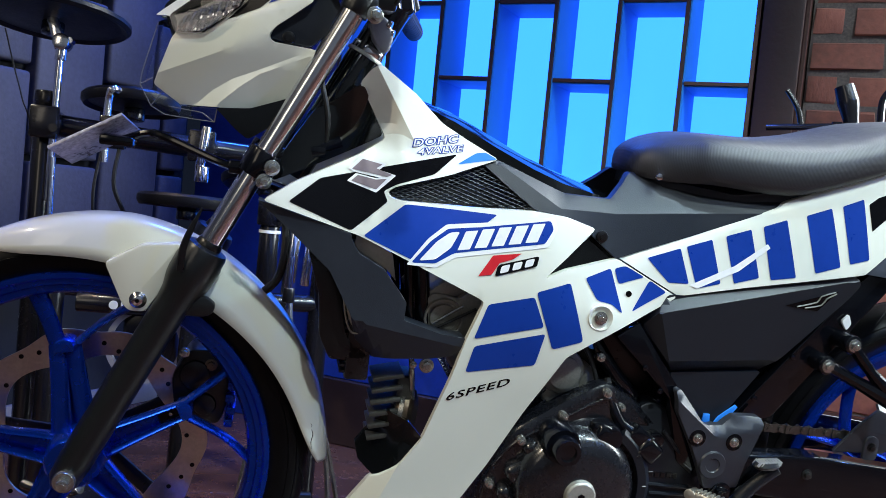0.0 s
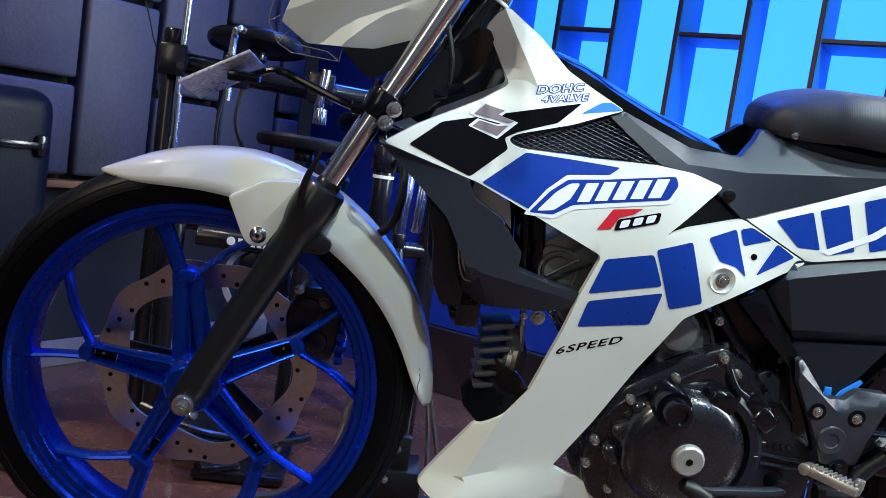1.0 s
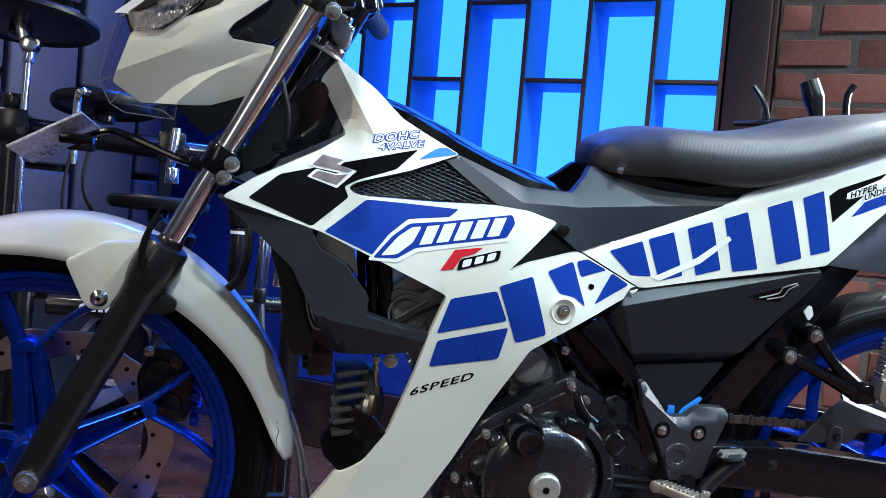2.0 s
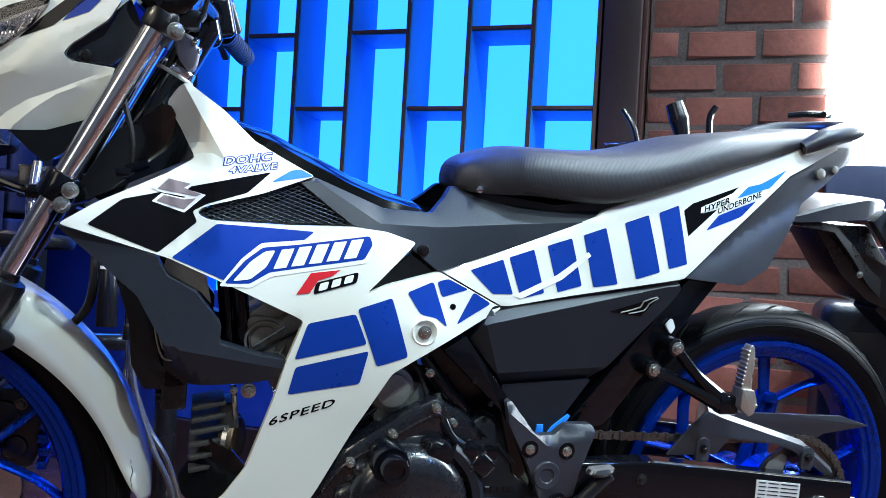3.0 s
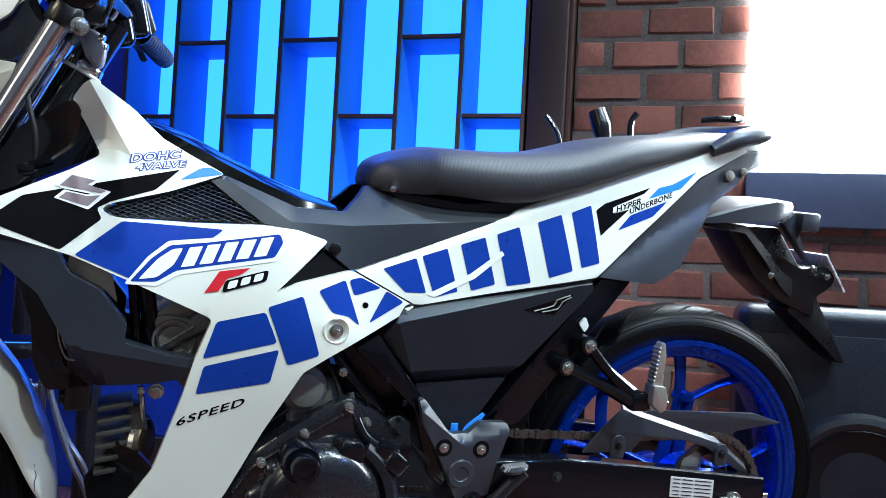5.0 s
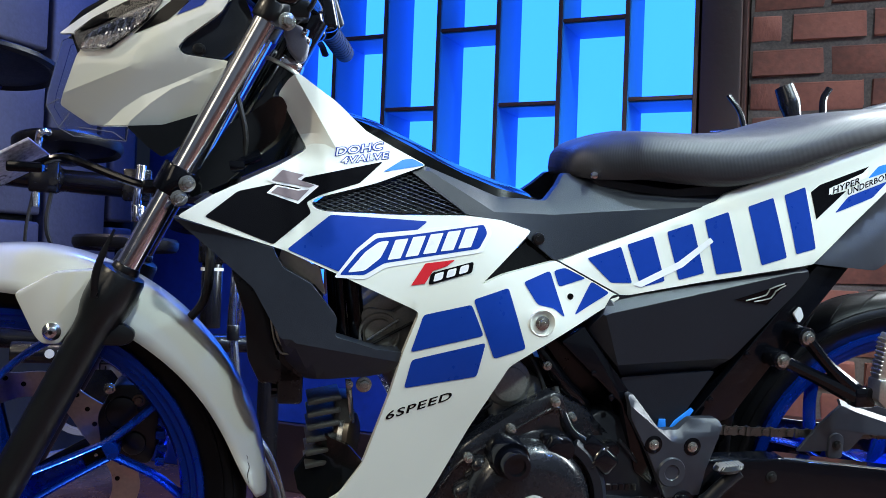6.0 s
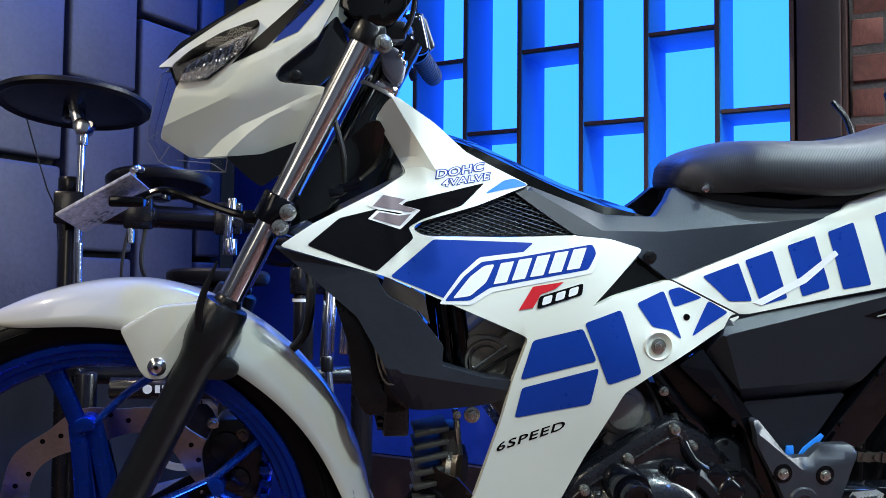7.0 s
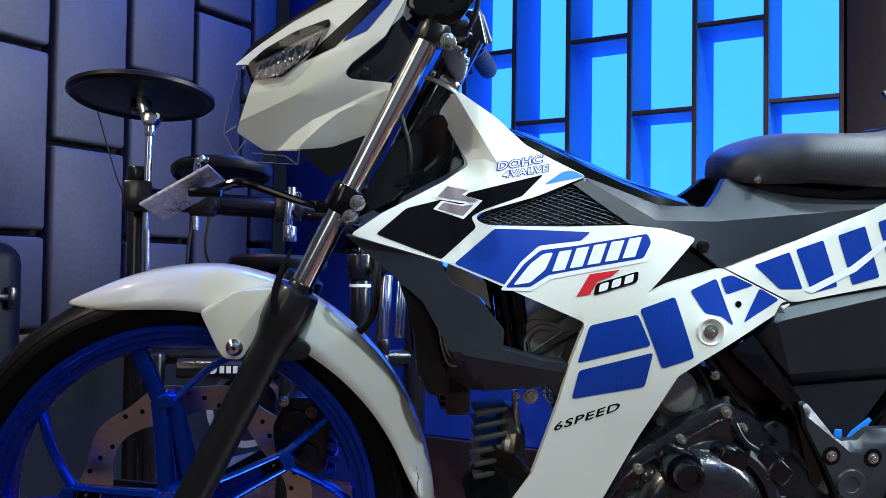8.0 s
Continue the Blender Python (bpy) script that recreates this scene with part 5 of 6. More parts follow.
decal("flank_slash", [(0.742, 0.5865), (0.800, 0.6160), (0.842, 0.6480), (0.846, 0.6430), (0.806, 0.6100), (0.752, 0.5830)], WHITE_INK, tail_skin, 0.0010, r=0.001, parent=tail, label="thin white slash across the blue shapes")
decal("tail_decal", [(0.978, 0.712), (0.991, 0.722), (1.063, 0.750), (1.048, 0.736), (1.009, 0.721), (1.006, 0.710), (1.029, 0.717), (0.996, 0.688), (0.985, 0.678)], BLACK_INK, tail_skin, r=0.001, parent=tail, label="black tail decal")
decal("tail_decal", [(1.060, 0.734), (1.077, 0.751), (1.099, 0.757), (1.142, 0.780), (1.113, 0.752), (1.106, 0.750)], SKY_INK, tail_skin, parent=tail, label="light blue tail decal")
decal("tail_decal", [(1.011, 0.687), (1.031, 0.709), (1.091, 0.733), (1.067, 0.710)], BLUE_INK, tail_skin, parent=tail, label="blue tail decal")
part("lettering_backing", sheet([(1.003, 0.710), (1.058, 0.735), (1.062, 0.745), (1.004, 0.718)], lifted(tail_skin, 0.0009), 0, 0.012), WHITE_INK, tail)
part("lettering_backing", sheet([(1.028, 0.708), (1.104, 0.741), (1.108, 0.7505), (1.03, 0.717)], lifted(tail_skin, 0.0009), 0, 0.012), WHITE_INK, tail)
part("lettering", lettering("HYPER", 0.0105, tail_skin, (1.008, 0.7115), 21.5, 0.5, 0.0013, 1.06, 1.33, 0.02), BLACK_INK, tail, "black lettering HYPER")
part("lettering", lettering("UNDERBONE", 0.0098, tail_skin, (1.029, 0.7108), 22.5, 0.5, 0.0013, 1.05, 1.24, 0.02), BLACK_INK, tail, "black lettering UNDERBONE")

# charcoal side cover below the tail
def cover_skin(x, z):
    edge = 0.549 + 0.23 * (x - 0.70)
    y = -0.124 + 0.03 * (x - 0.8) + 0.95 * max(0.0, min(z - edge, 0.012)) - 0.25 * max(0.0, z - edge - 0.012) + 0.10 * max(0.0, edge - z)
    y += 0.8 * max(0.0, 0.486 + 0.06 * (x - 0.72) - z)
    return y + 0.8 * max(0.0, 0.705 + 0.38 * (0.549 - z) - x)


cover = part("side_cover", sheet(rounded([(0.715, 0.573), (0.75, 0.573), (0.975, 0.617), (0.982, 0.606), (0.967, 0.585), (0.868, 0.475), (0.745, 0.466), (0.69, 0.528)], 0.006), cover_skin, 0.02, 0.010, 0.002, [[(0.702, 0.5495), (0.80, 0.572), (0.96, 0.6088)], [(0.72, 0.5656), (0.80, 0.584), (0.93, 0.6139)], [(0.705, 0.549), (0.7290, 0.4866)], [(0.7290, 0.4866), (0.874, 0.49524)]]), GREY, bike, "charcoal plastic side cover", angle=12, mirror=True)
part("cover_slot", sheet([(0.876, 0.572), (0.950, 0.596), (0.925, 0.567)], lifted(cover_skin, 0.0008), 0, 0.008), BLACK_INK, cover, "dark vent slot")
for pts in ([(0.893, 0.5715), (0.921, 0.5795), (0.925, 0.5875), (0.945, 0.5945)], [(0.905, 0.5705), (0.928, 0.5755), (0.934, 0.585), (0.947, 0.5925)]):
    part("slot_fin", pipe([(x, cover_skin(x, z) - 0.0015, z) for x, z in pts], 0.0010, 6, 2), DARKCAST, cover, "bare metal fin in the slot")
part("lower_cover", sheet(rounded([(0.74, 0.468), (0.868, 0.477), (0.815, 0.40), (0.775, 0.40)], 0.004), lambda x, z: -0.106, 0.02, 0.03), GREY, bike, "black lower inner cover", mirror=True)

# black air box and inner frame body between the side covers
part("air_box", plate(rounded([(0.585, 0.47), (0.64, 0.56), (0.70, 0.60), (0.95, 0.62), (1.0, 0.60), (0.87, 0.435), (0.845, 0.435), (0.80, 0.425), (0.73, 0.40), (0.66, 0.44)], 0.01), -0.055, 0.055, 0.006), BLACK, bike, "black air box")
part("inner_mudguard", plate(rounded([(0.98, 0.62), (1.02, 0.62), (0.965, 0.50), (0.93, 0.40), (0.93, 0.34), (0.90, 0.34), (0.90, 0.42)], 0.01), -0.06, 0.06, 0.004), BLACK, bike, "black inner rear mudguard")
# frame tubes
part("down_tube", join(plate(rounded([(0.655, 0.513), (0.684, 0.533), (0.757, 0.442), (0.80, 0.36), (0.79, 0.33), (0.765, 0.35), (0.74, 0.436)], 0.004), -0.115, -0.078, 0.005)), FRAME, bike, "gloss black frame spar", mirror=True)
part("rear_tube", join(plate(rounded([(1.004, 0.625), (1.052, 0.625), (0.895, 0.414), (0.83, 0.40), (0.84, 0.415)], 0.006), -0.105, -0.075, 0.008)), FRAME, bike, "gloss black rear frame tube", mirror=True)
for x, z in ((0.70, 0.475), (0.725, 0.445), (0.865, 0.44), (0.91, 0.50)):
    part("frame_stud", cyl((x, -0.115 if x < 0.8 else -0.105, z), (x, -0.118 if x < 0.8 else -0.109, z), 0.004, bevel=0.001, seg=12), FRAME, bike)
# bright patches stand in for the shelf's light showing through the gaps
for pts, y in (([(0.809, 0.402), (0.817, 0.4135), (0.838, 0.430), (0.842, 0.427), (0.832, 0.412), (0.822, 0.405)], -0.110), ([(0.793, 0.402), (0.795, 0.4155), (0.804, 0.4155), (0.806, 0.402)], -0.110),
               ([(0.590, 0.474), (0.599, 0.474), (0.598, 0.464), (0.611, 0.462), (0.612, 0.454), (0.598, 0.456), (0.589, 0.466)], -0.093), ([(0.626, 0.498), (0.632, 0.498), (0.637, 0.488), (0.630, 0.489)], -0.093)):
    part("glow_patch", plate(pts, y, y + 0.003, 0.001), GAP_GLOW, bike, "bright blue patch painted as shelf glow")

# pivot plate with its two bolts
def pivot_skin(x, z):
    d = below(x, z, (0.743, 0.440), (0.800, 0.396)) if x < 0.805 else below(x, z, (0.810, 0.396), (0.866, 0.411))
    return -0.138 + 0.65 * min(0.016, max(0.0, -d)) + 0.12 * max(0, 0.36 - z)


pivot = part("pivot_guard", sheet(rounded([(0.740, 0.452), (0.748, 0.453), (0.780, 0.414), (0.789, 0.409), (0.811, 0.408), (0.829, 0.4215), (0.864, 0.4225), (0.868, 0.415), (0.850, 0.360), (0.846, 0.325), (0.80, 0.322), (0.772, 0.378), (0.744, 0.425)], 0.003), pivot_skin, 0.012, 0.008, 0.002, [[(0.7465, 0.4373), (0.800, 0.396), (0.810, 0.396), (0.862, 0.4099)]]), GREY_LIGHT, bike, "graphite plastic pivot guard")
for x, z in ((0.7765, 0.392), (0.8285, 0.389)):
    part("guard_bolt_cup", cyl((x, -0.1385, z), (x, -0.134, z), 0.0118, bevel=0.001), BLACK_INK, pivot)
    part("guard_bolt", hexbolt((x, -0.1380, z), (0, -1, 0), 0.0058, 0.004), STEEL, pivot)
part("guard_disc", lathe([(0, -0.1395), (0.009, -0.1395), (0.010, -0.141), (0.0175, -0.141), (0.019, -0.138), (0, -0.136)], (0.803, 0, 0.357), 32), GREY_LIGHT, pivot)
part("pivot_bolt", hexbolt((0.824, -0.132, 0.318), (0, -1, 0), 0.012, 0.012), FRAME, bike)

# dark air scoop panel behind the front wheel
def scoop_skin(x, z):
    y = -0.116 + 0.45 * max(0.0, below(x, z, (0.196, 0.640), (0.33, 0.50))) + 0.55 * max(0.0, below(x, z, (0.335, 0.506), (0.455, 0.486)))
    return y


part("air_scoop", sheet(rounded([(0.198, 0.643), (0.309, 0.613), (0.310, 0.607), (0.320, 0.591), (0.352, 0.574), (0.365, 0.558), (0.383, 0.536), (0.382, 0.514), (0.430, 0.500), (0.461, 0.497), (0.460, 0.485), (0.448, 0.471), (0.422, 0.464), (0.352, 0.456), (0.329, 0.479), (0.317, 0.517), (0.288, 0.567), (0.24, 0.609)], 0.003), scoop_skin, 0.03, 0.010, 0.002,
                                [[(0.21, 0.6254), (0.318, 0.5125)], [(0.338, 0.5055), (0.452, 0.4865)]]), SCOOPGREY, bike, "charcoal plastic air scoop", angle=10, mirror=True)
part("scoop_liner", plate(rounded([(0.262, 0.585), (0.30, 0.56), (0.318, 0.48), (0.352, 0.455), (0.30, 0.45), (0.285, 0.48), (0.28, 0.53)], 0.006), -0.085, -0.06, 0.003), BLACK, bike, "black scoop liner", mirror=True)
part("scoop_fin", join(plate(rounded([(0.3104, 0.5306), (0.3172, 0.5059), (0.3262, 0.4938), (0.3325, 0.4937), (0.3245, 0.5154), (0.3167, 0.5294)], 0.003), -0.102, -0.094, 0.0015), pipe([(0.309, -0.101, 0.533), (0.314, -0.102, 0.508), (0.322, -0.102, 0.4915), (0.334, -0.101, 0.4905)], 0.0013, 8, 5)), DARKCAST, bike, "grey radiator duct fin")
part("duct_lip", sheet(rounded([(0.318, 0.610), (0.345, 0.598), (0.3640, 0.588), (0.3715, 0.5545), (0.3575, 0.5700), (0.3244, 0.5800), (0.314, 0.592)], 0.002), lambda x, z: -0.094 + 0.35 * max(0, x - 0.34), 0.004, 0.012), DUCT, bike, "pale grey duct inner face")
part("scoop_bolt", hexbolt((0.421, -0.09, 0.452), (0, -1, 0), 0.0082, 0.008), STEEL, bike)
part("scoop_bolt", hexbolt((0.404, -0.09, 0.452), (0, -1, 0), 0.004, 0.006), STEEL, bike)
part("cowl_duct", sheet(rounded([(0.351, 0.314), (0.370, 0.302), (0.398, 0.326), (0.422, 0.364), (0.406, 0.380), (0.38, 0.388), (0.346, 0.332)], 0.0015), lambda x, z: side_skin(x, z) + 0.005, 0.01, 0.02), GLOSS, bike, "gloss black duct face")

# radiator and finned rectifier
radiator = part("radiator", box((0.335, 0, 0.50), (0.03, 0.17, 0.15), 0.004), BLACK, bike, "black radiator")
for k in range(17):
    part("radiator_fin", box((0.317, 0, 0.435 + 0.008 * k), (0.006, 0.165, 0.003)), BLACK, radiator)
rect = part("rectifier", box((0.40, -0.05, 0.39), (0.02, 0.05, 0.08), 0.003), FINCAST, bike, "black finned cast rectifier")
for k in range(6):
    part("rectifier_fin", moved(box((0, 0, 0), (0.040, 0.055, 0.0055), 0.0015), pose(0.377, -0.055, 0.352 + 0.0155 * k, 0, -12, 0)), FINCAST, rect)
part("gearbox", plate(rounded([(0.70, 0.18), (0.83, 0.19), (0.835, 0.30), (0.80, 0.37), (0.74, 0.41), (0.70, 0.38)], 0.01), -0.06, 0.09, 0.006), ENGINE, bike, "black gearbox casing")
horn = part("horn", lathe([(0, -0.010), (0.020, -0.012), (0.029, -0.008), (0.031, 0.0), (0.029, 0.008), (0.02, 0.012), (0, 0.010)], (0, 0, 0), 32), HEAT, bike, "bronze-tinted metal horn disc")
horn.matrix_local = pose(0.408, -0.055, 0.378, 0, 0, 68)
part("horn_rim", lathe([(0.029, -0.003), (0.034, -0.003), (0.034, 0.003), (0.029, 0.003)], (0, 0, 0), 32), STEEL, horn)
part("horn_bracket", pipe([(0.404, -0.075, 0.455), (0.407, -0.078, 0.43), (0.412, -0.07, 0.40)], 0.0035, 8), STEEL, bike)

# engine
eng = part("crankcase", join(plate(rounded([(0.500, 0.255), (0.505, 0.33), (0.545, 0.385), (0.60, 0.42), (0.655, 0.45), (0.70, 0.43), (0.745, 0.38), (0.775, 0.33), (0.775, 0.22), (0.70, 0.18), (0.54, 0.19)], 0.015), -0.105, 0.10, 0.012),
                             plate(rounded([(0.54, 0.23), (0.535, 0.33), (0.565, 0.38), (0.63, 0.41), (0.68, 0.40), (0.71, 0.35), (0.71, 0.26), (0.66, 0.215), (0.58, 0.21)], 0.02), -0.128, -0.09, 0.008)), ENGINE, bike, "black painted engine crankcase")
part("stator_cover", lathe([(0, -0.158), (0.05, -0.157), (0.068, -0.152), (0.076, -0.143), (0.079, -0.13), (0.081, -0.12), (0, -0.12)], (0.620, 0, 0.318), 64), ENGINE, eng, "round satin black stator cover")
def case_skin(x, z):
    """The left engine cover: flat, with its rim turned in towards the front and the top."""
    return -0.122 + 0.35 * max(0.0, 0.545 - x) + 0.25 * max(0.0, z - 0.40 - 0.62 * (x - 0.58))


case_cover = part("engine_side_cover", sheet(rounded([(0.506, 0.262), (0.508, 0.315), (0.524, 0.346), (0.536, 0.384), (0.592, 0.4205), (0.648, 0.4530), (0.662, 0.4490), (0.672, 0.414), (0.694, 0.372), (0.712, 0.350), (0.722, 0.29), (0.705, 0.235), (0.56, 0.215), (0.52, 0.235)], 0.008), case_skin, 0.020, 0.012, 0.004), ENGINE, eng, "smooth black engine side cover")
part("cover_seam", pipe([(x, case_skin(x, z) - 0.0005, z) for x, z in ((0.516, 0.333), (0.540, 0.368), (0.594, 0.4015), (0.648, 0.4325), (0.660, 0.425), (0.668, 0.398))], 0.0022, 8, 5), ENGINE, case_cover)
band = []
for k in range(25):
    q = radians(-72 + 128 * k / 24)
    band.append([Vector((0.624 + r * math.cos(q), y, 0.318 + r * math.sin(q))) for r, y in ((0.079, -0.120), (0.081, -0.139), (0.091, -0.141), (0.097, -0.136), (0.098, -0.120))])
part("cover_rim", loft(band), GREY, eng, "charcoal guard band round the stator cover")
for q in (-24, 4, 32):
    part("rim_notch", moved(box((0.089, -0.1405, 0), (0.006, 0.002, 0.0022), 0.0006, 1), Matrix.Translation((0.624, 0, 0.318)) @ Matrix.Rotation(radians(-q), 4, "Y")), BLACK, eng)
for x, z, w, h in ((0.548, 0.334, 0.036, 0.026), (0.535, 0.300, 0.020, 0.030), (0.560, 0.365, 0.022, 0.020)):
    part("cover_boss", moved(box((0, 0, 0), (w, 0.026, h), 0.009, 4), pose(x, -0.124, z, 0, -32, 0)), ENGINE, case_cover)
part("cover_rib", pipe([(0.545, -0.124, 0.350), (0.560, -0.127, 0.362), (0.574, -0.129, 0.372)], 0.0030, 8, 4), ENGINE, case_cover)
part("timing_cap", join(lathe([(0, -0.1655), (0.017, -0.1655), (0.0195, -0.1635), (0.0205, -0.157), (0, -0.157)], (0.62, 0, 0.318), 36), ), CAST, eng, "brushed steel timing cap")
part("cap_socket", cyl((0.62, -0.1662, 0.318), (0.62, -0.164, 0.318), 0.0048, seg=6), BLACK_INK, eng)
part("oil_filler_cap", join(lathe([(0, -0.170), (0.010, -0.170), (0.011, -0.174), (0.016, -0.174), (0.018, -0.170), (0.0185, -0.13), (0, -0.13)], (0.592, 0, 0.378), 28), lathe([(0.015, -0.158), (0.022, -0.159), (0.024, -0.153), (0.024, -0.12), (0.015, -0.12)], (0.590, 0, 0.380), 28)), FRAME, eng, "gloss black filler cap")
part("sensor_boss", join(lathe([(0, -0.148), (0.013, -0.146), (0.016, -0.138), (0.016, -0.10), (0, -0.10)], (0.658, 0, 0.388), 24), box((0.648, -0.125, 0.395), (0.03, 0.03, 0.022), 0.005)), FRAME, eng)
part("sprocket_cover", sheet(rounded([(0.705, 0.415), (0.728, 0.425), (0.753, 0.413), (0.78, 0.38), (0.806, 0.34), (0.814, 0.30), (0.80, 0.24), (0.73, 0.21), (0.70, 0.24), (0.712, 0.30), (0.715, 0.35)], 0.010), lambda x, z: -0.112 + 0.25 * max(0, x - 0.775) + 0.3 * max(0, z - 0.37), 0.03, 0.012, 0.003), GREY, eng, "charcoal sprocket cover")
for k in range(5):
    part("raised_mark", box((0.733 + 0.0085 * k, -0.1125, 0.3295 - 0.0002 * k), (0.0065, 0.002, 0.0075), 0.0005, 1), BLACK, eng)
for (xa, za), (xb, zb) in (((0.728, 0.316), (0.79, 0.312)), ((0.735, 0.303), (0.79, 0.302)), ((0.742, 0.39), (0.775, 0.352))):
    part("cover_rib", pipe([(xa, -0.1115, za), ((xa + xb) / 2, -0.1145, (za + zb) / 2 + 0.001), (xb, -0.1100, zb)], 0.0028, 8, 4), GREY, eng)
part("cover_block", moved(box((0, 0, 0), (0.026, 0.030, 0.030), 0.009, 4), pose(0.648, -0.132, 0.391, 0, 25, 0)), FRAME, eng, "gloss black rounded block")
plug = part("wire_block", join(moved(box((0, 0, 0), (0.030, 0.022, 0.022), 0.004), pose(0.700, -0.128, 0.387, 0, 40, 0)), moved(box((0, 0, 0), (0.032, 0.024, 0.028), 0.007, 3), pose(0.714, -0.131, 0.372, 0, 40, 0))), FRAME, eng, "gloss black connector block")
part("plug_seam", moved(box((0, 0, 0), (0.003, 0.027, 0.028), 0.0008, 1), pose(0.7065, -0.1285, 0.380, 0, 40, 0)), BLACK, plug)
part("plug_ear", join(cyl((0.728, -0.105, 0.378), (0.728, -0.122, 0.378), 0.012, bevel=0.002)), FRAME, plug)
part("plug_lead", pipe([(0.655, -0.105, 0.445), (0.664, -0.118, 0.420), (0.675, -0.124, 0.402), (0.692, -0.128, 0.392)], 0.0075, 12), FRAME, eng, "gloss black sleeved lead")
part("cam_disc", lathe([(0.0, -0.084), (0.034, -0.084), (0.040, -0.080), (0.042, -0.07), (0.042, -0.05), (0.0, -0.05)], (0.62, 0, 0.425), 36), DARKCAST, eng, "dull cast round housing")
for x, y, z in ((0.650, -0.127, 0.4416), (0.5966, -0.127, 0.4079), (0.5465, -0.127, 0.3729), (0.5155, -0.118, 0.3103), (0.5114, -0.112, 0.2763), (0.5423, -0.122, 0.2494), (0.7197, -0.122, 0.376), (0.679, -0.110, 0.417), (0.645, -0.100, 0.480)):
    part("engine_bolt", join(hexbolt((x, y, z), (0, -1, 0), 0.0048, 0.0065), cyl((x, y + 0.02, z), (x, y, z), 0.0060, bevel=0.001)), STEEL, eng, "zinc engine bolt")
part("breather_pipe", pipe([(0.655, -0.105, 0.455), (0.665, -0.12, 0.41), (0.69, -0.125, 0.385), (0.70, -0.122, 0.37)], 0.005, 10), CABLE, eng)
part("coolant_hose", pipe([(0.62, -0.06, 0.53), (0.645, -0.085, 0.49), (0.672, -0.09, 0.455), (0.70, -0.085, 0.43), (0.715, -0.06, 0.41)], 0.0098, 14), FRAME, eng, "thick black coolant hose")
part("clutch_cable", pipe([(0.60, -0.07, 0.52), (0.635, -0.09, 0.475), (0.652, -0.10, 0.42), (0.66, -0.10, 0.39)], 0.003, 8), CABLE, eng)
cylm = pose(0.545, 0, 0.43, 0, -38, 0)
part("cylinder", moved(box((0, 0, 0.0), (0.13, 0.15, 0.12), 0.012), cylm), ENGINE, eng, "black finned cylinder")
for k in range(7):
    part("cylinder_fin", moved(box((0, 0, -0.04 + 0.014 * k), (0.142, 0.165, 0.006), 0.002), cylm), ENGINE, eng)
part("cylinder_head", join(moved(box((0, 0, 0.10), (0.12, 0.16, 0.085), 0.01), cylm), moved(box((0.0, 0, 0.155), (0.11, 0.15, 0.03), 0.01), cylm)), DARKCAST, eng, "raw cast cylinder head")
cam_case = part("cam_case", plate(rounded([(0.404, 0.525), (0.4223, 0.5430), (0.4524, 0.5390), (0.482, 0.5290), (0.473, 0.482), (0.4538, 0.480), (0.412, 0.492)], 0.006), -0.078, -0.05, 0.003), DARKCAST, eng, "raw cast cam case")
part("cam_ring", lathe([(0.0215, -0.078), (0.0222, -0.0825), (0.0248, -0.0830), (0.0256, -0.078)], (0.4375, 0, 0.5115), 40), DARKCAST, cam_case)
part("cam_disc", lathe([(0.0, -0.0815), (0.0170, -0.0810), (0.0185, -0.0780), (0.0, -0.0770)], (0.4375, 0, 0.5115), 36, closed=False), DARKCAST, cam_case)
for (xa, za), (xb, zb) in (((0.4227, 0.5045), (0.4600, 0.5300)), ((0.4270, 0.4985), (0.4770, 0.5270))):
    part("case_bar", pipe([(xa, -0.084, za), (xb, -0.084, zb)], 0.0020, 8), STEEL if xa < 0.425 else BLACK, cam_case)
part("frame_strut", join(cyl((0.40, -0.07, 0.60), (0.418, -0.07, 0.47), 0.010), cyl((0.385, -0.07, 0.60), (0.40, -0.07, 0.47), 0.006)), FRAME, bike, "gloss black front frame strut", mirror=True)
part("spark_sensor", join(cyl((0.555, -0.085, 0.418), (0.548, -0.09, 0.438), 0.009, bevel=0.001), cyl((0.548, -0.09, 0.438), (0.545, -0.092, 0.448), 0.006, bevel=0.001), cyl((0.565, -0.08, 0.425), (0.56, -0.085, 0.45), 0.005)), STEEL, eng)
part("starter_motor", join(cyl((0.60, -0.09, 0.455), (0.60, 0.02, 0.455), 0.03, bevel=0.004), cyl((0.60, -0.098, 0.455), (0.60, -0.09, 0.455), 0.022, bevel=0.002)), DARKCAST, eng)
lever = part("gear_lever", pipe([(0.640, -0.155, 0.278), (0.68, -0.153, 0.280), (0.745, -0.145, 0.283), (0.765, -0.13, 0.283)], 0.0075, 10, 5, 0.8), GREY, bike, "grey steel gear lever")
part("lever_rubber", pipe([(0.622, -0.158, 0.284), (0.636, -0.160, 0.279), (0.655, -0.162, 0.270)], [0.008, 0.011, 0.009], 12), CABLE, lever)
part("lever_boss", cyl((0.758, -0.10, 0.283), (0.758, -0.146, 0.283), 0.013, bevel=0.002), BLACK, lever)
PEG = pose(0.802, -0.155, 0.314, 0, 8, 40) @ Matrix.Scale(0.7, 4)
peg = part("foot_peg", moved(box((0, -0.012, 0), (0.030, 0.088, 0.018), 0.004), PEG), PEGMETAL, bike, "ribbed metal rider foot peg")
for k in range(10):
    part("peg_rib", moved(box((0, -0.05 + 0.0085 * k, 0.010), (0.026, 0.004, 0.007), 0.001), PEG), PEGMETAL, peg)
part("peg_knob", moved(cyl((0, -0.052, 0.004), (0, -0.052, 0.022), 0.008, bevel=0.002), PEG), PEGMETAL, peg)
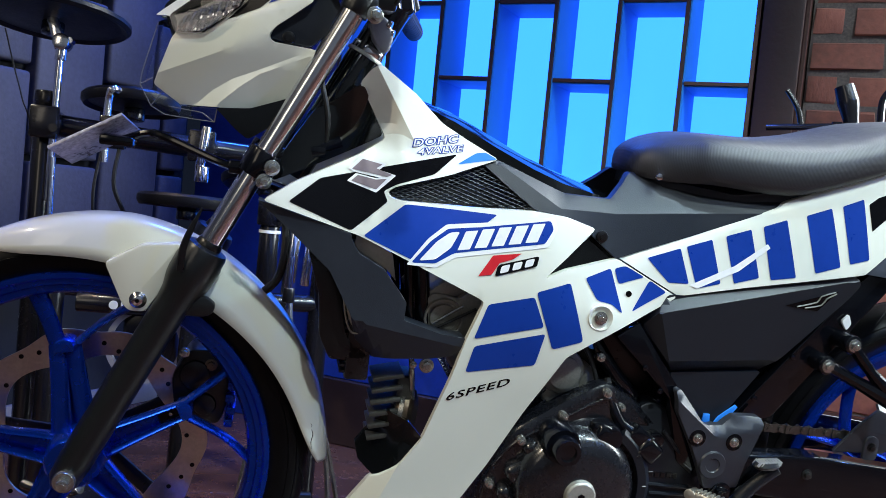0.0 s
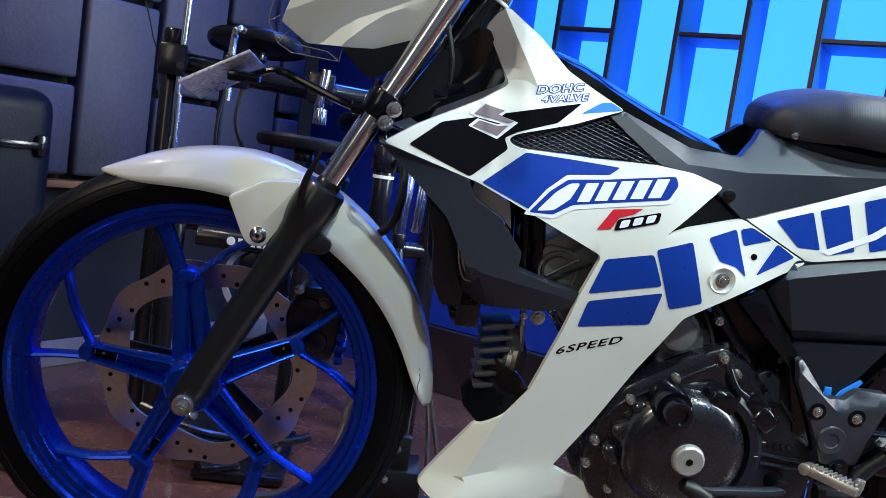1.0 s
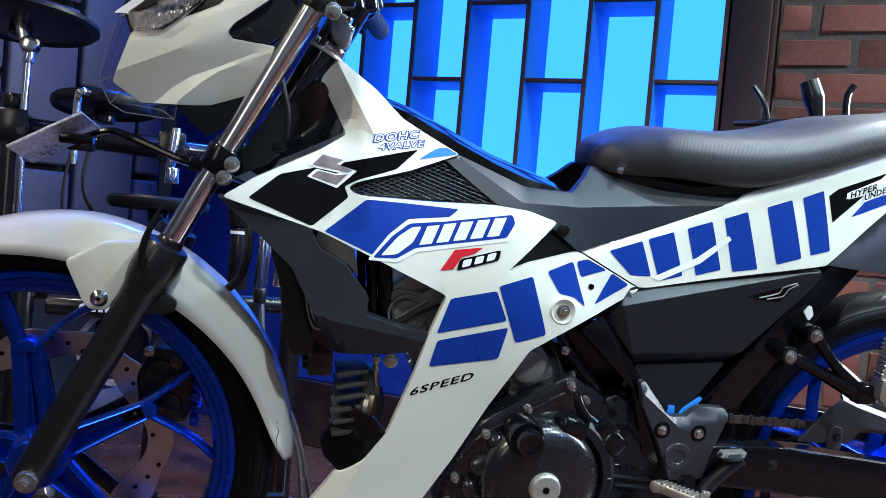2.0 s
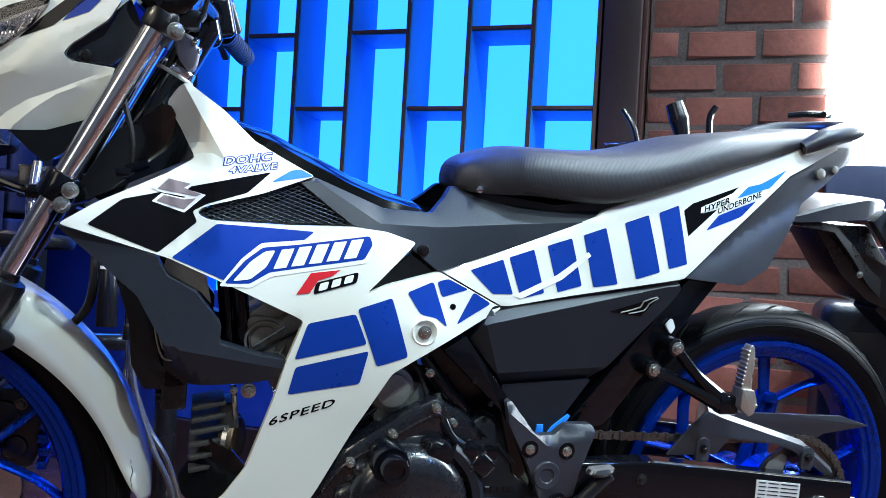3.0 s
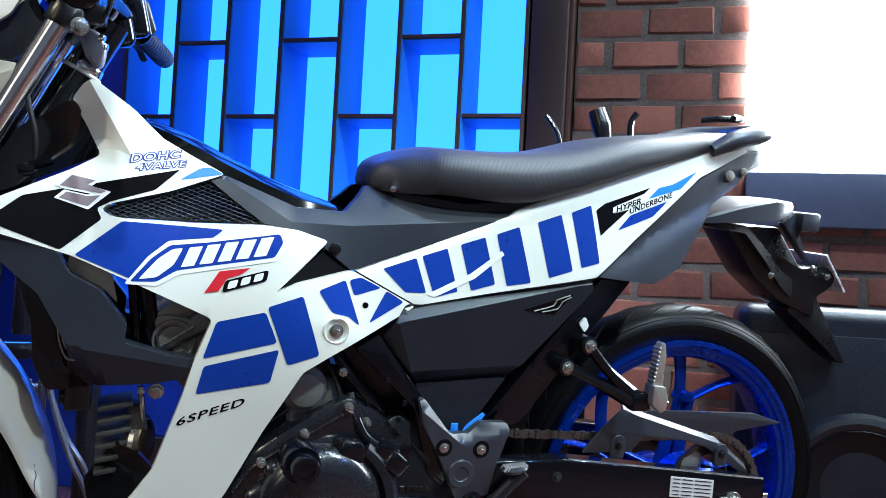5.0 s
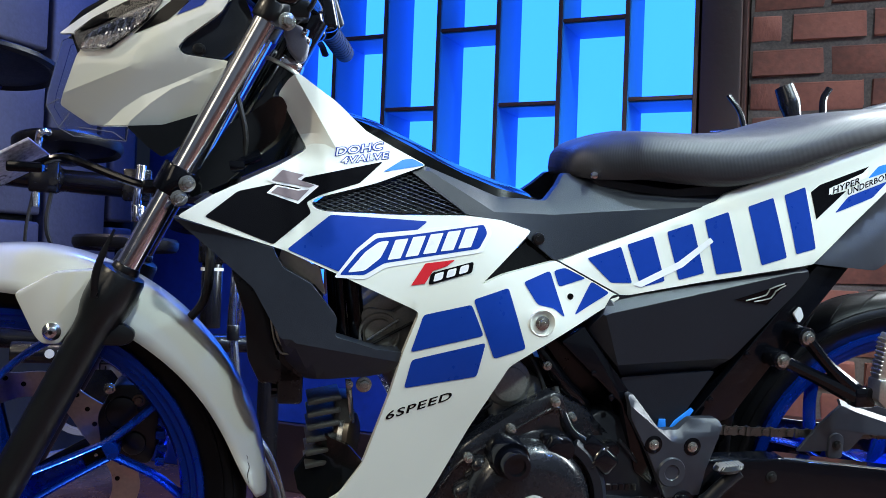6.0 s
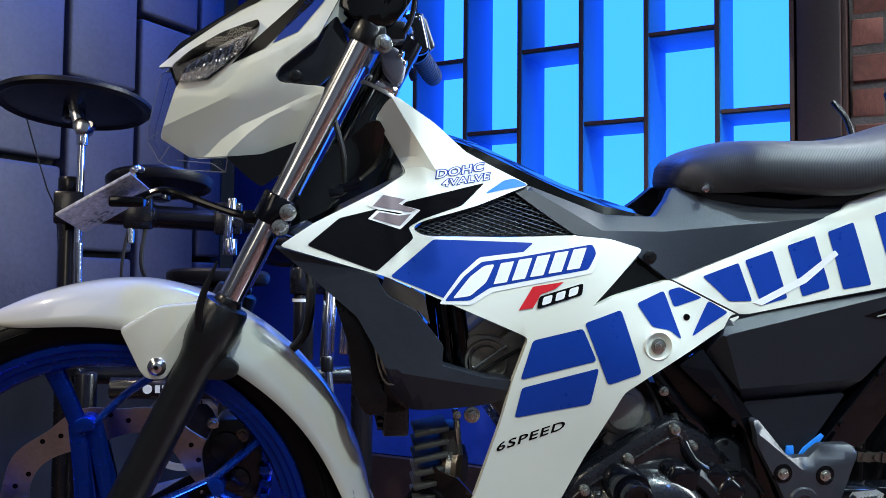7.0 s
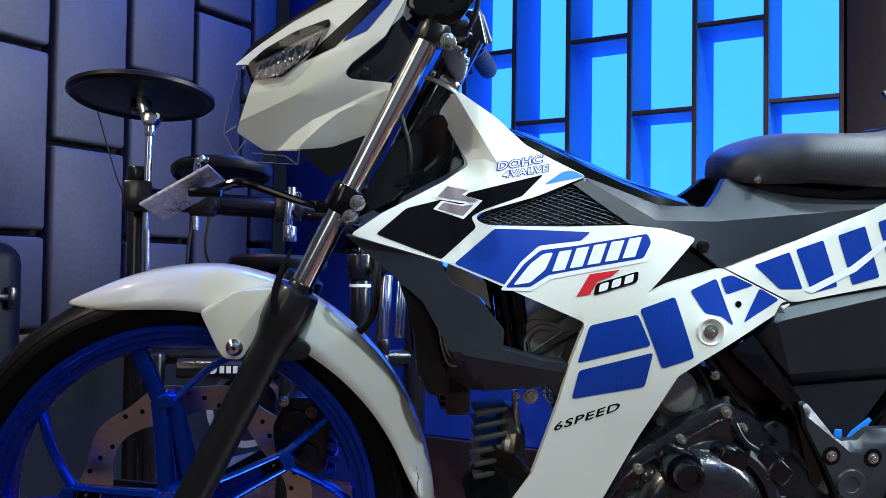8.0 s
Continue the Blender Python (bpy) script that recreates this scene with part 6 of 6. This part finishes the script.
part("peg_hinge", moved(cyl((-0.016, 0.038, 0), (0.016, 0.038, 0), 0.011, bevel=0.002), PEG), PEGMETAL, peg)
spur = part("kick_lever", pipe([(0.845, -0.135, 0.300), (0.862, -0.140, 0.328), (0.880, -0.148, 0.352), (0.889, -0.152, 0.361)], [0.010, 0.009, 0.008, 0.007], 12), GREY, bike, "grey folded kick lever")
part("lever_pad", moved(lathe([(0.0, -0.006), (0.010, -0.005), (0.0125, 0.0), (0.010, 0.005), (0.0, 0.006)], (0, 0, 0), 24), pose(0.872, -0.152, 0.3665, 90, -6, 0) @ Matrix.Diagonal((1.6, 0.9, 1.0, 1))), MATTE, spur, "black lever pad with bare ribs")
for k in range(8):
    part("pad_rib", moved(box((0, 0, 0), (0.0013, 0.016, 0.008), 0.0005, 1), pose(0.8575 + 0.0040 * k, -0.153, 0.3685 + 0.0003 * k, 0, 35, 0)), CAST, spur)
part("pivot_boss", lathe([(0.0, -0.134), (0.012, -0.134), (0.016, -0.130), (0.017, -0.11), (0.0, -0.11)], (0.824, 0, 0.318), 28), FRAME, bike)
part("peg_bracket", pipe([(0.86, -0.12, 0.32), (0.84, -0.14, 0.29), (0.80, -0.14, 0.285)], 0.011, 10), BLACK, bike)

# swing arm, chain, guard
part("swing_arm", plate(rounded([(0.84, 0.368), (0.962, 0.369), (1.302, 0.332), (1.308, 0.278), (1.0, 0.30), (0.84, 0.315)], 0.006), -0.128, -0.098, 0.004), FRAME, bike, "gloss black box swing arm", mirror=True)
part("swing_arm_lip", pipe([(0.965, -0.126, 0.3687), (1.13, -0.126, 0.3508), (1.300, -0.126, 0.3322)], 0.0018, 6, 2), STEEL, bike, "bare metal swing arm edge")
label = part("warning_label", plate([(1.134, 0.341), (1.209, 0.333), (1.210, 0.304), (1.135, 0.311)], -0.1290, -0.1275), PAPER, bike, "white printed tyre label")
for k in range(5):
    for x0, x1 in ((1.138, 1.150), (1.154, 1.172), (1.176, 1.205)):
        z0 = 0.3385 - 0.0057 * k - 0.107 * (x0 - 1.134)
        z1 = 0.3385 - 0.0057 * k - 0.107 * (x1 - 1.134)
        part("label_line", plate([(x0, z0), (x1, z1), (x1, z1 - 0.0013), (x0, z0 - 0.0013)], -0.1295, -0.1291), GREY, label)
part("rear_axle_nut", join(hexbolt((1.246, -0.128, 0.300), (0, -1, 0), 0.013, 0.014), cyl((1.246, -0.140, 0.300), (1.246, -0.152, 0.300), 0.007, bevel=0.001), box((1.232, -0.131, 0.301), (0.02, 0.005, 0.014), 0.001)), STEEL, bike, "rear axle nut")
part("chain_adjuster", cyl((1.30, -0.113, 0.302), (1.322, -0.113, 0.300), 0.004), STEEL, bike)
part("swing_arm_bolt", hexbolt((0.949, -0.128, 0.345), (0, -1, 0), 0.0065, 0.006), MATTE, bike)


def links(pts):
    path = catmull(pts, 24)
    out, acc, prev = [], 0.0, None
    for a, b in zip(path, path[1:]):
        acc += (b - a).length
        if prev is None or acc >= 0.0127:
            d = (b - a).normalized()
            q = math.atan2(d.z, d.x)
            wide = len(out) % 2
            m = Matrix.Translation(a) @ Matrix.Rotation(-q, 4, "Y")
            link = join(moved(plate(rounded([(-0.009, 0.0068), (0.0, 0.0050), (0.009, 0.0068), (0.009, -0.0068), (0.0, -0.0050), (-0.009, -0.0068)], 0.003, 2), -0.0085 if wide else -0.0065, -0.0065 if wide else -0.0045), m),
                        cyl(a + Vector((0, -0.0095, 0)), a + Vector((0, 0.0075, 0)), 0.0038, seg=10))
            out.append(link)
            prev, acc = a, 0.0
    return join(*out)


tagged(part("chain", links([(0.80, -0.088, 0.400), (0.92, -0.088, 0.395), (1.06, -0.088, 0.390), (1.17, -0.088, 0.389), (1.225, -0.088, 0.389), (1.256, -0.088, 0.383), (1.281, -0.088, 0.368), (1.302, -0.088, 0.345), (1.313, -0.088, 0.315), (1.31, -0.088, 0.28), (1.285, -0.088, 0.242), (1.245, -0.088, 0.223), (1.15, -0.088, 0.22), (0.82, -0.088, 0.27)]), CHAIN, bike, "oily steel drive chain"), kind="stuff")
part("rear_sprocket", lathe([(0.056, -0.090), (0.076, -0.090), (0.076, -0.085), (0.056, -0.085)], (1.234, 0, 0.304), 48), CHAIN, bike, "steel rear sprocket")
part("rear_hub_drum", lathe([(0.0, -0.085), (0.05, -0.085), (0.055, -0.08), (0.055, -0.03), (0.0, -0.03)], (1.222, 0, 0.29), 40), WHEEL, rear_wheel, "blue cush drive hub")
cg = part("chain_guard", plate(rounded([(0.997, 0.371), (1.028, 0.408), (1.056, 0.434), (1.081, 0.424), (1.222, 0.383), (1.283, 0.339), (1.262, 0.341), (1.239, 0.356), (1.205, 0.376), (1.164, 0.387), (1.095, 0.394), (1.075, 0.371)], 0.003), -0.108, -0.103, 0.0012), GREY_LIGHT, bike, "graphite plastic chain guard")
part("guard_bevel", loft([[Vector((x, -0.1075, z)), Vector((x + 0.002, -0.099, z + 0.0065)), Vector((x + 0.002, -0.094, z + 0.005)), Vector((x, -0.102, z - 0.001))] for x, z in ((1.056, 0.4335), (1.081, 0.4235), (1.15, 0.4035), (1.222, 0.3825), (1.252, 0.362), (1.283, 0.3395))]), GREY_LIGHT, cg, "graphite guard edge")
part("guard_wing", plate(rounded([(1.07, 0.431), (1.083, 0.4285), (1.191, 0.426), (1.297, 0.423), (1.35, 0.408), (1.267, 0.396), (1.249, 0.384), (1.22, 0.386), (1.10, 0.41)], 0.003), -0.094, -0.088, 0.0015), GREY_LIGHT, cg, "graphite guard wing")
for x, z in ((1.052, 0.384), (1.231, 0.369)):
    part("guard_screw_boss", plate(rounded([(x - 0.011, z - 0.022), (x + 0.011, z - 0.022), (x + 0.011, z + 0.008), (x, z + 0.014), (x - 0.011, z + 0.008)], 0.006), -0.112, -0.105, 0.0015), GREY_LIGHT, cg)
    part("guard_screw", hexbolt((x, -0.111, z - 0.003), (0, -1, 0), 0.006, 0.006), BLACK, cg)
part("adjuster_block", join(plate(rounded([(1.172, 0.33), (1.18, 0.352), (1.20, 0.366), (1.212, 0.360), (1.206, 0.33)], 0.004), -0.092, -0.08, 0.002)), CAST, bike, "cast chain tensioner block")

# passenger peg bracket
hang = part("passenger_peg_bracket", join(pipe([(0.972, -0.135, 0.530), (1.005, -0.14, 0.495), (1.045, -0.145, 0.462)], [0.008, 0.0075, 0.012], 10, 5), pipe([(0.946, -0.125, 0.498), (0.99, -0.135, 0.480), (1.045, -0.145, 0.457)], [0.009, 0.0085, 0.013], 10, 5),
                                          cyl((0.972, -0.10, 0.530), (0.972, -0.14, 0.530), 0.0125, bevel=0.002), cyl((0.946, -0.10, 0.498), (0.946, -0.132, 0.498), 0.0125, bevel=0.002), box((1.052, -0.148, 0.457), (0.03, 0.02, 0.026), 0.004)), FRAME, bike, "gloss black passenger peg bracket")
for x, y, z in ((0.972, -0.14, 0.530), (0.946, -0.132, 0.498)):
    part("bracket_bolt", hexbolt((x, y, z), (0, -1, 0), 0.0078, 0.006), STEEL, hang)
fold = part("passenger_peg", join(plate(rounded([(1.061, 0.480), (1.066, 0.515), (1.067, 0.535), (1.070, 0.543), (1.0755, 0.540), (1.078, 0.520), (1.0765, 0.500), (1.079, 0.480)], 0.003), -0.164, -0.148, 0.003),
                                  plate(rounded([(1.060, 0.484), (1.079, 0.482), (1.085, 0.467), (1.083, 0.450), (1.075, 0.445), (1.060, 0.457)], 0.003), -0.170, -0.146, 0.003)), PEGMETAL, bike, "folded cast aluminium passenger peg")
for k in range(9):
    part("peg_tooth", box((1.0625 + 0.0006 * k, -0.156, 0.489 + 0.0056 * k), (0.0035, 0.017, 0.003), 0.0007, 1), PEGMETAL, fold)
part("peg_pin", cyl((1.083, -0.165, 0.459), (1.087, -0.165, 0.459), 0.004, bevel=0.001), STEEL, fold)
part("white_reflector", sheet(rounded([(0.968, 0.555), (0.977, 0.565), (0.983, 0.552), (0.977, 0.543)], 0.003), lambda x, z: -0.112, 0.004, 0.02), WHITE_INK, bike)

# tail end: grey side wing, grab rail, tail light, mudguard, hugger and plate
part("tail_wing", sheet(rounded([(0.985, 0.621), (1.075, 0.616), (1.115, 0.64), (1.175, 0.735), (1.222, 0.768), (1.255, 0.80), (1.262, 0.822), (1.235, 0.816), (1.15, 0.769), (1.04, 0.668)], 0.005), lambda x, z: SKIN(x, z) + 0.006 + 0.25 * max(0.0, 0.030 - abs(0.640 + 0.62 * (x - 1.0) - z)), 0.02, 0.010, 0.003, [[(1.01, 0.6462), (1.12, 0.7144)]]), GREY_LIGHT, bike, "graphite plastic tail wing", mirror=True)
rail = part("grab_rail", join(pipe([(1.165, -0.09, 0.812), (1.20, -0.094, 0.83), (1.25, -0.085, 0.845), (1.282, -0.05, 0.85), (1.29, 0, 0.852)], [0.012, 0.018, 0.018, 0.016, 0.016], 14, 6, 0.8), pipe([(1.165, 0.09, 0.812), (1.20, 0.094, 0.83), (1.25, 0.085, 0.845), (1.282, 0.05, 0.85), (1.29, 0, 0.852)], [0.012, 0.018, 0.018, 0.016, 0.016], 14, 6, 0.8)), GREY_LIGHT, bike, "graphite tail grab rail")
part("tail_lamp", loft([[Vector((x, y, z)) for y, z in ((-w, zb), (-w, zt), (w, zt), (w, zb))] for x, w, zb, zt in ((1.15, 0.07, 0.765, 0.815), (1.23, 0.07, 0.778, 0.834), (1.285, 0.05, 0.80, 0.842), (1.30, 0.025, 0.812, 0.837))]), GREY_LIGHT, bike, "grey tail lamp housing")
part("seat_lock", join(cyl((1.205, -0.080, 0.779), (1.205, -0.089, 0.779), 0.008, bevel=0.002), cyl((1.232, -0.076, 0.787), (1.232, -0.085, 0.787), 0.006, bevel=0.002)), DARKCAST, bike, "bare metal seat lock")
part("tail_loop", pipe([(1.235, -0.04, 0.868), (1.255, -0.02, 0.872), (1.28, 0.0, 0.872), (1.255, 0.02, 0.872), (1.235, 0.04, 0.868)], 0.005, 8), BLACK, bike)
part("rear_mudguard", loft([[Vector((x, y, z)) for y, z in ((-w, zb), (-w, zt - 0.005), (-w * 0.94, zt - 0.001), (0, zt), (w * 0.94, zt - 0.001), (w, zt - 0.005), (w, zb))] for x, w, zb, zt in ((1.15, 0.06, 0.704, 0.711), (1.20, 0.066, 0.707, 0.722), (1.255, 0.066, 0.712, 0.739), (1.318, 0.062, 0.718, 0.753), (1.352, 0.058, 0.730, 0.751), (1.361, 0.05, 0.737, 0.748))]), GREY_LIGHT, bike, "graphite rear mudguard")
part("plate_lamp", box((1.391, -0.035, 0.721), (0.036, 0.05, 0.030), 0.004), GREY_LIGHT, bike, "grey plate lamp")
hug = part("rear_hugger", loft([[Vector((x, y, z)) for y, z in ((-w, z0), (-w * 0.95, z0 + d), (w * 0.95, z0 + d), (w, z0))] for x, w, z0, d in ((1.20, 0.045, 0.702, 0.010), (1.28, 0.045, 0.695, 0.012), (1.33, 0.036, 0.655, 0.02), (1.37, 0.030, 0.615, 0.025), (1.40, 0.026, 0.595, 0.03))]), BLACK, bike, "black rear mudguard extension")
part("hugger_web", join(plate(rounded([(1.2575, 0.703), (1.357, 0.709), (1.412, 0.6445), (1.464, 0.651), (1.487, 0.638), (1.485, 0.622), (1.474, 0.612), (1.453, 0.600), (1.452, 0.566), (1.378, 0.589), (1.322, 0.627)], 0.007), -0.025, 0.045, 0.004)), BLACK, hug)
part("hugger_strap", join(plate(rounded([(1.453, 0.602), (1.458, 0.596), (1.536, 0.488), (1.526, 0.487), (1.452, 0.540), (1.40, 0.575), (1.42, 0.60)], 0.004), -0.02, 0.03, 0.004)), BLACK, hug, "black splash guard flap")
part("rear_plate", plate(rounded([(1.456, 0.670), (1.460, 0.671), (1.508, 0.611), (1.504, 0.609)], 0.001), -0.03, 0.07, 0.0005), SMOKE, bike, "blank acrylic rear plate")
for x, z in ((1.336, 0.633), (1.468, 0.634), (1.437, 0.646)):
    part("plate_bolt", hexbolt((x, -0.046 if x < 1.36 else -0.026, z), (0, -1, 0), 0.005, 0.005), STEEL, hug)
part("mudguard_edge", plate([(1.350, 0.716), (1.372, 0.735), (1.404, 0.660), (1.392, 0.672)], -0.045, -0.030, 0.002), GREY_LIGHT, hug, "graphite edge of the mudguard")

# ---- pieces of floor and walls ----
# upholstered panels: columns of 0.21 m in half bond
COLS = [0.0, 0.103, 0.314, 0.527, 0.733, 0.943, 1.153, 1.363, 1.573, 1.783]
pads = {}
for k, (a, b) in enumerate(zip(COLS, COLS[1:])):
    cuts = [0.445, 0.660, 1.070, 1.483, 1.896, 2.309, 2.48] if k % 2 == 0 else [0.445, 0.867, 1.280, 1.693, 2.106, 2.48]
    for z0, z1 in zip(cuts, cuts[1:]):
        w, h = b - a - 0.014, z1 - z0 - 0.016
        key = (round(w, 3), round(h, 3))
        if key not in pads:
            bm = box((0, 0, 0), (w, 0.05, h), 0.009, 3)
            pads[key] = finish(bm, "upholstered_panel", PAD)
        ob = new("upholstered_panel", pads[key])
        ob.parent = wall_west
        ob.location = ((a + b) / 2, 0.012, (z0 + z1) / 2)
solo("panel_felt", box((0.9, 0.032, 1.47), (1.85, 0.006, 2.07)), GAP, "black felt backing behind the wall panels", "wall", PW, kind="structure", smooth=False)

# bricks right of the shelf, in running bond
brick_meshes = []
rnd = random.Random(4)
for k in range(8):
    bm = box((0, 0, 0), (0.138, 0.07, 0.058), 0.0035, 1)
    for v in bm.verts:
        v.co += Vector((rnd.uniform(-1, 1), rnd.uniform(-1, 1) * 0.8, rnd.uniform(-1, 1))) * 0.0030
    brick_meshes.append(finish(bm, "brick", BRICK))
rest = []
for row in range(35):
    z = 0.036 + 0.0713 * row
    s = 0.105 + (0.078 if row % 2 else 0.0) - 0.0005
    cells = [(s + 0.152 * i, 1.0) for i in range(20)]
    if row % 2:
        cells.insert(0, (0.105 - 0.036 + 0.034, 0.42))
    for s, f in cells:
        c = s + 0.069 * f
        if 0.838 < z + 0.028 and c + 0.069 > 0.47 and z < 2.36 and c < 2.08:
            if c - 0.069 > 0.45:
                continue
            f = max(0.25, (0.468 - s) / 0.138)
            c = s + 0.069 * f
        if c > 2.9:
            continue
        near = z < 1.62 and c < 1.75
        place = Vector((c, 0.0872 + rnd.uniform(-0.0008, 0.0008), z))
        if near:
            ob = new("brick", rnd.choice(brick_meshes))
            ob.parent = wall_north
            ob.location = place
            ob.scale = (f, 1, 1)
            ob.rotation_euler = (0, rnd.uniform(-0.012, 0.012), rnd.uniform(-0.003, 0.003))
        else:
            rest.append(box(place, (0.138 * f, 0.07, 0.057)))
tagged(part("brick_rest", join(*rest), BRICK, wall_north, smooth=False), kind="stuff")

# floor boards, along x
boards = []
for k in range(3):
    boards.append(finish(box((0, 0, 0), (2.398, 0.1213, 0.012), 0.0006, 1), "floor_board", FLOORWOOD))
for row in range(27):
    y = -1.62 + 0.122 * row
    for i in range(3):
        mid = -1.9 + 2.4 * i + (0.77 * row) % 2.4 - 1.2
        x0, x1 = max(mid - 1.2, -2.89), min(mid + 1.2, 4.09)
        ob = new("floor_board", boards[(row + i) % 3])
        ob.parent = floor
        ob.location = ((x0 + x1) / 2, y, -0.0062)
        ob.scale = ((x1 - x0) / 2.4, 1, 1)
